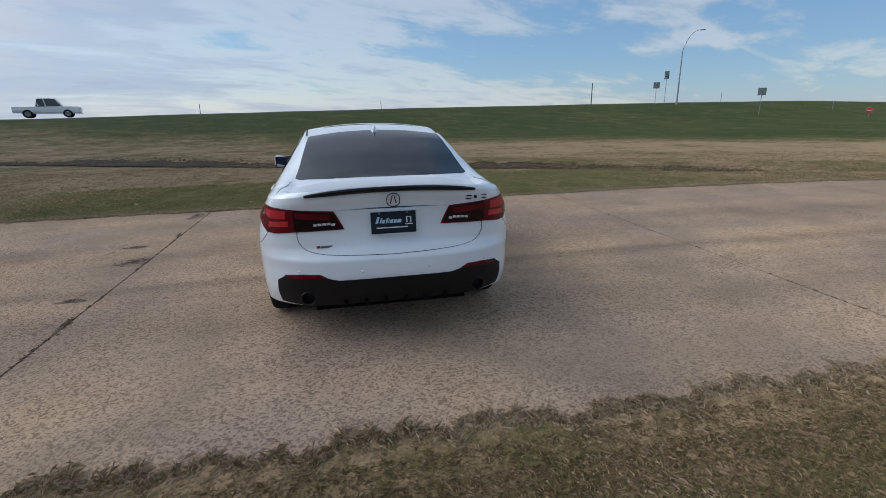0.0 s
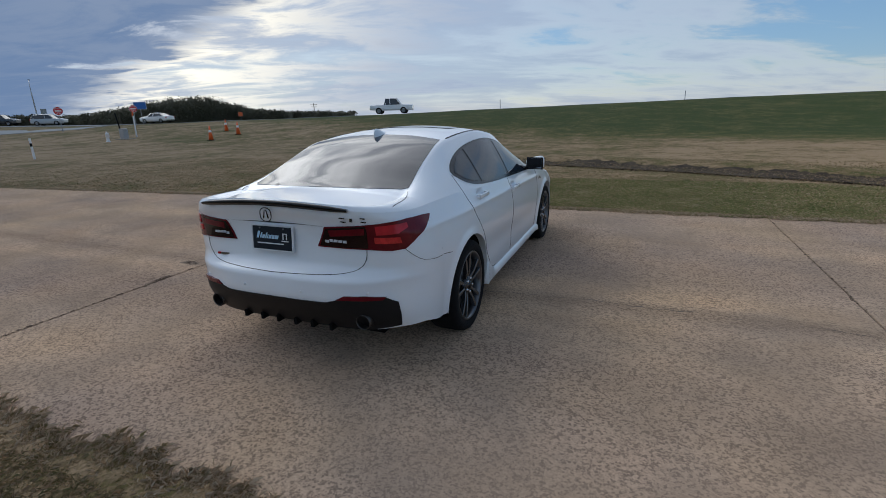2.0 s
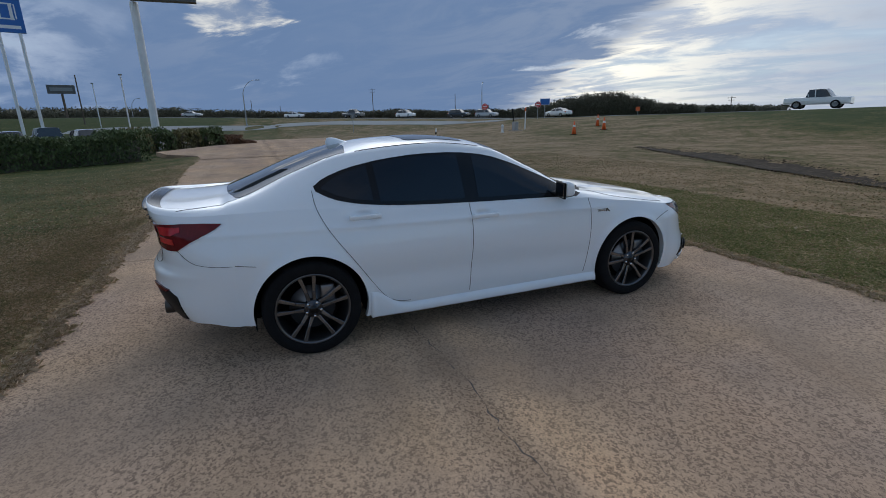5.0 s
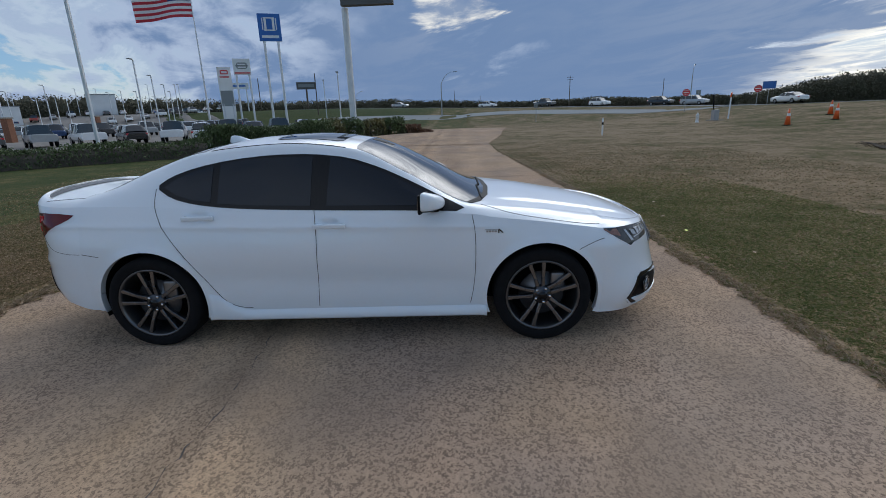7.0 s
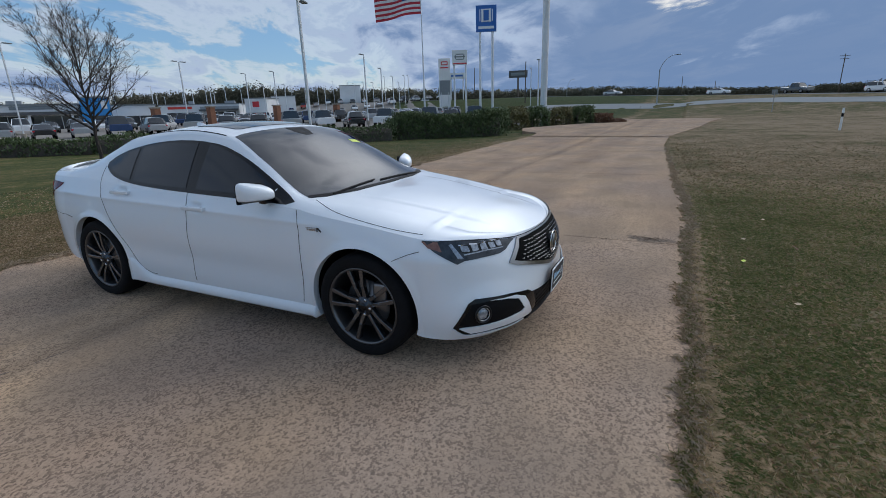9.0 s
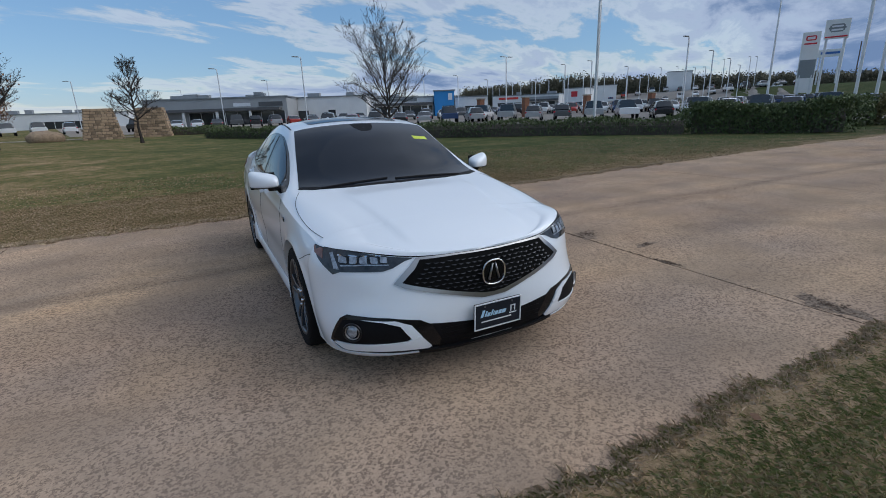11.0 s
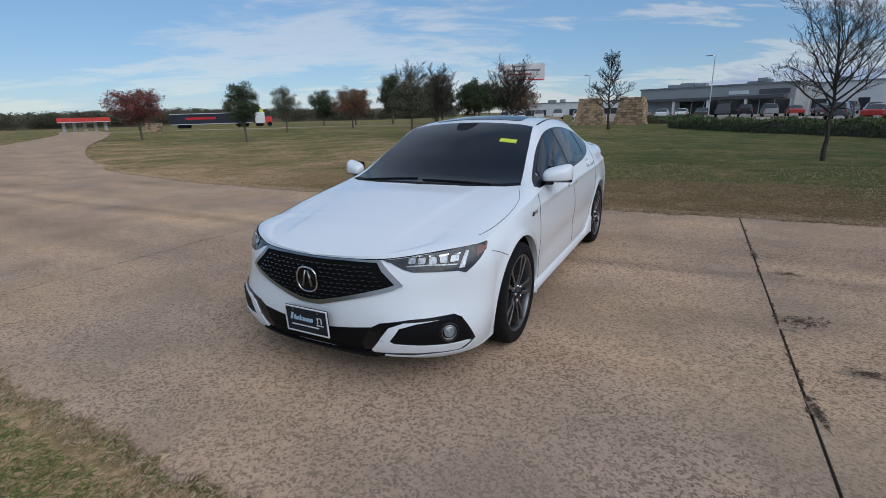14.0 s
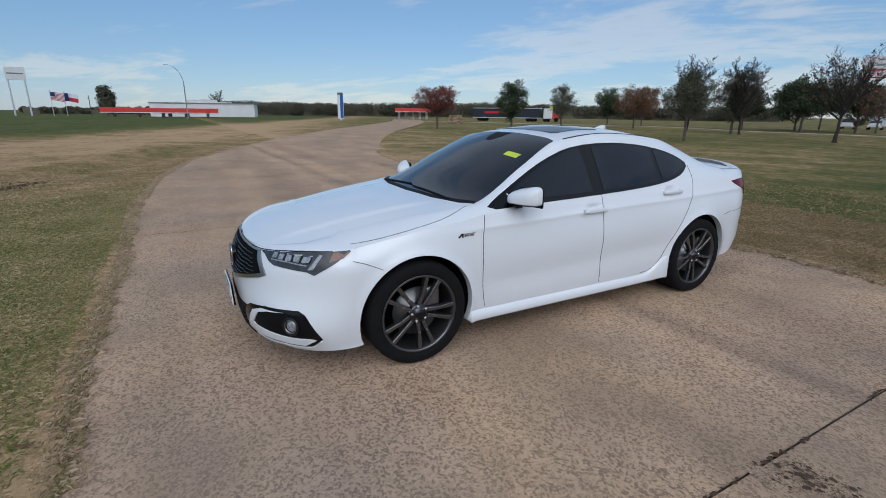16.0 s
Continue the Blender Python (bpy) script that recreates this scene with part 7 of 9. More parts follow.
def hedge(line, height, depth, seed, label, leaf, count, size, name="hedge"):
    """A clipped but shaggy hedge along a line: twiggy core and thousands of leaves."""
    t = thing(name, label, "hedge", at=(line[0][0], line[0][1], float(ground_z(*line[0]))))
    o = Vector(t.location)
    rs = np.random.RandomState(seed)
    seg = np.array(line, float)
    length = np.r_[0, np.cumsum(np.hypot(*np.diff(seg, axis=0).T))]
    s = rs.uniform(0, length[-1], count)
    x, y = np.interp(s, length, seg[:, 0]), np.interp(s, length, seg[:, 1])
    hump = height * (0.86 + 0.10 * np.sin(s * 1.3 + seed) + 0.07 * np.sin(s * 3.7) + 0.05 * np.sin(s * 9.1))
    a = rs.uniform(0, 2 * math.pi, count)
    rad = depth * (0.75 + 0.25 * rs.rand(count))
    v = np.abs(rs.rand(count)) ** 0.7
    z = v * hump
    k = np.sqrt(np.clip(1 - (v * 0.86) ** 4, 0.05, 1))
    pos = np.c_[x + np.cos(a) * rad * k, y + np.sin(a) * rad * k, ground_z(x, y) + z]
    top = rs.rand(count) < 0.3
    pos[top, 0], pos[top, 1] = x[top] + rs.uniform(-1, 1, top.sum()) * depth * 0.8, y[top] + rs.uniform(-1, 1, top.sum()) * depth * 0.8
    pos[top, 2] = ground_z(x[top], y[top]) + hump[top] * rs.uniform(0.92, 1.08, top.sum())
    u = rs.normal(size=(count, 3))
    u[:, 2] = np.abs(u[:, 2]) + 0.4
    u /= np.linalg.norm(u, axis=1)[:, None]
    w = np.cross(u, rs.normal(size=(count, 3)))
    w /= np.linalg.norm(w, axis=1)[:, None]
    sz = size * rs.uniform(0.5, 1.3, (count, 1))
    q = np.stack([pos - u * sz, pos + w * sz * 0.45, pos + u * sz, pos - w * sz * 0.45], 1).reshape(-1, 3) - np.array(tuple(o))
    raw("foliage", q, [(4 * k, 4 * k + 1, 4 * k + 2, 4 * k + 3) for k in range(count)], leaf, t)
    bm = bmesh.new()
    n = max(2, int(length[-1] / 1.2))
    rows = []
    for k in range(n + 1):
        d = length[-1] * k / n
        px, py = float(np.interp(d, length, seg[:, 0])), float(np.interp(d, length, seg[:, 1]))
        e = 0.1
        tx, ty = float(np.interp(d + e, length, seg[:, 0]) - np.interp(d - e, length, seg[:, 0])), float(np.interp(d + e, length, seg[:, 1]) - np.interp(d - e, length, seg[:, 1]))
        m = math.hypot(tx, ty)
        nx_, ny_ = -ty / m, tx / m
        g = float(ground_z(px, py))
        rows.append([Vector((px + nx_ * w_ * depth, py + ny_ * w_ * depth, g + h_ * height)) - o for w_, h_ in ((-0.62, 0.02), (-0.66, 0.5), (-0.4, 0.74), (0.4, 0.74), (0.66, 0.5), (0.62, 0.02))])
    bm.free()
    bm, _ = sheet(rows)
    part("twig_core", bm, M_BARK, t, "dark twiggy core")
    return t


hedge([(-26.2, -7.6), (-24.7, -9.9), (-22.9, -13.0)], 1.5, 1.0, 1, "thick shaggy green hedge beside the drive", M_HEDGE, 30000, 0.075)
hedge([(-22.0, -12.9), (-19.2, -16.2), (-17, -19), (-14.8, -21.4), (-12, -24.8)], 0.98, 0.7, 2, "low thin hedge in front of the car lot", M_HEDGE, 12000, 0.075)
hedge([(-11.8, -25.2), (-9, -29), (-6, -33.5), (-3, -39), (0, -44)], 0.9, 0.7, 3, "low clipped hedge in front of the car lot", M_HEDGE, 15000, 0.09)
hedge([(-2, -57), (6, -59.5)], 0.9, 0.8, 6, "loose shrubs beside stone pillars", M_HEDGE, 2200, 0.14, "shrubs")
for k, (x, y, h, leaf) in enumerate(((-33.5, -10.2, 1.6, M_HEDGE), (-35.5, -9.2, 1.7, M_SHRUBDRY), (-37.3, -8.0, 1.85, M_HEDGE), (-38.6, -6.4, 1.8, M_SHRUBDRY), (-39.4, -4.8, 1.7, M_HEDGE), (-40.2, -3.4, 1.0, M_BROWNLEAF), (-40.8, -2.4, 0.5, M_BROWNLEAF))):
    hedge([(x - 0.9, y - 0.4), (x + 0.9, y + 0.4)], h, 0.9, 20 + k, "mounded shrub in a planting bed beside the apron", leaf, 2600, 0.10, "shrub")


# ---- lamp posts, signs, flags ----
def lamp_post(at, height=8.5, arms=((0, 1),), turn=0.0, label="tall pale lot lamp post with a flat head", group="lot lamp posts", base=True):
    t = thing("lamp_post", label, "lamp post", group, at)
    bm = bmesh.new()
    box(bm, 0, 0, height / 2, 0.13, 0.13, height, 0.02)
    part("pole", bm, M_GALV, t)
    if base:
        bm = bmesh.new()
        tube(bm, (0, 0, -0.2), (0, 0, 0.6), 0.26, 0.25, 14)
        part("concrete_base", bm, M_PATH, t, "round concrete footing")
    for a, _ in arms:
        d = Vector((math.cos(radians(a + turn)), math.sin(radians(a + turn)), 0))
        bm = bmesh.new()
        tube(bm, (0, 0, height - 0.05), d * 0.35 + Vector((0, 0, height + 0.02)), 0.035, 0.03, 8)
        part("arm", bm, M_GALV, t)
        bm = bmesh.new()
        box(bm, *(d * 0.72 + Vector((0, 0, height + 0.04))), 0.78, 0.34, 0.10, 0.03, turn=a + turn)
        part("lamp_head", bm, M_SIGNBACK, t, "flat grey lamp head")
    return t


first = lamp_post((-19.7, -17.1, -0.28), 7.9, ((20, 1), (200, 1)))
for yaw, d, h, arms in ((177.6, 76, 8.5, 1), (168.6, 62, 8.7, 1), (150.4, 106, 8.5, 1), (144.3, 70, 8.6, 2), (137.8, 91, 8.5, 1), (124.3, 60, 8.5, 1), (122.6, 82, 8.5, 1), (121.4, 104, 8.5, 1),
                        (120.8, 126, 8.5, 1), (120.2, 148, 8.5, 1), (119.8, 170, 8.5, 1), (134.8, 86, 8.5, 1), (131.2, 106, 8.5, 1), (105.0, 94, 8.5, 1), (103.4, 60, 7.2, 1), (190.4, 104, 8.6, 1),
                        (181.0, 140, 8.5, 1), (158.6, 64, 9.5, 2), (163.5, 112, 8.5, 1), (172.4, 105, 8.5, 1), (154.5, 118, 8.5, 1), (147.0, 128, 8.5, 1), (141.5, 140, 8.5, 1), (196.5, 130, 9.0, 1)):
    lamp_post(spot(yaw, d, sink=0.05), h, ((10, 1), (190, 1))[:arms])
rr = random.Random(5)
for k in range(22):
    lamp_post(spot(122.5 + 1.15 * k + rr.uniform(-0.3, 0.3), rr.choice((125, 150, 172, 195)), sink=0.05), 8.5, ((10, 1),))


def road_lamp(at, height, turn, label="tall grey curved-arm highway lamp", lean=0.0):
    """A tapering highway lamp whose arm sweeps up and out."""
    t = thing("street_lamp", label, "street lamp", "highway lamps", at)
    bm = bmesh.new()
    tube(bm, (0, 0, -0.3), (0, 0, height * 0.72), 0.13, 0.09, 10)
    part("pole", bm, M_GREYPOLE, t)
    d = Vector((math.cos(radians(turn)), math.sin(radians(turn)), 0))
    bm, last = bmesh.new(), Vector((0, 0, height * 0.70))
    for k in range(1, 9):
        u = k / 8
        p = d * (2.6 * u ** 1.5) + Vector((0, 0, height * (0.70 + 0.30 * math.sin(u * math.pi / 2))))
        tube(bm, last, p, 0.07 - 0.004 * k, 0.066 - 0.004 * k, 8)
        last = p
    part("arm", bm, M_GREYPOLE, t)
    bm = bmesh.new()
    box(bm, *(last + d * 0.35), 0.8, 0.3, 0.13, 0.04, turn=turn)
    part("lamp_head", bm, M_SIGNBACK, t)
    return t


road_lamp(spot(322.5, 92, (-0.3, -5.3)), 11.5, -10)
road_lamp(spot(92.0, 104, (3.9, 1.4)), 8.7, 95)
road_lamp(spot(65.3, 112, (3.9, 1.4)), 8.2, 150)
road_lamp(spot(268.3, 120, (-3.4, 2.6)), 10.8, 100)
road_lamp(spot(101.5, 170), 9.0, 60)


def post(name, at, height, radius, material, label, category, group=""):
    t = thing(name, label, category, group, at)
    bm = bmesh.new()
    tube(bm, (0, 0, -0.3), (0, 0, height), radius, radius * 0.8, 8)
    part("pole", bm, material, t)
    return t


def cross_arm(t, z, wide, turn, thick=0.12):
    bm = bmesh.new()
    box(bm, 0, 0, z, wide, thick, thick, turn=turn)
    part("cross_arm", bm, M_TIMBER, t)


# utility poles and delineators along the crest
for yaw, d, h, arm in ((76.7, 180, 13.0, 1), (67.0, 190, 11, 0), (37.6, 190, 6.5, 1), (105.9, 120, 9.5, 0), (90.0, 240, 12, 0), (87.0, 260, 10, 0), (57.0, 150, 5.0, 0), (112.0, 150, 9, 0)):
    p = post("utility_pole", spot(yaw, d), h, 0.14, M_TIMBER, "dark weathered timber utility pole", "utility pole", "utility poles")
    if arm:
        cross_arm(p, h - 0.5, 2.4, yaw)
        cross_arm(p, h - 1.3, 2.0, yaw)
for yaw, d, h in ((14.0, 69, 1.3), (354.9, 74, 1.2), (318.5, 108, 1.9), (309.5, 112, 1.7)):
    post("delineator_post", spot(yaw, d, (-0.3, -5.3)), h, 0.05, M_GREYPOLE, "thin grey roadside marker post", "marker post", "marker posts")
p = post("utility_pole", spot(331.1, 100, (-0.3, -5.3)), 3.9, 0.10, M_TIMBER, "dark timber pole with short cross arms", "utility pole", "utility poles")
cross_arm(p, 1.6, 1.8, 60, 0.08)
cross_arm(p, 0.9, 1.2, 60, 0.08)


def sign(name, at, height, shape, size, face, facing, label, category="road sign", back=None, bar=None, text=None, legs=1, pole_mat=None):
    """A road sign on a post: thin plate with its face, rim and markings. facing: the yaw towards which the face looks."""
    t = thing(name, label, category, "road signs", at)
    for k in range(legs):
        bm = bmesh.new()
        off = 0 if legs == 1 else (k - 0.5) * size * 0.7
        tube(bm, (math.cos(radians(facing)) * off, math.sin(radians(facing)) * off, -0.3), (math.cos(radians(facing)) * off, math.sin(radians(facing)) * off, height + size * 0.3), 0.04, 0.04, 8)
        part("post", bm, pole_mat or M_GREYPOLE, t)
    turn = Matrix.Translation((0, 0, height)) @ Matrix.Rotation(radians(facing), 4, "Z")
    n = {"octagon": 8, "round": 28, "square": 4, "wide": 4}[shape]
    outline = []
    for k in range(n):
        a = 2 * math.pi * (k + 0.5) / n
        rx = size / 2 / math.cos(math.pi / n)
        outline.append((rx * math.cos(a) * (1.6 if shape == "wide" else 1), rx * math.sin(a)))
    for part_name, off, k, m in (("plate", 0.055, 1.0, back or M_SIGNBACK), ("face", 0.062, 0.95, face)):
        bm = bmesh.new()
        fr = [bm.verts.new(turn @ Vector((x * k, off + 0.012, z * k))) for x, z in outline]
        bk = [bm.verts.new(turn @ Vector((x * k, off - 0.004, z * k))) for x, z in outline]
        bm.faces.new(fr)
        bm.faces.new(bk[::-1])
        for i in range(n):
            bm.faces.new((fr[i], bk[i], bk[(i + 1) % n], fr[(i + 1) % n]))
        bmesh.ops.recalc_face_normals(bm, faces=bm.faces[:])
        part(part_name, bm, m, t)
    if bar:
        bm = bmesh.new()
        box(bm, 0, 0.078, 0, size * 0.66, 0.006, size * 0.15)
        bm.transform(turn)
        part("bar", bm, M_WHITE, t)
    for txt, z, h in text or ():
        cu = bpy.data.curves.new("lettering", "FONT")
        cu.body, cu.size, cu.align_x, cu.align_y, cu.extrude = txt, h, "CENTER", "CENTER", 0.002
        o = new("lettering", cu)
        o.parent = t
        o.matrix_local = turn @ Matrix.Translation((0, 0.08, z)) @ Matrix.Rotation(math.pi, 4, "Z") @ Matrix.Rotation(math.pi / 2, 4, "X")
        o.data.materials.append(M_WHITE)
    return t


# the faces look back towards the drive
NOENTRY = [("DO NOT", 0.24, 0.15), ("ENTER", -0.24, 0.15)]
sign("no_entry_sign", spot(65.9, 66, (3.9, 1.4)), 2.2, "round", 0.85, M_SIGNRED, 245, "round red and white do-not-enter sign", bar=True, text=NOENTRY, back=M_WHITE)
sign("no_entry_sign", spot(59.6, 70, (3.9, 1.4)), 2.0, "round", 0.85, M_SIGNRED, 240, "round red and white do-not-enter sign", bar=True, text=NOENTRY, back=M_WHITE)
sign("route_sign", spot(58.7, 74, (3.9, 1.4)), 2.4, "wide", 0.9, M_SIGNBLUE, 240, "blue route marker sign", back=M_WHITE)
sign("stop_sign", spot(306.9, 92, (-0.3, -5.3)), 0.95, "octagon", 0.78, M_SIGNRED, 128, "red octagonal stop sign on a short post", bar=True, back=M_WHITE)
for yaw, d, h, size in ((324.6, 88, 3.0, 0.95), (323.7, 92, 4.9, 0.7), (315.1, 82, 3.1, 1.0), (64.0, 120, 3.4, 0.9), (80.2, 70, 2.2, 0.55)):
    sign("roadside_sign", spot(yaw, d, (-0.3, -5.3) if yaw > 200 else (4.0, 0)), h, "square", size, M_SIGNBACK, yaw, "bare grey back of a roadside sign")
sign("roadside_sign", spot(323.7, 92.3, (-0.3, -5.3)), 4.3, "square", 0.7, M_SIGNBACK, 323, "bare grey back of a roadside sign")
sign("warning_sign", spot(46.9, 105, (4.0, -1.6)), 2.0, "square", 0.8, M_CONE, 225, "orange construction warning sign")
sign("warning_sign", spot(228.5, 140, (-3.4, 2.6)), 3.6, "square", 1.0, M_LIME, 48, "yellow warning sign above trailers")


# low roadside things in the field
def cone(at):
    t = thing("traffic_cone", "orange traffic cone with a white collar standing on grass", "traffic cone", "traffic cones", at)
    bm = bmesh.new()
    box(bm, 0, 0, 0.02, 0.42, 0.42, 0.04, 0.01)
    part("base", bm, M_TRIM, t)
    bm = bmesh.new()
    tube(bm, (0, 0, 0.04), (0, 0, 1.0), 0.17, 0.035, 20)
    part("cone_body", bm, M_CONE, t, smooth=True)
    bm = bmesh.new()
    tube(bm, (0, 0, 0.56), (0, 0, 0.72), 0.102, 0.080, 20, False)
    part("collar", bm, M_WHITE, t)
    return t


cone(spot(47.4, 38.5, (1.5, -4.8)))
cone(spot(44.7, 42.0, (1.5, -4.8)))
c = cone(spot(53.9, 44, (3.9, 1.4)))
b = spot(74.5, 31.0, (3.9, 1.4))
t = thing("marker_post", "white plastic marker post with a dark band", "marker post", "", b)
for z0, z1, m, n in ((-0.2, 0.62, M_WHITE, "shaft"), (0.62, 0.78, M_TRIM, "band"), (0.78, 1.02, M_WHITE, "cap")):
    bm = bmesh.new()
    tube(bm, (0, 0, z0), (0, 0, z1), 0.05, 0.05, 10)
    part(n, bm, m, t)
t = thing("marker_post", "white pipeline marker post with an orange cap", "marker post", "", spot(62.0, 48, (3.9, 1.4)))
for z0, z1, m, n in ((-0.2, 1.75, M_WHITE, "shaft"), (1.75, 2.1, M_CONE, "cap")):
    bm = bmesh.new()
    tube(bm, (0, 0, z0), (0.12 if z1 > 1.7 and n == "cap" else 0.10, 0, z1), 0.06, 0.06, 10)
    part(n, bm, m, t)
t = thing("utility_box", "grey utility pedestal with a leaning dark pipe", "utility box", "", spot(63.2, 47, (3.9, 1.4)))
bm = bmesh.new()
box(bm, 0, 0, 0.42, 0.55, 0.4, 0.9, 0.03)
part("cabinet", bm, M_GREYPOLE, t)
bm = bmesh.new()
box(bm, 0.1, 0, 0.0, 1.3, 0.9, 0.12, 0.02)
part("plinth", bm, M_PATH, t)
bm = bmesh.new()
tube(bm, (-0.35, 0.1, 0), (-0.75, 0.1, 2.1), 0.05, 0.05, 8)
part("pipe", bm, M_TRIM, t)
t = thing("hydrant", "pale blue-grey fire hydrant in the grass", "fire hydrant", "", spot(64.8, 46, (3.9, 1.4)))
bm = bmesh.new()
lathe(bm, [(0.16, 0), (0.16, 0.06), (0.11, 0.08), (0.11, 0.52), (0.14, 0.54), (0.14, 0.6), (0.09, 0.70), (0.03, 0.75), (0.03, 0.80), (0.001, 0.80)], m=Matrix.Rotation(-math.pi / 2, 4, "Y"), sides=18)
part("barrel", bm, M_GALV, t, smooth=True)
bm = bmesh.new()
tube(bm, (-0.2, 0, 0.45), (0.2, 0, 0.45), 0.06, 0.06, 12)
part("nozzle", bm, M_GALV, t)


# dealer signs
def pylon(at, facing, w, h, z0, face, label, legs, mark, leg_r=0.16, leg_mat=None):
    t = thing("pylon_sign", label, "sign", "dealer signs", at)
    turn = Matrix.Rotation(radians(facing), 4, "Z")
    for off in legs:
        bm = bmesh.new()
        tube(bm, (off, 0, -0.3), (off, 0, z0 + h * 0.3), leg_r, leg_r, 12)
        bm.transform(turn)
        part("leg", bm, leg_mat or M_GALV, t)
    bm = bmesh.new()
    box(bm, 0, 0, z0 + h / 2, w, 0.5, h, 0.04)
    bm.transform(turn)
    body = part("sign_box", bm, face, t)
    for m, cx, cz, bw, bh in mark:
        bm = bmesh.new()
        box(bm, cx * w, 0.262, z0 + h * cz, bw * w, 0.03, bh * h)
        bm.transform(turn)
        part("mark", bm, m, body)
    return t


pylon(spot(110.2, 99, (3.9, 1.4)), 290, 3.9, 4.6, 15.4, M_SIGNBLUE, "tall blue dealer sign with white marks on two white legs",
      (-1.2, 1.2), ((M_WHITE, 0.18, 0.60, 0.10, 0.46), (M_WHITE, -0.18, 0.60, 0.10, 0.46), (M_WHITE, 0, 0.40, 0.5, 0.04), (M_WHITE, 0, 0.84, 0.5, 0.04), (M_WHITE, 0.30, 0.62, 0.04, 0.44), (M_WHITE, -0.30, 0.62, 0.04, 0.44), (M_WHITE, 0, 0.16, 0.76, 0.10)), 0.22)
pylon(spot(113.4, 124, (3.9, 1.4)), 293, 3.7, 3.4, 11.5, M_WALLWHITE, "white dealer sign with grey ring and red bar on two legs",
      (-1.4, 1.4), ((M_SIGNBACK, 0, 0.72, 0.5, 0.07), (M_SIGNBACK, 0, 0.38, 0.5, 0.07), (M_SIGNBACK, 0.27, 0.55, 0.07, 0.3), (M_SIGNBACK, -0.27, 0.55, 0.07, 0.3), (M_SIGNBACK, 0, 0.55, 0.7, 0.09), (M_SIGNRED, 0, 0.10, 0.9, 0.08)), 0.22)
pylon(spot(115.2, 130, (3.9, 1.4)), 295, 3.0, 11.8, 1.5, M_WALLWHITE, "tall white slab dealer sign with a red mark",
      (-1.0, 1.0), ((M_SIGNRED, 0, 0.93, 0.5, 0.02), (M_SIGNRED, 0, 0.87, 0.5, 0.02), (M_SIGNRED, 0.25, 0.90, 0.08, 0.06), (M_SIGNRED, -0.25, 0.90, 0.08, 0.06), (M_SIGNRED, 0, 0.81, 0.7, 0.025), (M_SIGNBACK, 0, 0.4, 0.9, 0.3)), 0.3)
pylon(spot(113.9, 150, (3.9, 1.4)), 293, 5.0, 1.6, 6.0, M_WALLWHITE, "low wide white sign with grey marks", (-1.8, 1.8), ((M_SIGNBLUE, 0, 0.5, 0.7, 0.3),), 0.16)
mast = pylon(spot(102.6, 47.5, (3.9, 1.4)), 288, 0.1, 0.1, 11.2, M_GALV, "very tall thick white sign pole rising from shrubs", (0,), (), 0.30)
bm = bmesh.new()
box(bm, 0.9, 2.2, 12.5, 0.7, 4.6, 2.6, 0.05)
part("sign_cabinet", bm, M_WALLDARK, mast, "dark sign cabinet")
pylon(spot(107.0, 150, (3.9, 1.4)), 287, 5.4, 2.0, 5.6, M_WALLDARK, "dark back of a small billboard", (0,), ((M_SIGNBACK, 0, 0.5, 0.8, 0.4),), 0.25, M_TIMBER)
pylon(spot(198.0, 150), 18, 12.6, 4.9, 10.6, M_BOARD, "large pale billboard with red strip and dark lettering bars",
      (-0.3,), ((M_SIGNRED, 0, 0.06, 0.98, 0.06), (M_SIGNBACK, -0.05, 0.62, 0.70, 0.10), (M_SIGNRED, 0.1, 0.40, 0.6, 0.07), (M_SIGNBACK, 0.1, 0.86, 0.35, 0.06)), 0.45)
pylon(spot(252.6, 112, (-3.4, 2.6)), 70, 1.3, 5.6, 0.4, M_WALLWHITE, "slim tall sign pylon, white with a dark edge", (0,), ((M_SIGNBLUE, -0.2, 0.5, 0.5, 0.96), (M_SIGNBACK, 0, 0.94, 0.9, 0.08)), 0.2)
pylon(spot(281.3, 175, (-3.4, 2.6)), 100, 4.2, 3.2, 9.2, M_WALLWHITE, "white roadside sign on two tall legs", (-1.7, 1.7), ((M_SIGNBACK, 0, 0.5, 0.8, 0.1),), 0.2)
for yaw, d, h in ((276.4, 190, 6.0),):
    p = post("utility_pole", spot(yaw, d, (-3.4, 2.6)), h, 0.12, M_TIMBER, "dark weathered timber utility pole", "utility pole", "utility poles")
    cross_arm(p, h - 0.8, 3.0, 20, 0.1)


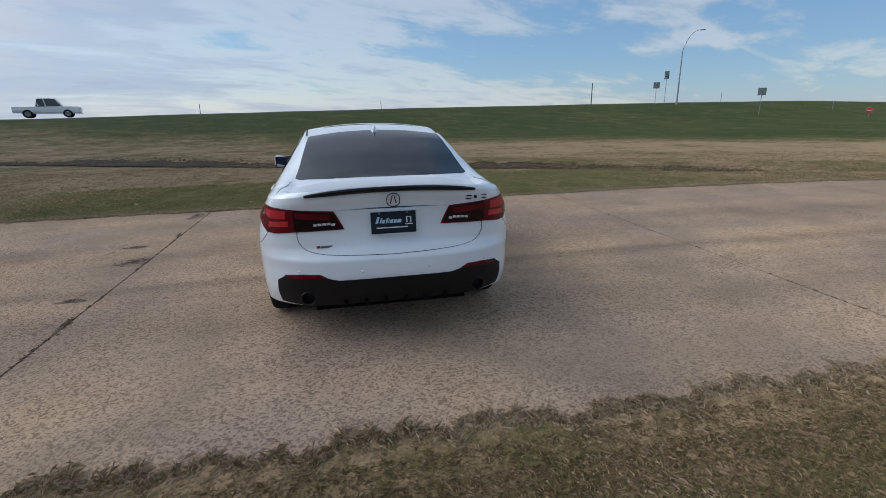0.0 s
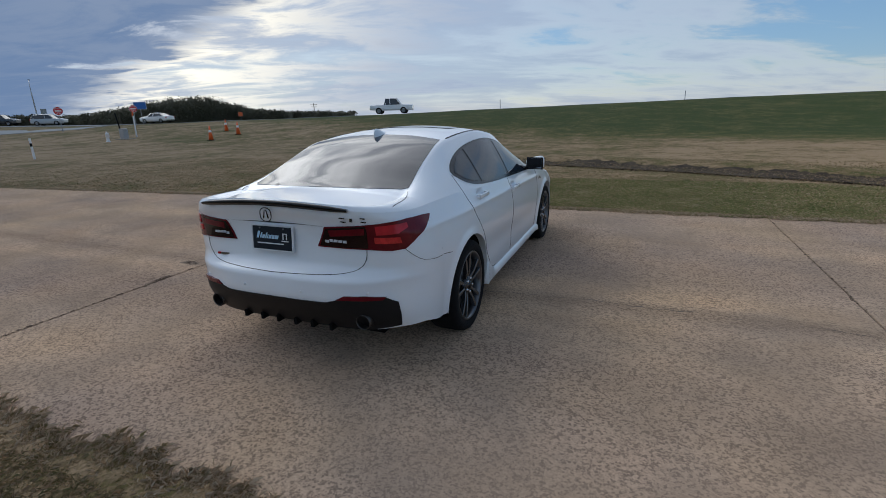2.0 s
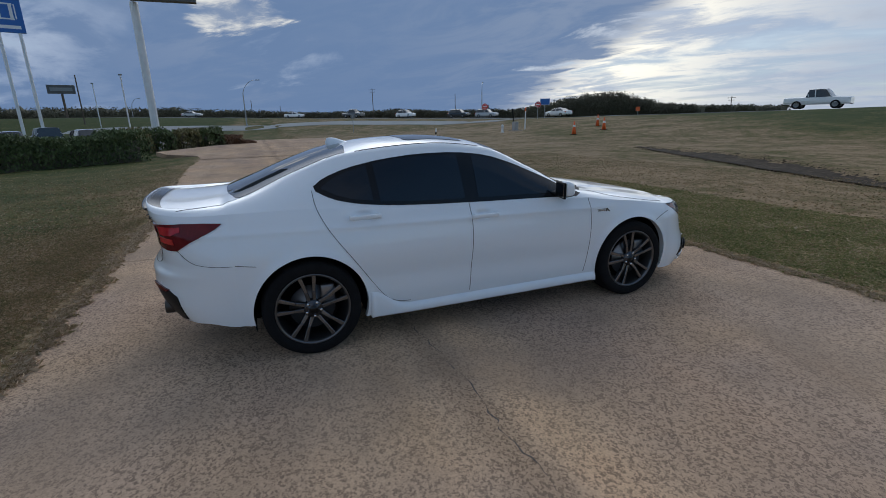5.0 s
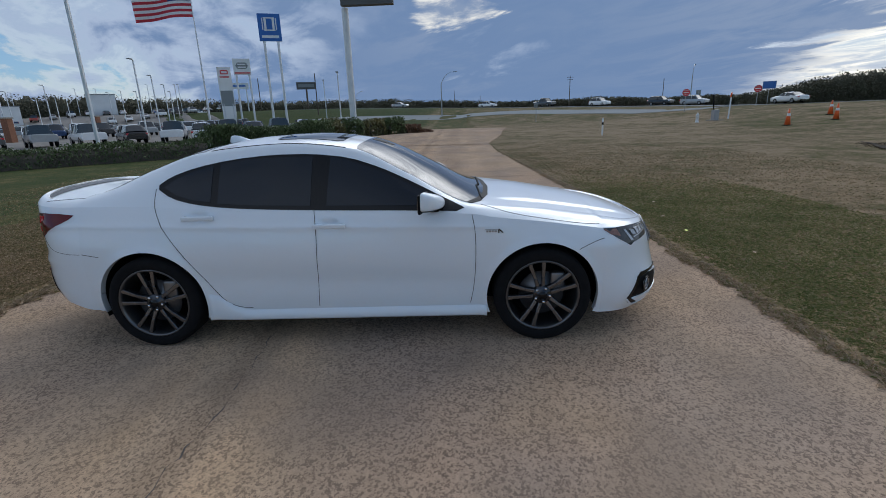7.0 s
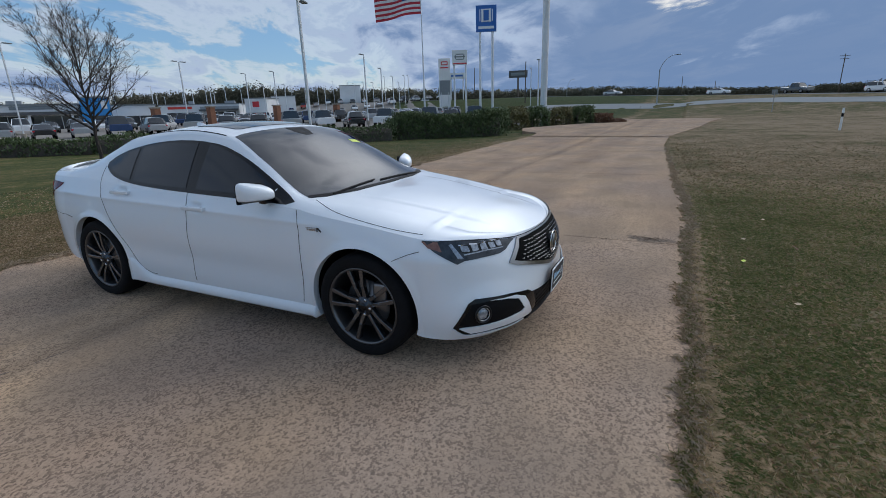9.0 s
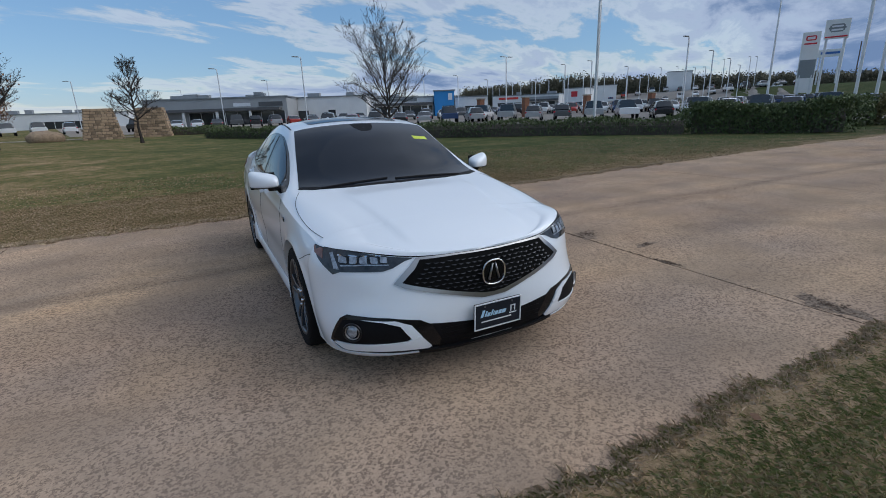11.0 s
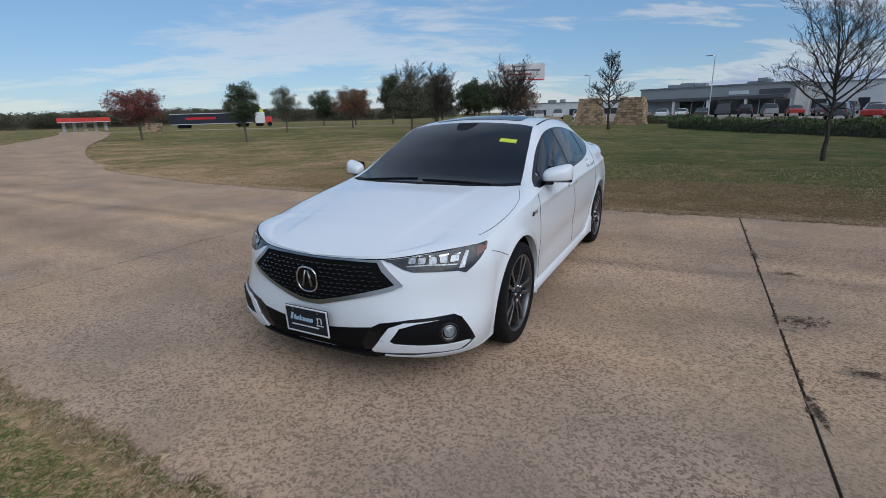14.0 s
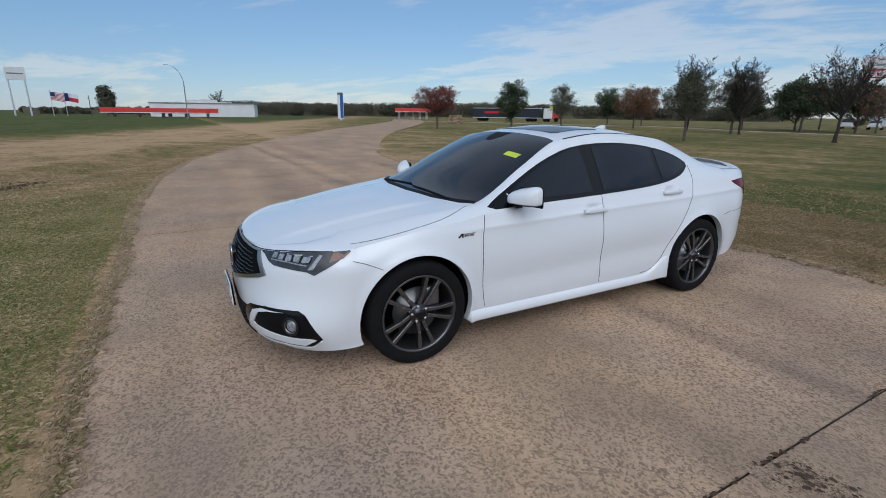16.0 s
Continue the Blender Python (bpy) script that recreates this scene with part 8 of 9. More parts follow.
def flag(at, height, w, h, facing, stripes, canton, label, flow=-1, wave=1.0):
    """A flag that streams from its pole in folds; each band is a piece of its own."""
    t = thing("flagpole", label, "flagpole", "flagpoles", at)
    bm = bmesh.new()
    tube(bm, (0, 0, -0.3), (0, 0, height), height * 0.006 + 0.05, 0.05, 10)
    part("pole", bm, M_GALV, t)
    bm = bmesh.new()
    bmesh.ops.create_uvsphere(bm, u_segments=10, v_segments=6, radius=0.14, matrix=Matrix.Translation((0, 0, height + 0.1)))
    part("finial", bm, M_STEEL, t)
    d = Vector((math.cos(radians(facing)), math.sin(radians(facing)), 0))
    n = Vector((-d.y, d.x, 0))

    def cloth(u, v, off=0.0):
        s = u / w
        return d * (u * 0.94) + n * (wave * 0.22 * h * s * math.sin(7 * s + 1.2 * v / h) + off) + Vector((0, 0, height - 0.15 - h + v - 0.22 * h * s * s))
    for k, m in enumerate(stripes):
        v0, v1 = h * k / len(stripes), h * (k + 1) / len(stripes)
        rows = [[cloth(u, v) for v in (v0, (v0 + v1) / 2, v1)] for u in np.linspace(0.05, w, 18)]
        bm, _ = sheet(rows)
        part("flag_band", bm, m, t)
    if canton:
        cw, ch, m = canton
        for off in (0.03, -0.03):
            rows = [[cloth(u, v, off) for v in np.linspace(h * (1 - ch), h, 4)] for u in np.linspace(0.05, w * cw, 8)]
            bm, _ = sheet(rows)
            part("flag_canton", bm, m, t)
    return t


M_FLAGRED, M_FLAGWHITE, M_FLAGBLUE = mat("flag_red", (0.45, 0.03, 0.05), 0.8, var=0.1), mat("flag_white", (0.7, 0.7, 0.72), 0.8, var=0.06), mat("flag_blue", (0.02, 0.04, 0.18), 0.8, var=0.1)
flag(spot(117.3, 96, (3.9, 1.4)), 24.0, 9.0, 5.4, 288, [M_FLAGRED, M_FLAGWHITE] * 6 + [M_FLAGRED], (0.42, 0.54, M_FLAGBLUE), "very tall white flagpole with a large striped flag")
flag(spot(279.2, 178, (-3.4, 2.6)), 6.6, 3.6, 2.2, 245, [M_FLAGRED, M_FLAGWHITE] * 6 + [M_FLAGRED], (0.42, 0.54, M_FLAGBLUE), "flagpole with a striped flag on the horizon")
flag(spot(278.2, 178, (-3.4, 2.6)), 6.4, 3.6, 2.2, 245, [M_FLAGRED, M_FLAGWHITE], (0.34, 1.0, M_FLAGBLUE), "flagpole with a red, white and blue flag on the horizon")


# ---- other vehicles ----
def far_car(kind, paint, at, turn, group="parked cars", where="parked in the lot"):
    """A plain but shaped vehicle: lofted body, cabin with glass, wheels, lamps."""
    L, W, H, hood, deck, kinds = {"sedan": (4.8, 1.82, 1.45, 0.95, 1.0, "car"), "suv": (4.7, 1.88, 1.72, 1.05, 1.1, "car"), "pickup": (5.6, 2.0, 1.96, 1.16, 1.18, "pickup truck")}[kind]
    t = thing(kinds.replace(" ", "_"), paint + " " + {"sedan": "sedan", "suv": "sport utility vehicle", "pickup": "crew-cab pickup truck"}[kind] + " " + where, kinds, group, at)
    t.rotation_euler = (0, 0, radians(turn))
    M = CAR_PAINTS[paint]
    # body: stations along y from nose to tail, each (y, half width, sill, top)
    st = [(L / 2, 0.72, 0.42, hood - 0.28), (L / 2 - 0.12, 0.9, 0.28, hood - 0.12), (L / 2 - 0.8, 1.0, 0.26, hood), (0.2 * L, 1.0, 0.26, hood + 0.05), (-0.2 * L, 1.0, 0.26, deck),
          (-L / 2 + 0.4, 0.99, 0.28, deck), (-L / 2 + 0.08, 0.92, 0.34, deck - 0.04), (-L / 2, 0.8, 0.45, deck - 0.15)]
    if kind == "pickup":
        st = [(L / 2, 0.86, 0.45, hood - 0.16), (L / 2 - 0.08, 0.96, 0.38, hood - 0.06)] + [(y, k, lo + 0.16, hi) for y, k, lo, hi in st[2:5]] + [(-L / 2 + 0.3, 1.0, 0.5, deck), (-L / 2 + 0.05, 0.98, 0.5, deck), (-L / 2, 0.95, 0.55, deck - 0.04)]
    rows = []
    for y, k, lo, hi in st:
        w = W / 2 * k
        rows.append([Vector(p) for p in ((-w * 0.9, y, lo), (-w, y, lo + 0.18), (-w, y, (lo + hi) / 2), (-w * 0.95, y, hi - 0.08), (-w * 0.8, y, hi), (0, y, hi + 0.02),
                                         (w * 0.8, y, hi), (w * 0.95, y, hi - 0.08), (w, y, (lo + hi) / 2), (w, y, lo + 0.18), (w * 0.9, y, lo))])
    bm, g = sheet(rows)
    bm.faces.new(g[0])
    bm.faces.new(g[-1])
    bmesh.ops.recalc_face_normals(bm, faces=bm.faces[:])
    part("body", bm, M, t)
    if kind == "sedan":
        prof = [(0.95, hood - 0.02), (0.25, H - 0.03), (-0.35, H), (-1.0, H - 0.06), (-1.75, deck)]
    elif kind == "suv":
        prof = [(1.05, hood), (0.4, H - 0.06), (-0.3, H), (-1.7, H - 0.06), (-2.2, deck + 0.05)]
    else:
        prof = [(1.30, hood), (0.72, H - 0.05), (0.2, H), (-0.72, H - 0.02), (-0.92, deck)]
    for name, m, shrink, lift in (("cabin_glass", M_SHOPGLASS, 0.0, 0.0), ("roof", M, 0.0, 0.012)):
        pr = prof if name == "cabin_glass" else prof[1:4]
        rows = []
        for y, z in pr:
            low_w, top_w = W / 2 * 0.93, W / 2 * 0.72
            f = min(1.0, (z - deck + 0.1) / (H - deck))
            w = low_w + (top_w - low_w) * max(0, f)
            rows.append([Vector((-low_w, y, min(deck, z) - 0.05)), Vector((-w, y, z - 0.05)), Vector((-w * 0.8, y, z)), Vector((0, y, z + 0.02)), Vector((w * 0.8, y, z)), Vector((w, y, z - 0.05)), Vector((low_w, y, min(deck, z) - 0.05))]
                        if name == "cabin_glass" else [Vector((-w * 1.01, y, z - 0.09)), Vector((-w * 0.82, y, z + lift)), Vector((0, y, z + 0.03 + lift)), Vector((w * 0.82, y, z + lift)), Vector((w * 1.01, y, z - 0.09))])
        bm, _ = sheet(rows)
        bmesh.ops.recalc_face_normals(bm, faces=bm.faces[:])
        part(name, bm, m, t)
    for s in (-1, 1):
        for y0, y1 in ((prof[0][0] - 0.05, prof[1][0]), (-0.1, -0.2), (prof[3][0] + 0.05, prof[4][0] + 0.1)):
            bm = bmesh.new()
            za = np.interp(y1, [p[0] for p in prof][::-1], [p[1] for p in prof][::-1])
            tube(bm, (s * W / 2 * 0.94, y0, deck - 0.02 if y0 > -0.5 or kind != "pickup" else deck), (s * W / 2 * 0.76, y1, za - 0.03), 0.045, 0.04, 5)
            part("pillar", bm, M, t)
    rad = {"sedan": 0.33, "suv": 0.36, "pickup": 0.42}[kind]
    for s in (-1, 1):
        for y in (L * 0.29, -L * 0.29):
            bm = bmesh.new()
            lathe(bm, [(rad * 0.6, 0.10 * s), (rad * 0.95, 0.11 * s), (rad, 0.07 * s), (rad, -0.10 * s)], m=Matrix.Translation((s * (W / 2 - 0.10), y, rad)), sides=18)
            wh = part("wheel", bm, M_RUBBER, t, "black tyre")
            bm = bmesh.new()
            lathe(bm, [(rad * 0.62, 0.105 * s), (rad * 0.3, 0.085 * s), (0.01, 0.095 * s)], m=Matrix.Translation((s * (W / 2 - 0.10), y, rad)), sides=14)
            part("rim", bm, M_STEEL, wh)
    for s in (-1, 1):
        bm = bmesh.new()
        box(bm, s * W * 0.37, L / 2 - 0.16, hood - 0.22, 0.4, 0.2, 0.14, 0.03)
        part("headlight", bm, M_BULB, t)
        bm = bmesh.new()
        box(bm, s * W * 0.40, -L / 2 + 0.10, deck - 0.2, 0.28, 0.16, 0.16, 0.03)
        part("taillight", bm, M_RED, t)
    return t


# rows in the lot behind the hedge
proto = {}
lot = random.Random(9)


def lot_car(kind, paint, at, turn):
    key = (kind, paint)
    m = Matrix.Translation(at) @ Matrix.Rotation(radians(turn), 4, "Z")
    if key not in proto:
        proto[key] = far_car(kind, paint, at, turn)
        return proto[key]
    return copy_thing(proto[key], m)


PAINT_MIX = ["white", "white", "silver", "black", "grey", "white", "silver", "blue", "silver", "black", "white", "grey", "red"]


def row(a, b, n, turn, kinds=("sedan", "suv", "sedan", "pickup")):
    for k in range(n):
        x, y = a[0] + (b[0] - a[0]) * k / max(1, n - 1), a[1] + (b[1] - a[1]) * k / max(1, n - 1)
        lot_car(lot.choice(kinds), lot.choice(PAINT_MIX), Vector((x, y, float(ground_z(x, y)) + 0.07)), turn + lot.uniform(-3, 3))


row(spot(186, 84), spot(168, 78), 10, 177)
row(spot(166, 60), spot(148, 56), 7, 157)
row(spot(168, 84), spot(150, 78), 10, 339)
row(spot(147, 58), spot(126, 52), 7, 137, ("suv", "suv", "pickup"))
row(spot(147, 112), spot(120, 98), 20, 133, ("sedan", "suv"))
row(spot(146, 92), spot(124, 78), 14, 315)
row(spot(122, 50), spot(108, 50), 6, 115, ("pickup", "suv"))
row(spot(145, 135), spot(119, 120), 20, 133)
row(spot(200, 105), spot(189, 90), 6, 195)
row(spot(121, 75), spot(114, 120), 9, 110, ("sedan", "suv"))
row(spot(140, 165), spot(116, 155), 18, 310)
row(spot(136, 190), spot(118, 185), 14, 130)
# on the roads
far_car("pickup", "white", spot(28.0, 66, (1.5, -4.8)) + Vector((0, 0, 0.12)), -70, "passing vehicles", "on the embankment road")
for kind, paint, yaw, d, turn in (("suv", "white", 72.8, 113, -55), ("suv", "black", 66.6, 104, -55), ("suv", "silver", 63.4, 101, -55), ("pickup", "grey", 78.8, 121, -50), ("sedan", "white", 85.3, 131, -20), ("sedan", "silver", 95.5, 140, -20)):
    p = spot(yaw, d, (4.0, -1.6))
    far_car(kind, paint, p + Vector((0, 0, 0.1)), turn, "passing vehicles", "on the highway")
far_car("sedan", "white", spot(52.5, 84, (1.5, -4.8)) + Vector((0, 0, 0.1)), 100, "passing vehicles", "on the highway ramp")


# ---- buildings ----
def hall(name, label, a, b, depth, h, wall, windows=(), canopy=None, roof_units=0, bands=(), seed=0, flat=None):
    """A flat-roofed building whose front runs from a to b, seen from the drive. windows: (from, to, low, high) as shares of the front and metres."""
    a, b = Vector((*a[:2], 0)), Vector((*b[:2], 0))
    base = float(ground_z(a.x, a.y)) - 0.4
    d = (b - a)
    L = d.length
    d.normalize()
    back = Vector((d.y, -d.x, 0))
    if back.dot(a + b) < 0:
        back = -back
    t = thing(name, label, "building", "", (a.x, a.y, base))
    turn = Matrix((( d.x, back.x, 0, 0), (d.y, back.y, 0, 0), (0, 0, 1, 0), (0, 0, 0, 1)))

    def block(pn, x0, x1, y0, y1, z0, z1, m, parent, lab="", bevel=0.0):
        bm = bmesh.new()
        box(bm, (x0 + x1) / 2, (y0 + y1) / 2, (z0 + z1) / 2, abs(x1 - x0), abs(y1 - y0), abs(z1 - z0), bevel)
        bm.transform(turn)
        bmesh.ops.recalc_face_normals(bm, faces=bm.faces[:])
        return part(pn, bm, m, parent, lab)

    wallp = block("wall", 0, L, 0, depth, 0, h, wall, t)
    block("roof", -0.2, L + 0.2, -0.2, depth + 0.2, h, h + 0.25, M_SIGNBACK, t, "flat roof with a metal coping")
    for k, (u0, u1, z0, z1) in enumerate(windows):
        n = max(1, int((u1 - u0) * L / 2.2))
        win = block("window", u0 * L, u1 * L, -0.05, 0.2, z0, z1, M_SHOPGLASS, t, "dark shopfront glazing")
        for i in range(n + 1):
            x = u0 * L + (u1 - u0) * L * i / n
            block("mullion", x - 0.05, x + 0.05, -0.12, 0, z0, z1, M_GALV, win)
    for u0, u1, z0, z1, m, out in bands:
        block("fascia", u0 * L, u1 * L, -out, 0.3, z0, z1, m, t)
    if canopy:
        u0, u1, z, out = canopy
        block("canopy", u0 * L, u1 * L, -out, 0, z, z + 0.5, M_WALLDARK, t, "dark flat canopy")
        for i in range(int((u1 - u0) * L / 6) + 1):
            x = u0 * L + 6 * i + 0.3
            block("column", x - 0.2, x + 0.2, -out + 0.2, -out + 0.6, 0, z, M_WALLWHITE, t)
    r = random.Random(seed)
    for _ in range(roof_units):
        x = r.uniform(0.05, 0.95) * L
        w = r.uniform(1.2, 3.0)
        block("roof_unit", x, x + w, depth * 0.3, depth * 0.3 + 1.6, h + 0.25, h + r.uniform(0.8, 1.4), M_GREYPOLE, t)
    return t


E11 = (1.4, 4.5)
hall("showroom", "long grey flat-roofed showroom with dark canopy and glazing", spot(183.9, 108, E11), spot(170.2, 100, E11), 25, 5.4, M_WALLGREY, ((0.30, 0.98, 0.5, 2.9),), (0.05, 0.96, 3.1, 2.5), 6,
     ((0.62, 0.74, 3.9, 4.5, M_WHITE, 0.12), (0.80, 0.97, 3.8, 4.6, M_WALLDARK, 0.12)), 1)
hall("workshop", "low white metal workshop building", spot(170.0, 112, E11), spot(161.5, 108, E11), 25, 5.2, M_WALLWHITE, ((0.1, 0.25, 0.4, 2.6), (0.5, 0.6, 0.4, 2.6)), None, 3, (), 2)
hall("showroom", "white showroom with zigzag canopy and dark glazing", spot(161.3, 114, E11), spot(153.8, 112, E11), 25, 4.6, M_WALLWHITE, ((0.15, 0.98, 0.4, 2.8),), (0.1, 1.0, 3.0, 2.0), 1,
     ((0.35, 0.75, 3.9, 4.5, M_SIGNBACK, 0.1),), 3)
hall("entrance_tower", "bright blue showroom entrance tower", spot(153.7, 110, E11), spot(151.4, 110, E11), 14, 5.7, M_BLUEWALL, ((0.4, 0.98, 0.3, 2.6),), None, 0, ((0.70, 0.90, 3.8, 5.2, M_WHITE, 0.1),), 4)
hall("workshop", "white metal building beside a blue tower", spot(151.3, 114, E11), spot(147.6, 114, E11), 20, 4.3, M_WALLWHITE, ((0.3, 0.9, 0.4, 2.4),), None, 0, (), 5)
hall("showroom", "long white and grey dealership building", spot(147.0, 150, E11), spot(139.6, 146, E11), 25, 4.9, M_WALLWHITE, ((0.08, 0.45, 0.6, 3.0), (0.6, 0.95, 0.6, 3.0)), (0.5, 1.0, 3.2, 2.0), 2,
     ((0.1, 0.4, 3.9, 4.5, M_REDWALL, 0.1), (0.5, 1.0, 3.6, 4.4, M_WALLGREY, 0.15)), 6)
hall("kiosk", "white dealership building with a red mark", spot(139.0, 140, E11), spot(136.8, 138, E11), 10, 5.9, M_WALLWHITE, ((0.1, 0.9, 0.4, 2.4),), None, 0, ((0.35, 0.65, 3.8, 5.2, M_SIGNRED, 0.1),), 7)
hall("shed", "white box building above the parked cars", spot(136.0, 190, E11), spot(133.5, 190, E11), 10, 7.0, M_WALLWHITE, (), None, 0, (), 8)
hall("shed", "white box building above the parked cars", spot(128.6, 190, E11), spot(126.3, 190, E11), 10, 6.8, M_WALLWHITE, (), None, 0, (), 9)
hall("warehouse", "low white roofed warehouse row", spot(199.0, 170), spot(186.0, 160), 30, 4.4, M_WALLWHITE, ((0.1, 0.3, 0.5, 2.4), (0.5, 0.9, 0.5, 2.4)), None, 4, (), 10)
E16 = (-3.4, 2.6)
hall("store", "white stepped-parapet fuel station store", spot(271.6, 172, E16), spot(261.8, 168, E16), 20, 4.3, M_WALLWHITE, ((0.16, 0.20, 0.4, 1.8), (0.32, 0.36, 0.4, 1.8)), None, 2,
     ((0.36, 0.64, 4.3, 5.4, M_WALLWHITE, 0.05), (0.22, 0.36, 4.3, 4.8, M_WALLWHITE, 0.05), (0.64, 0.78, 4.3, 4.8, M_WALLWHITE, 0.05)), 11)


def canopy(name, label, a, b, depth, z0, z1, m, group=""):
    a, b = Vector((*a[:2], 0)), Vector((*b[:2], 0))
    d = (b - a)
    L = d.length
    t = thing(name, label, "canopy", group, (a.x, a.y, float(ground_z(a.x, a.y))))
    ang = math.degrees(math.atan2(d.y, d.x))
    turn = Matrix.Rotation(radians(ang), 4, "Z")
    bm = bmesh.new()
    box(bm, L / 2, 0, (z0 + z1) / 2, L, depth, z1 - z0, 0.06)
    bm.transform(turn)
    roof = part("roof", bm, m, t, "red fascia")
    bm = bmesh.new()
    box(bm, L / 2, 0, z0 + (z1 - z0) * 0.1, L + 0.06, depth + 0.06, (z1 - z0) * 0.12)
    bm.transform(turn)
    part("stripe", bm, M_WHITE, roof)
    for k in range(5):
        bm = bmesh.new()
        box(bm, L * (0.1 + 0.2 * k), 0, z0 / 2 - 0.4, 0.7, 0.7, z0 + 0.8)
        bm.transform(turn)
        part("column", bm, M_WALLWHITE, t)
    return t


canopy("fuel_canopy", "long red fuel station canopy on columns", spot(275.5, 150, E16), spot(265.4, 148, E16), 7, 1.05, 2.35, M_REDWALL)
canopy("fuel_canopy", "small red canopy at the far end of the drive", spot(246.4, 150, E16), spot(242.4, 150, E16), 6, 2.0, 3.1, M_REDWALL)
def on_wheels(name, label, category, a, b, group):
    d = b - a
    t = thing(name, label, category, group, tuple((a + b) / 2))
    t.rotation_euler = (0, 0, math.atan2(d.y, d.x))
    return t, d.xy.length


t, L = on_wheels("trailer", "long dark semi-trailer with a pale top rail", "trailer", spot(237.2, 128, E16), spot(229.7, 122, E16), "")
for pn, cz, ly, hz, m in (("box_body", 2.0, 2.5, 2.2, M_NAVY), ("rail", 0.85, 2.55, 0.14, M_GALV), ("top_rail", 3.12, 2.56, 0.12, M_WALLWHITE)):
    bm = bmesh.new()
    box(bm, 0, 0, cz, L, ly, hz, 0.02)
    part(pn, bm, m, t)
for s_ in (-1, 1):
    bm = bmesh.new()
    box(bm, -L * 0.12, s_ * 1.262, 2.1, L * 0.38, 0.02, 0.5)
    part("lettering_bar", bm, M_SIGNRED, t, "red lettering bar")
for k in (-0.40, -0.33, 0.34, 0.41):
    bm = bmesh.new()
    tube(bm, (L * k, -1.2, 0.5), (L * k, 1.2, 0.5), 0.5, 0.5, 18)
    part("wheel", bm, M_RUBBER, t)
t, L = on_wheels("truck_cab", "white and red truck tractor ahead of a trailer", "truck", spot(229.4, 122, E16), spot(227.6, 122, E16), "")
bm = bmesh.new()
box(bm, -L * 0.2, 0, 1.9, L * 0.55, 2.4, 2.4, 0.15)
part("sleeper", bm, M_WALLWHITE, t)
bm = bmesh.new()
box(bm, L * 0.27, 0, 1.35, L * 0.42, 2.2, 1.5, 0.2)
part("hood", bm, M_REDWALL, t, "red hood")
bm = bmesh.new()
box(bm, L * 0.05, 0, 2.3, L * 0.12, 2.1, 0.9, 0.05)
part("windshield", bm, M_SHOPGLASS, t)
for k in (-0.36, -0.16, 0.32):
    bm = bmesh.new()
    tube(bm, (L * k, -1.15, 0.5), (L * k, 1.15, 0.5), 0.5, 0.5, 18)
    part("wheel", bm, M_RUBBER, t)


# stone entrance pillars: stones laid in courses round a battered core
def pillar(at, turn, seed, w0=1.75, w1=1.2, h=3.1, courses=11):
    t = thing("stone_pillar", "battered tan field-stone pillar with a niche painted black" if h > 2 else "low tan field-stone marker on the lawn", "pillar", "stone pillars", at)
    t.rotation_euler = (0, 0, radians(turn))
    r = random.Random(seed)
    bm = bmesh.new()
    q = [[bm.verts.new((sx * w * 0.95, sy * w * 0.95, z)) for sx, sy in ((-1, -1), (1, -1), (1, 1), (-1, 1))] for w, z in ((w0, -0.2), (w1, h - 0.03))]
    for k in range(4):
        bm.faces.new((q[0][k], q[0][(k + 1) % 4], q[1][(k + 1) % 4], q[1][k]))
    bm.faces.new(q[1])
    part("core", bm, M_MORTAR, t)
    bm = bmesh.new()
    box(bm, 0, 0, 0, 1, 1, 1)
    bmesh.ops.bevel(bm, geom=bm.edges[:], offset=0.09, segments=1, affect="EDGES")
    me = simple_mesh("stone", bm, M_STONE, False)
    for c in range(courses):
        z = h * (c + 0.5) / courses
        w = w0 + (w1 - w0) * (c + 0.5) / courses
        for side in range(4):
            x = -w
            while x < w - 0.12:
                s = min(r.uniform(0.3, 0.62), w - x)
                if not (h > 2 and side == 0 and 0.4 < z < 1.6 and abs(x + s / 2 - 0.5) < 0.45):
                    o = new("stone", me)
                    o.parent = t
                    o.matrix_local = Matrix.Rotation(side * math.pi / 2, 4, "Z") @ Matrix.Translation((x + s / 2, -w * 0.96 - r.uniform(0, 0.04), z)) @ Matrix.Diagonal((s - 0.03, 0.2, h / courses - 0.03, 1))
                x += s
    if h > 2:
        # a flat black panel stands for the shade inside the open niche
        bm = bmesh.new()
        box(bm, 0.5, -w0 * 0.9, 1.0, 0.8, 0.12, 1.1)
        part("niche", bm, M_VOID, t, "black panel drawn as the shade inside a niche")
    return t


pillar(spot(189.2, 62, (-0.3, 4.8), 0.05), 8, 1)
pillar(spot(238.6, 86, (-3.0, 3.8), 0.05), 30, 5, 0.95, 0.8, 1.5, 6)
pillar(spot(184.9, 63, (-0.3, 4.8), 0.05), -4, 2)
t = thing("boulder", "large tan boulder beside the pillars", "boulder", "", spot(193.6, 62, (-0.3, 4.8), 0.1))
bm = bmesh.new()
bmesh.ops.create_icosphere(bm, subdivisions=3, radius=1)
for v in bm.verts:
    v.co = Vector((v.co.x * 1.6, v.co.y * 1.0, v.co.z * 0.75 + 0.45)) * (1 + 0.15 * noise.noise(v.co * 1.7))
part("rock", bm, M_STONE, t, smooth=True)


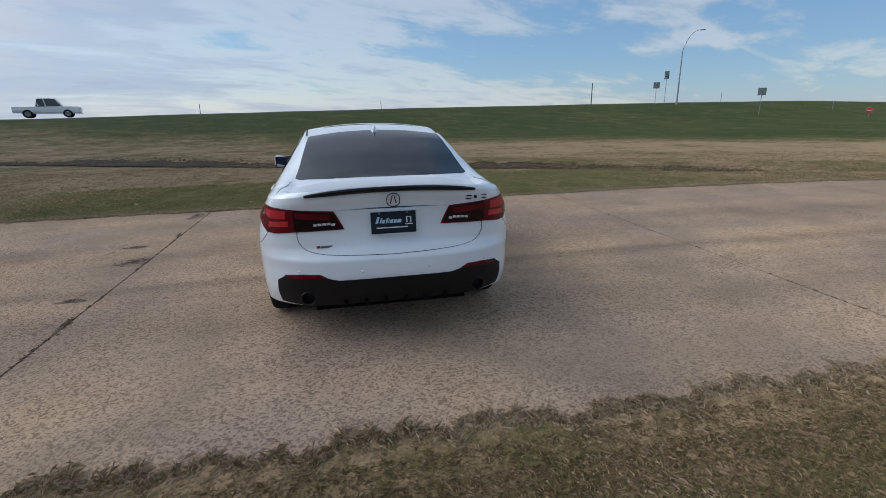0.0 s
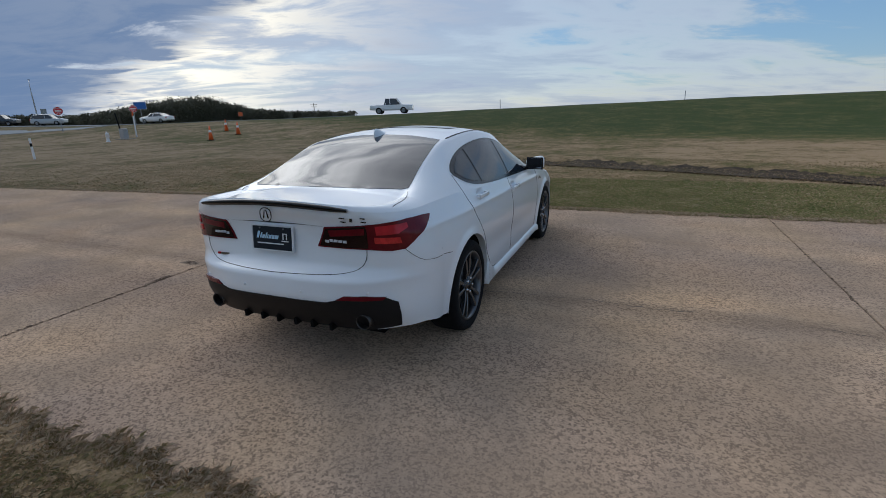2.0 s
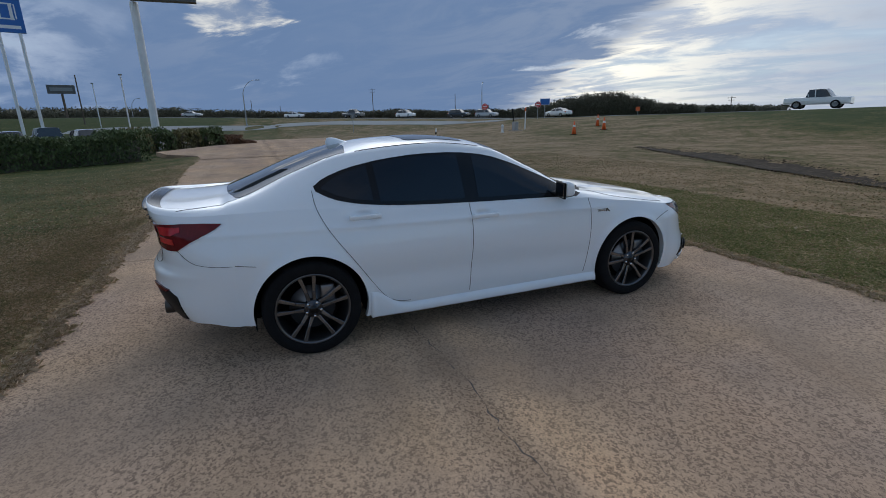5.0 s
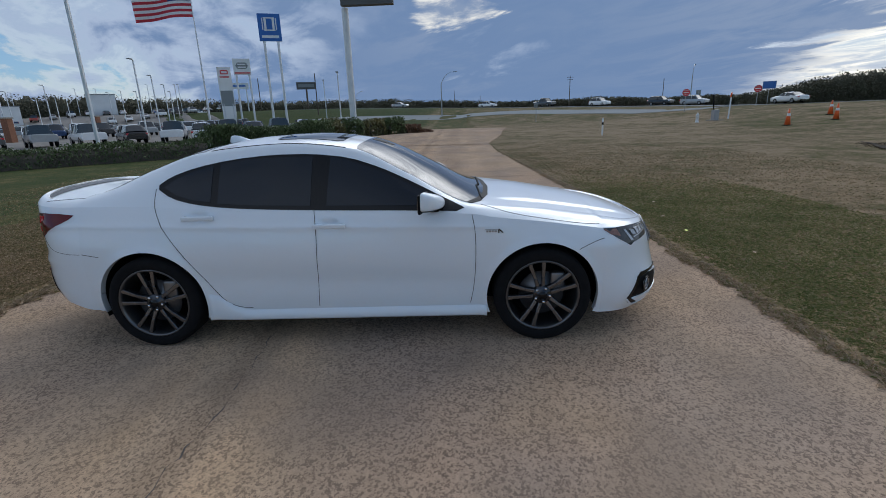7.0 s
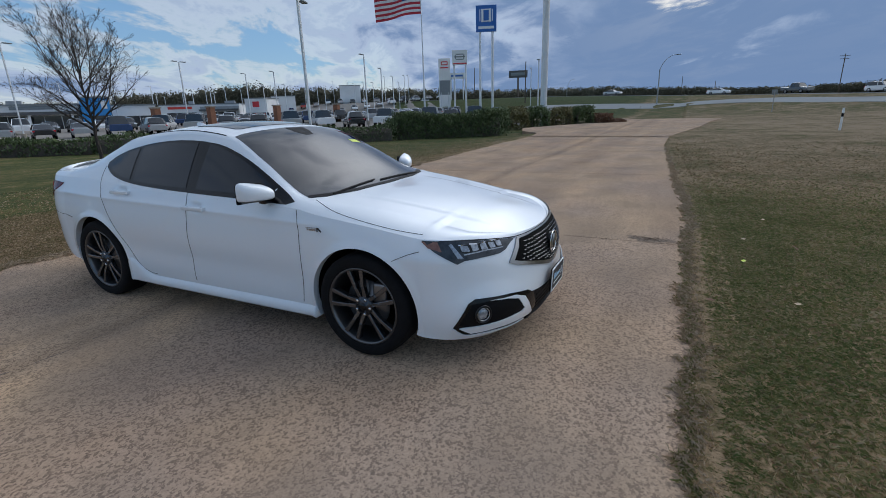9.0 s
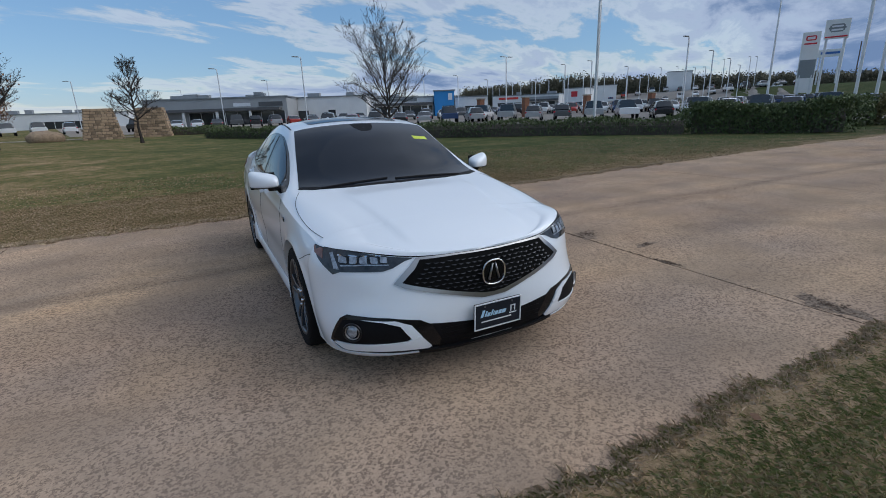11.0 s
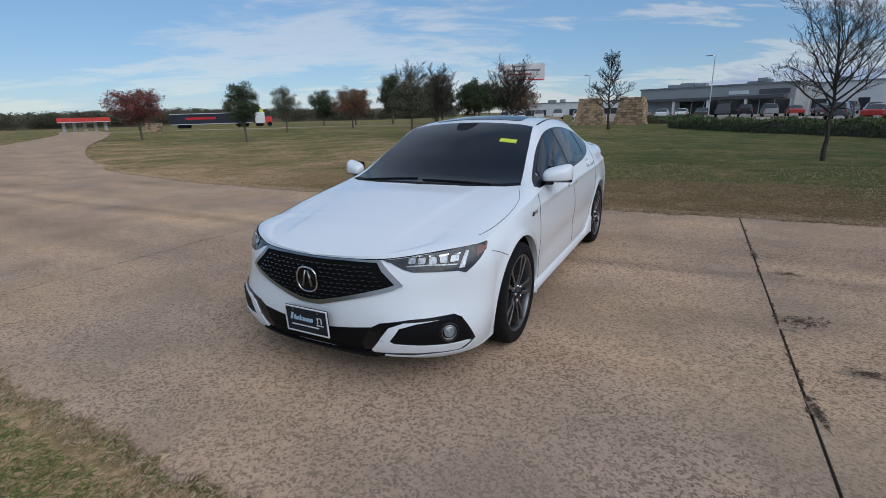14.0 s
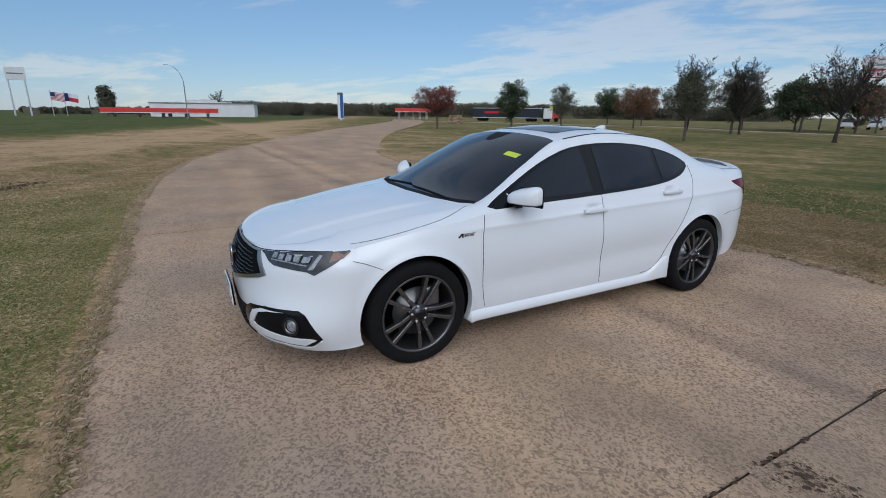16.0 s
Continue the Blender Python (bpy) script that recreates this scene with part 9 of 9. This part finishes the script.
# a low white pipe rail guards the planting bed
t = thing("pipe_rail", "low white pipe rail beside the planting bed", "rail", "", tuple(spot(109.0, 43, (1.8, 4.3))))
far_end = spot(104.6, 43, (1.8, 4.3)) - Vector(t.location)
bm = bmesh.new()
tube(bm, (0, 0, 0.52), (far_end.x, far_end.y, 0.55 + far_end.z), 0.05, 0.05, 10)
part("rail", bm, M_WALLWHITE, t)
for u in (0.02, 0.36, 0.72, 0.98):
    bm = bmesh.new()
    tube(bm, (far_end.x * u, far_end.y * u, -0.2 + far_end.z * u), (far_end.x * u, far_end.y * u, 0.5 + far_end.z * u), 0.05, 0.05, 8)
    part("post", bm, M_TIMBER, t, "short dark post")


# brick columns between the rows of the lot
for yaw, d in ((146.0, 70), (141.0, 74), (134.4, 78), (128.0, 84)):
    t = thing("brick_column", "reddish brown brick column with a pale cap in the car lot", "column", "brick columns", spot(yaw, d, (3.6, 2.6)))
    bm = bmesh.new()
    box(bm, 0, 0, 1.35, 0.8, 0.8, 2.9, 0.02)
    part("shaft", bm, M_BRICK, t)
    bm = bmesh.new()
    box(bm, 0, 0, 2.88, 1.0, 1.0, 0.16, 0.03)
    part("cap", bm, M_PATH, t, "pale cap stone")


# ---- grass along the edges of the drive ----
def blade_mat(name, stops):
    m, n, l, p = nodes_of(name)
    rnd = n.new("ShaderNodeNewGeometry")
    big = n.new("ShaderNodeTexNoise")
    big.inputs["Scale"].default_value, big.inputs["Detail"].default_value = 1.6, 4
    l.new(rnd.outputs["Position"], big.inputs["Vector"])
    a = n.new("ShaderNodeMath")
    a.operation = "MULTIPLY_ADD"
    l.new(rnd.outputs["Random Per Island"], a.inputs[0])
    a.inputs[1].default_value = 0.55
    b = n.new("ShaderNodeMath")
    b.operation = "MULTIPLY"
    l.new(big.outputs["Fac"], b.inputs[0])
    b.inputs[1].default_value = 0.5
    l.new(b.outputs[0], a.inputs[2])
    ramp = n.new("ShaderNodeValToRGB")
    els = ramp.color_ramp.elements
    while len(els) < len(stops):
        els.new(0.5)
    for e, (pos, c) in zip(els, stops):
        e.position, e.color = pos, (*c, 1)
    l.new(a.outputs[0], ramp.inputs[0])
    l.new(ramp.outputs[0], p.inputs["Base Color"])
    p.inputs["Roughness"].default_value = 0.75
    p.inputs["Specular IOR Level"].default_value = 0.25
    return m


M_TURF = blade_mat("turf_blades", [(0.18, (0.56, 0.43, 0.30)), (0.36, (0.42, 0.29, 0.18)), (0.56, (0.275, 0.20, 0.102)), (0.82, (0.165, 0.150, 0.062))])
M_TURFGREEN = blade_mat("green_turf_blades", [(0.16, (0.67, 0.53, 0.35)), (0.34, (0.43, 0.35, 0.19)), (0.54, (0.26, 0.25, 0.097)), (0.82, (0.13, 0.172, 0.05))])
M_STRAW = blade_mat("straw_fringe", [(0.2, (0.62, 0.50, 0.37)), (0.55, (0.44, 0.33, 0.22)), (0.85, (0.27, 0.20, 0.12))])


def blades(name, count, place, height, width, seed, material, label, flop=0.9, push=None):
    """Loose grass blades: each a bent sliver of three points wide at its foot."""
    rs = np.random.RandomState(seed)
    x, y = place(rs, count)
    z = np.maximum(ground_z(x, y), 0.004) - 0.004
    h = height * rs.uniform(0.45, 1.25, count)
    a = rs.uniform(0, 2 * math.pi, count)
    lean = flop * rs.uniform(0.2, 1.3, count) * h
    lx, ly = np.cos(a) * lean, np.sin(a) * lean
    if push is not None:
        ly = ly * 0.5 + push * h * rs.uniform(0.1, 1.0, count)
    b = rs.uniform(0, 2 * math.pi, count)
    wx, wy = np.cos(b) * width, np.sin(b) * width
    p0, p1 = np.c_[x - wx, y - wy, z], np.c_[x + wx, y + wy, z]
    p2 = np.c_[x + lx * 0.4 + wx * 0.7, y + ly * 0.4 + wy * 0.7, z + h * 0.62]
    p3 = np.c_[x + lx, y + ly, z + h * np.clip(1.15 - np.hypot(lx, ly) / np.maximum(h, 1e-6) * 0.5, 0.3, 1)]
    v = np.stack([p0, p1, p2, p3], 1).reshape(-1, 3)
    f = [t for k in range(count) for t in ((4 * k, 4 * k + 1, 4 * k + 2), (4 * k, 4 * k + 2, 4 * k + 3))]
    return tagged(raw(name, v, f, material), label, "grass", kind="stuff")


def edge_strip(side, x0, x1, far, power=1.0, inset=0.0):
    """Places along one edge of the drive, thinning out away from it."""
    def place(rs, n):
        x = (x0 + x1) / 2 + (x1 - x0) * (rs.uniform(-0.42, 0.42, n) + 0.12 * rs.normal(size=n))
        off = far * np.abs(rs.rand(n)) ** power - inset
        return x, drive_smooth(x) + side * (3.30 + off + rag(side, x))
    return place


blades("grass", 270000, edge_strip(-1, -5.0, 6.5, 3.4, 2.0), 0.027, 0.0015, 1, M_TURF, "short matted brown-green grass beside the drive", 1.5)
blades("grass", 270000, edge_strip(1, -6.0, 7.0, 3.4, 2.0), 0.027, 0.0015, 2, M_TURFGREEN, "short matted green and straw grass beside the drive", 1.7)
blades("grass_fringe", 16000, edge_strip(-1, -9.0, 12.0, 0.14, 1.0, 0.03), 0.042, 0.0009, 3, M_STRAW, "dry straw fringe leaning over the drive's edge", 1.2, 0.8)
blades("grass_fringe", 16000, edge_strip(1, -12.0, 14.0, 0.13, 1.0, 0.03), 0.042, 0.0009, 4, M_STRAW, "dry straw fringe leaning over the drive's edge", 1.2, -0.8)
blades("grass", 70000, edge_strip(-1, -16.0, 14.0, 7.0, 1.6), 0.032, 0.0020, 5, M_TURF, "sparse dormant grass blades on the lawn", 1.5)
blades("grass", 80000, edge_strip(1, -18.0, 18.0, 8.0, 1.6), 0.032, 0.0020, 6, M_TURF, "sparse dormant grass blades on the field", 1.5)


def tufts(side, x0, x1, clumps, spread=0.035):
    """Places bunched into tufts that straggle over the drive's edge."""
    def place(rs, n):
        cx = rs.uniform(x0, x1, clumps)
        co = np.abs(rs.normal(size=clumps)) * 0.09 - 0.05
        k = rs.randint(0, clumps, n)
        x = cx[k] + rs.normal(size=n) * spread
        off = co[k] + rs.normal(size=n) * spread * 0.7
        return x, drive_smooth(x) + side * (3.30 + off + rag(side, x))
    return place


M_DRYTUFT = blade_mat("dry_tuft_blades", [(0.15, (0.66, 0.53, 0.38)), (0.45, (0.48, 0.36, 0.24)), (0.65, (0.30, 0.22, 0.13)), (0.85, (0.24, 0.21, 0.09))])
blades("grass_tufts", 12000, tufts(-1, -9.0, 6.5, 300), 0.042, 0.0009, 11, M_DRYTUFT, "straggling dry brown tufts along the drive's edge", 1.3)
blades("grass_tufts", 9000, tufts(1, -7.0, 8.0, 220), 0.036, 0.0009, 12, M_DRYTUFT, "straggling dry brown tufts along the drive's edge", 1.3)


# fallen leaves
def leaf_litter(n, seed):
    r = random.Random(seed)
    me = {}
    for k, m in enumerate((M_BROWNLEAF, M_STRAW)):
        bm = bmesh.new()
        v = [bm.verts.new(p) for p in ((-0.035, 0, 0.002), (-0.012, 0.017, 0.010), (0.018, 0.014, 0.006), (0.036, 0, 0.014), (0.014, -0.015, 0.004), (-0.014, -0.016, 0.008))]
        bm.faces.new(v)
        bmesh.ops.triangulate(bm, faces=bm.faces[:])
        me[k] = simple_mesh("fallen_leaf", bm, m, False)
    for k in range(n):
        side = r.choice((-1, 1))
        x, y = r.uniform(-4, 5), side * (3.35 + r.random() * 1.8)
        o = tagged(new("fallen_leaf", me[r.randint(0, 1)]), "dry curled brown leaf lying in the grass", "leaf", "fallen leaves")
        o.matrix_world = pose(x, y, float(ground_z(x, y)) + 0.03, r.uniform(-15, 15), r.uniform(-15, 15), r.uniform(0, 360)) @ Matrix.Scale(r.uniform(0.7, 1.3), 4)


leaf_litter(26, 7)
o = tagged(new("fallen_leaf", bpy.data.objects["fallen_leaf"].data.copy()), "bright yellow leaf lying in the grass", "leaf", "fallen leaves")
o.data.materials[0] = M_LIME
o.matrix_world = pose(-1.95, 3.72, 0.045, 8, 0, 40)
